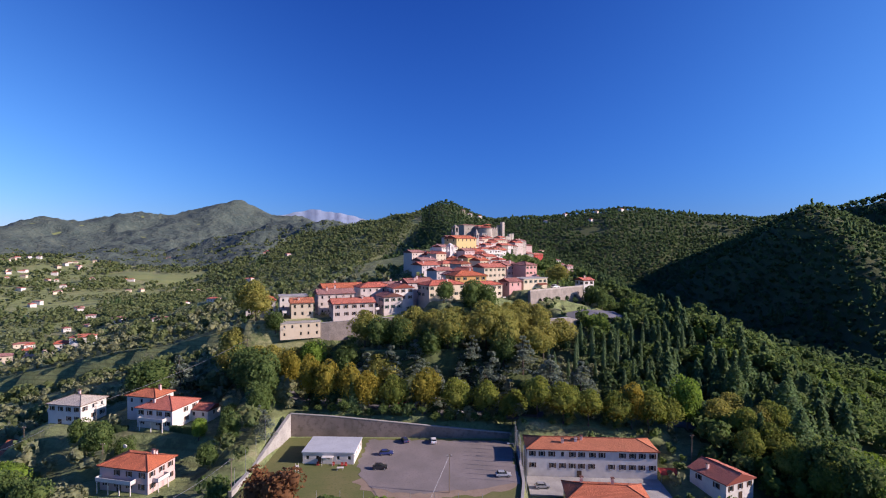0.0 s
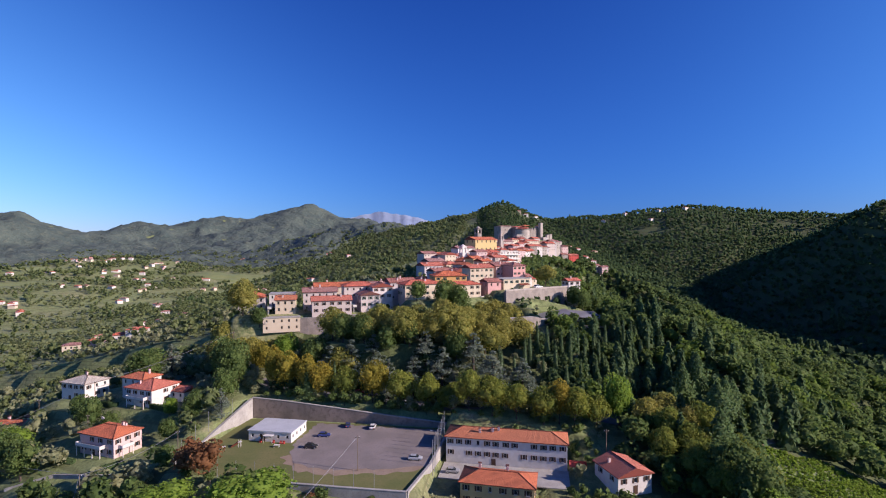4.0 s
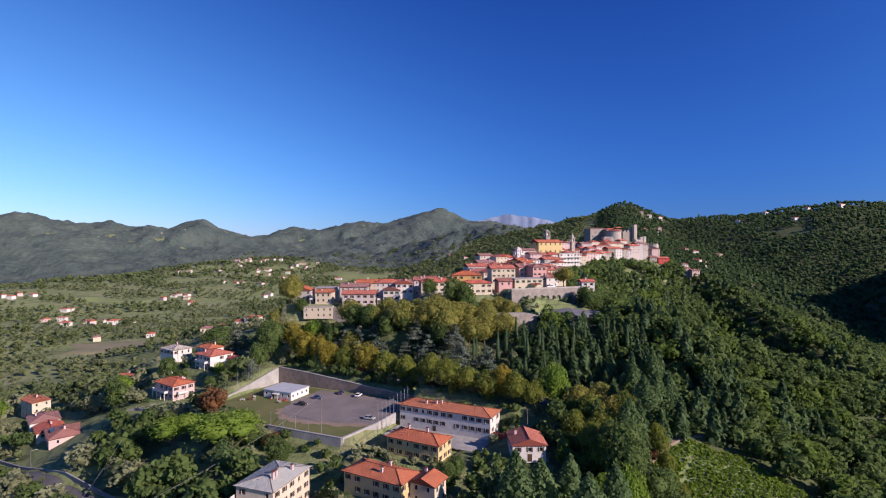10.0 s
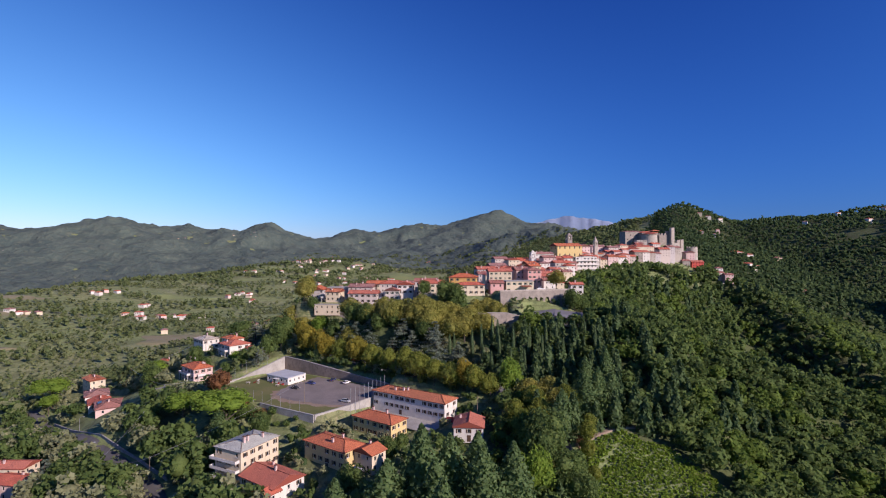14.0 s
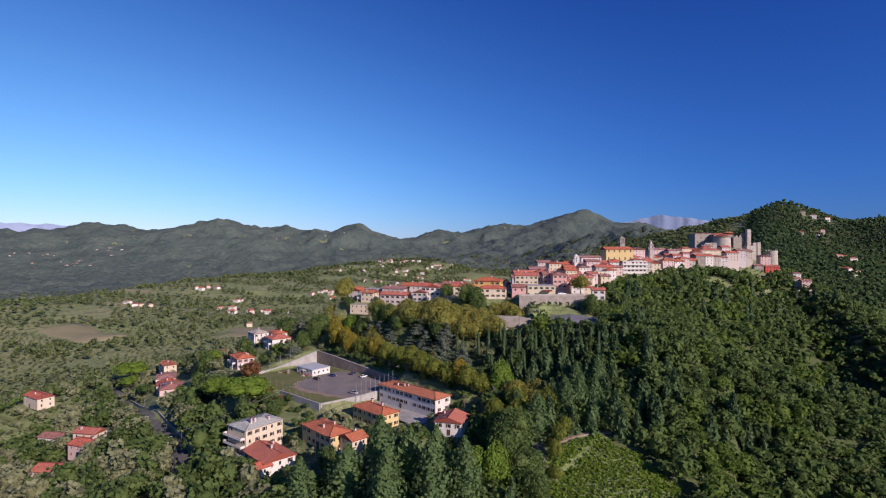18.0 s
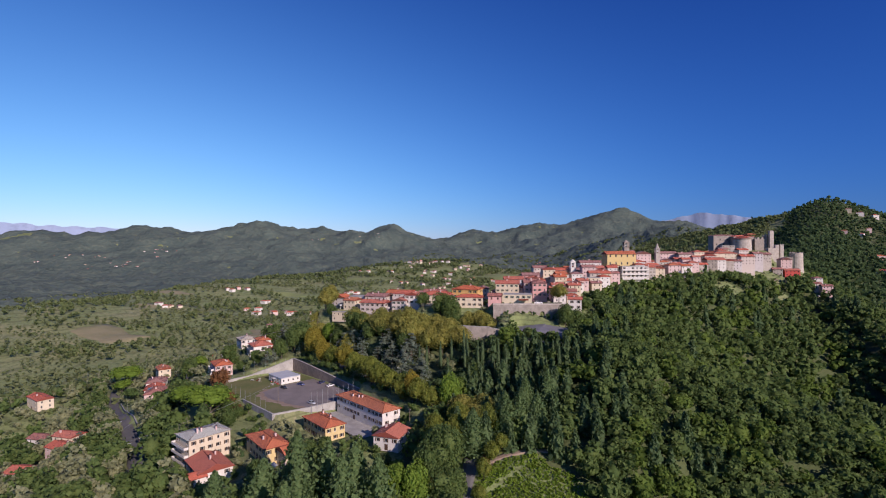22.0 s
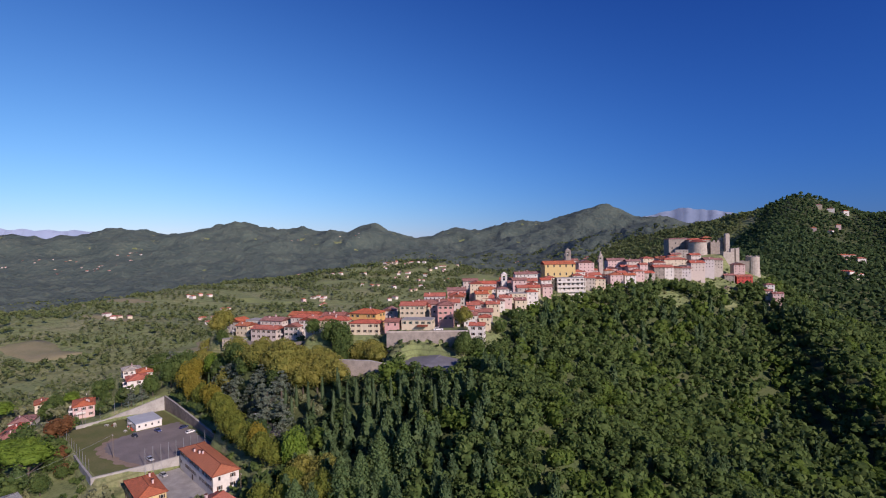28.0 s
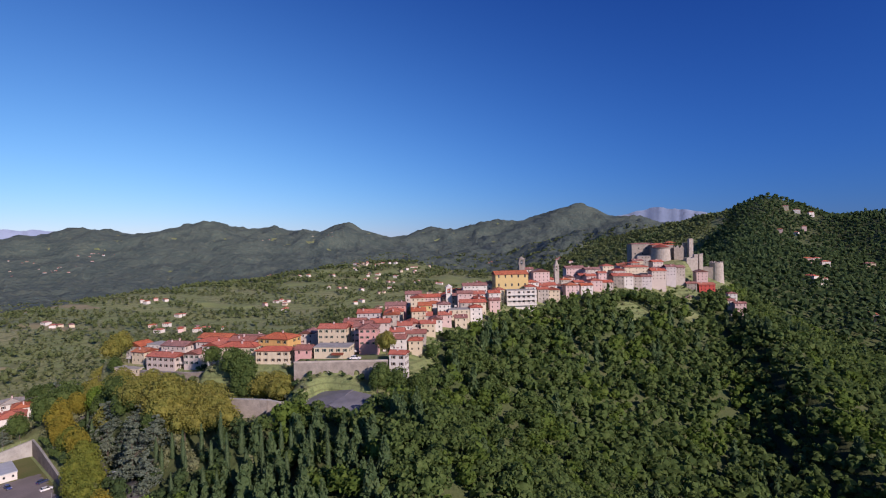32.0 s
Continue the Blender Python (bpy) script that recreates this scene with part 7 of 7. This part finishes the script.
def cable(x0, y0, h0, x1, y1, h1, sag=1.5, r=0.05):
    a, b = Vector((x0, y0, gz(x0, y0) + h0)), Vector((x1, y1, gz(x1, y1) + h1))
    bm = bmesh.new()
    pts = [a.lerp(b, k / 10) - Vector((0, 0, sag * 4 * (k / 10) * (1 - k / 10))) for k in range(11)]
    tube(bm, pts, [r] * 11, 5)
    thing("power_cable", "sagging grey power cable between poles", "cable", None, made("power_cable", bm, STEEL), "power cables")


for a, b in (((-120, 160, 9.7), (-159, 138, 8.7)), ((-159, 138, 8.7), (-79, 111, 8.7)), ((-79, 111, 8.7), (-63, 129, 8.7)), ((-120, 160, 9.7), (-87, 199, 9.7)), ((-79, 111, 8.7), (-49, 68, 8.7)), ((-49, 68, 8.7), (-26, 74, 8.7)), ((-26, 74, 8.7), (-7, 128.5, 9.7))):
    cable(*a, *b)
slide = thing("play_slide", "small white and orange playground slide on the lawn", "slide", pose(-50, 139, 0.05, 0, 0, 20))
bm = bmesh.new()
tube(bm, [(-1.6, 0, 0.25), (-0.4, 0, 0.9), (0.6, 0, 1.7)], [0.28, 0.3, 0.3], 8)
put("chute", made("chute", bm, ROOFS["orange"]), slide)
bm = bmesh.new()
for px in (0.5, 1.2):
    for py in (-0.4, 0.4):
        box(bm, px, px + 0.08, py, py + 0.08, 0, 2.3)
box(bm, 0.4, 1.4, -0.5, 0.5, 1.6, 1.7)
put("frame", made("frame", bm, WALLS["white"]), slide)
for x, y, rot in ((-37.5, 140.8, 5), (-53.5, 137, 30)):
    table = thing("picnic_table", "white plastic table on the grass", "table", pose(x, y, 0.05, 0, 0, rot), None, "garden tables")
    bm = bmesh.new()
    box(bm, -0.9, 0.9, -0.5, 0.5, 0.7, 0.76)
    put("tabletop", made("tabletop", bm, WALLS["white"]), table)
    for sx in (-0.8, 0.72):
        for sy in (-0.42, 0.34):
            bm = bmesh.new()
            box(bm, sx, sx + 0.08, sy, sy + 0.08, 0, 0.7)
            put("leg", made("leg", bm, WALLS["white"]), table)
for x, y in ((-40.2, 143.9), (-37.6, 143.6), (-36.6, 143.6), (-44.6, 143.8)):
    bm = bmesh.new()
    box(bm, -0.35, 0.35, -0.3, 0.3, 0.0, 0.42)
    box(bm, -0.35, 0.35, 0.22, 0.3, 0.42, 0.9)
    thing("garden_chair", "red plastic chair outside the hall", "chair", pose(x, y, 0.05), made("garden_chair", bm, WALLS["red"]), "red chairs")
bm = bmesh.new()
tube(bm, [(0, 0, 0), (0, -0.18, 0.02)], [0.55, 0.5], 16)
thing("satellite_dish", "white satellite dish on a villa roof", "satellite dish", pose(-96, 137.5, 7.6, 20, 0, 0), made("satellite_dish", bm, WALLS["white"]))


# ---------------------------------------------------------------- balconies, awnings, hedges and lamps
def balcony_on(house_ob, x, y, w, deep, z, side=0.0, columns=2, label="white balcony"):
    """A slab with a parapet, on columns; x, y its middle in the house's own measure."""
    m = pose(x, y, z, 0, 0, side)
    bm = bmesh.new()
    box(bm, -w / 2, w / 2, -deep / 2, deep / 2, 0, 0.2)
    slab = put("balcony", made("balcony", bm, CONCRETE), house_ob, m, label)
    for x0, x1, y0, y1 in ((-w / 2, w / 2, -deep / 2, -deep / 2 + 0.12), (-w / 2, -w / 2 + 0.12, -deep / 2 + 0.12, deep / 2), (w / 2 - 0.12, w / 2, -deep / 2 + 0.12, deep / 2)):
        bm = bmesh.new()
        box(bm, x0, x1, y0, y1, 0.2, 1.15)
        put("parapet", made("parapet", bm, WALLS["white"]), slab)
    for k in range(columns):
        bm = bmesh.new()
        u = -w / 2 + 0.3 + (w - 0.6) * k / max(columns - 1, 1)
        tube(bm, [(u, -deep / 2 + 0.25, -z), (u, -deep / 2 + 0.25, 0)], [0.15, 0.13], 8)
        put("column", made("column", bm, WALLS["white"]), slab)


villas = [ob for ob in scene.objects if ob.name.startswith("villa") and not ob.parent]
for ob in villas:
    if abs(ob.matrix_basis.translation.x + 91) < 2:
        balcony_on(ob, -1.5, -5.7, 11.0, 1.9, 3.4, 0, 4)
        balcony_on(ob, 8.4, -1.2, 4.0, 1.8, 3.2, 90, 2)
    elif abs(ob.matrix_basis.translation.x + 98.5) < 2:
        balcony_on(ob, 0.0, -6.9, 9.0, 1.8, 3.6, 0, 3)
    else:
        balcony_on(ob, -7.1, -1.0, 6.0, 1.7, 3.8, -90, 2)


def awning(label, mat, x, y, z, w, deep, rot):
    root = thing("awning", label, "awning", pose(x, y, z, 0, 0, rot))
    bm = bmesh.new()
    vs = [bm.verts.new(p) for p in ((-w / 2, 0, 0), (w / 2, 0, 0), (w / 2, -deep, -0.7), (-w / 2, -deep, -0.7), (-w / 2, 0, -0.06), (w / 2, 0, -0.06), (w / 2, -deep, -0.76), (-w / 2, -deep, -0.76))]
    for f in ((0, 1, 2, 3), (7, 6, 5, 4), (0, 4, 5, 1), (1, 5, 6, 2), (2, 6, 7, 3), (3, 7, 4, 0)):
        bm.faces.new([vs[i] for i in f])
    put("cloth", made("cloth", bm, mat), root)
    for k in (-w / 2 + 0.1, w / 2 - 0.1):
        bm = bmesh.new()
        tube(bm, [(k, -deep + 0.1, -0.75), (k, -deep + 0.1, -2.6)], [0.04, 0.04], 6)
        put("post", made("post", bm, STEEL), root)


awning("red cloth awning at the end of the long building", WALLS["red"], 55.2, 146.6, -1.0, 5.0, 3.2, -3)
awning("orange cloth awning before a terrace house on the piazza", ROOFS["orange"], 39.5, 263.6, 42.6, 6.0, 2.6, 36)
awning("white cloth awning over a garden table", WALLS["white"], 47.5, 99.5, -4.6, 4.0, 3.0, -5)


def clipped_hedge(x, y, rot, length, wide, high):
    """A clipped hedge: leaf clumps over a box-shaped core."""
    rs_h = np.random.RandomState(int(abs(x) * 7))
    n = int(length * 26)
    side = rs_h.randint(0, 3, n)
    u = (rs_h.rand(n) - 0.5) * length
    v = np.where(side == 0, -wide / 2, np.where(side == 1, wide / 2, (rs_h.rand(n) - 0.5) * wide))
    z = np.where(side == 2, high, rs_h.rand(n) * high)
    out = np.stack([0 * u, np.where(side == 0, -1.0, np.where(side == 1, 1.0, 0)), np.where(side == 2, 1.0, 0.2)], -1)
    v1, f1 = sprays(rs_h, np.stack([u, v, z], -1), out, np.full(n, 0.28), 0.6)
    a, b = length / 2, wide / 2 * 0.9
    v2 = np.array([(sx * a, sy * b, zz) for zz in (-0.4, high * 0.95) for sx, sy in ((-1, -1), (1, -1), (1, 1), (-1, 1))])
    f2 = np.array([(0, 1, 5, 4), (1, 2, 6, 5), (2, 3, 7, 6), (3, 0, 4, 7), (4, 5, 6, 7)])
    vv, ff = joined([(v1, f1), (v2, f2)])
    thing("hedge", "clipped dark green hedge beside a villa garden", "hedge", pose(x, y, gz(x, y) - 0.1, 0, 0, rot), mesh_of("hedge", vv, ff, DEEP), "garden hedges")


for x, y, rot, length in ((-103, 128, -8, 13), (-82, 124, 60, 8), (-88, 155, -12, 12), (20, 121, -3, 12), (22, 96.5, -4, 10), (-112, 158, -10, 8)):
    clipped_hedge(x, y, rot, length, 1.2, 1.7)


def street_lamp(x, y, rot, h=7.0):
    root = thing("street_lamp", "grey steel street lamp with a curved arm", "street lamp", pose(x, y, gz(x, y), 0, 0, rot), None, "street lamps")
    bm = bmesh.new()
    tube(bm, [(0, 0, -0.4), (0, 0, h * 0.92), (0.35, 0, h), (1.5, 0, h + 0.1)], [0.09, 0.06, 0.05, 0.04], 8)
    put("mast", made("mast", bm, STEEL), root)
    bm = bmesh.new()
    box(bm, 1.3, 2.0, -0.13, 0.13, h, h + 0.14)
    put("lamp_head", made("lamp_head", bm, METAL_ROOF), root)


for x, y, rot in ((-112, 90, 60), (-72, 76, 80), (-30, 70, 90), (6, 63, 120), (-30, 174, -90), (30, 174, -90), (84, 161, 200), (12, 150, 180)):
    street_lamp(x, y, rot)

lane_wall = [(-150, 95.5), (-120, 90.5), (-85, 86.5), (-60, 83.5), (-45, 81.5), (-20, 76.5)]
wall_run("lane_wall", "low grey stone wall along the garden lane", [(x, y, gz(x, y) - 0.8, gz(x, y) + 0.9) for x, y in lane_wall], 0.4, CONCRETE)
villa_wall = [(-112, 119), (-98, 121.5), (-86, 120), (-76, 122)]
wall_run("garden_wall", "low pale garden wall below a pink villa", [(x, y, gz(x, y) - 0.8, gz(x, y) + 1.0) for x, y in villa_wall], 0.35, CONCRETE)
# ---------------------------------------------------------------- scattered farms and villas, far off
def plain_house(x, y, rot, w, d, h, wall, roof, label, lift, group):
    z = gz(x, y)
    root = thing("farmhouse", label, "house", pose(x, y, z - 2, 0, 0, rot), None, group)
    bm = bmesh.new()
    box(bm, -w / 2, w / 2, -d / 2, d / 2, 0, h + 2 + lift)
    put("wall", made("wall", bm, WALLS[wall]), root)
    put("roof", roof_mesh(w, d, "hip", ROOFS[roof], 0.6), root, pose(0, 0, h + 2 + lift))
    for k in (-0.3, 0.0, 0.3) if math.hypot(x, y) < 1100 else ():
        bm = bmesh.new()
        box(bm, -0.6, 0.6, -0.06, 0.06, 0, 1.6)
        put("window", made("window", bm, GLASS), root, pose(k * w, -d / 2, h + lift - 1.0))


rs = random.Random(4)
for group, spots, spread, n in (("valley farms", FARMS, 22, 2), ("valley hamlets", HAMLETS, 26, 2), ("hillside villas", HILLSIDE, 12, 1), ("far town", TOWN, 60, 4), ("valley suburb", SUBURB, 55, 5), ("slope hamlets", SEEN, 24, 2)):
    for x, y in spots:
        for k in range(n):
            wall, roof = rs.choice((("white", "red"), ("cream", "old"), ("white", "old"), ("rose", "orange"), ("white", "red")))
            px, py = x + (rs.gauss(0, spread) if k else 0), y + (rs.gauss(0, spread) if k else 0)
            plain_house(px, py, rs.uniform(-30, 60), rs.uniform(9, 17), rs.uniform(8, 11), rs.uniform(4.5, 7.5), wall, roof, f"{TONE[wall]} country house with tiled roof on a far slope", 4 if group == "hillside villas" else (3 if group == "far town" else 0), group)
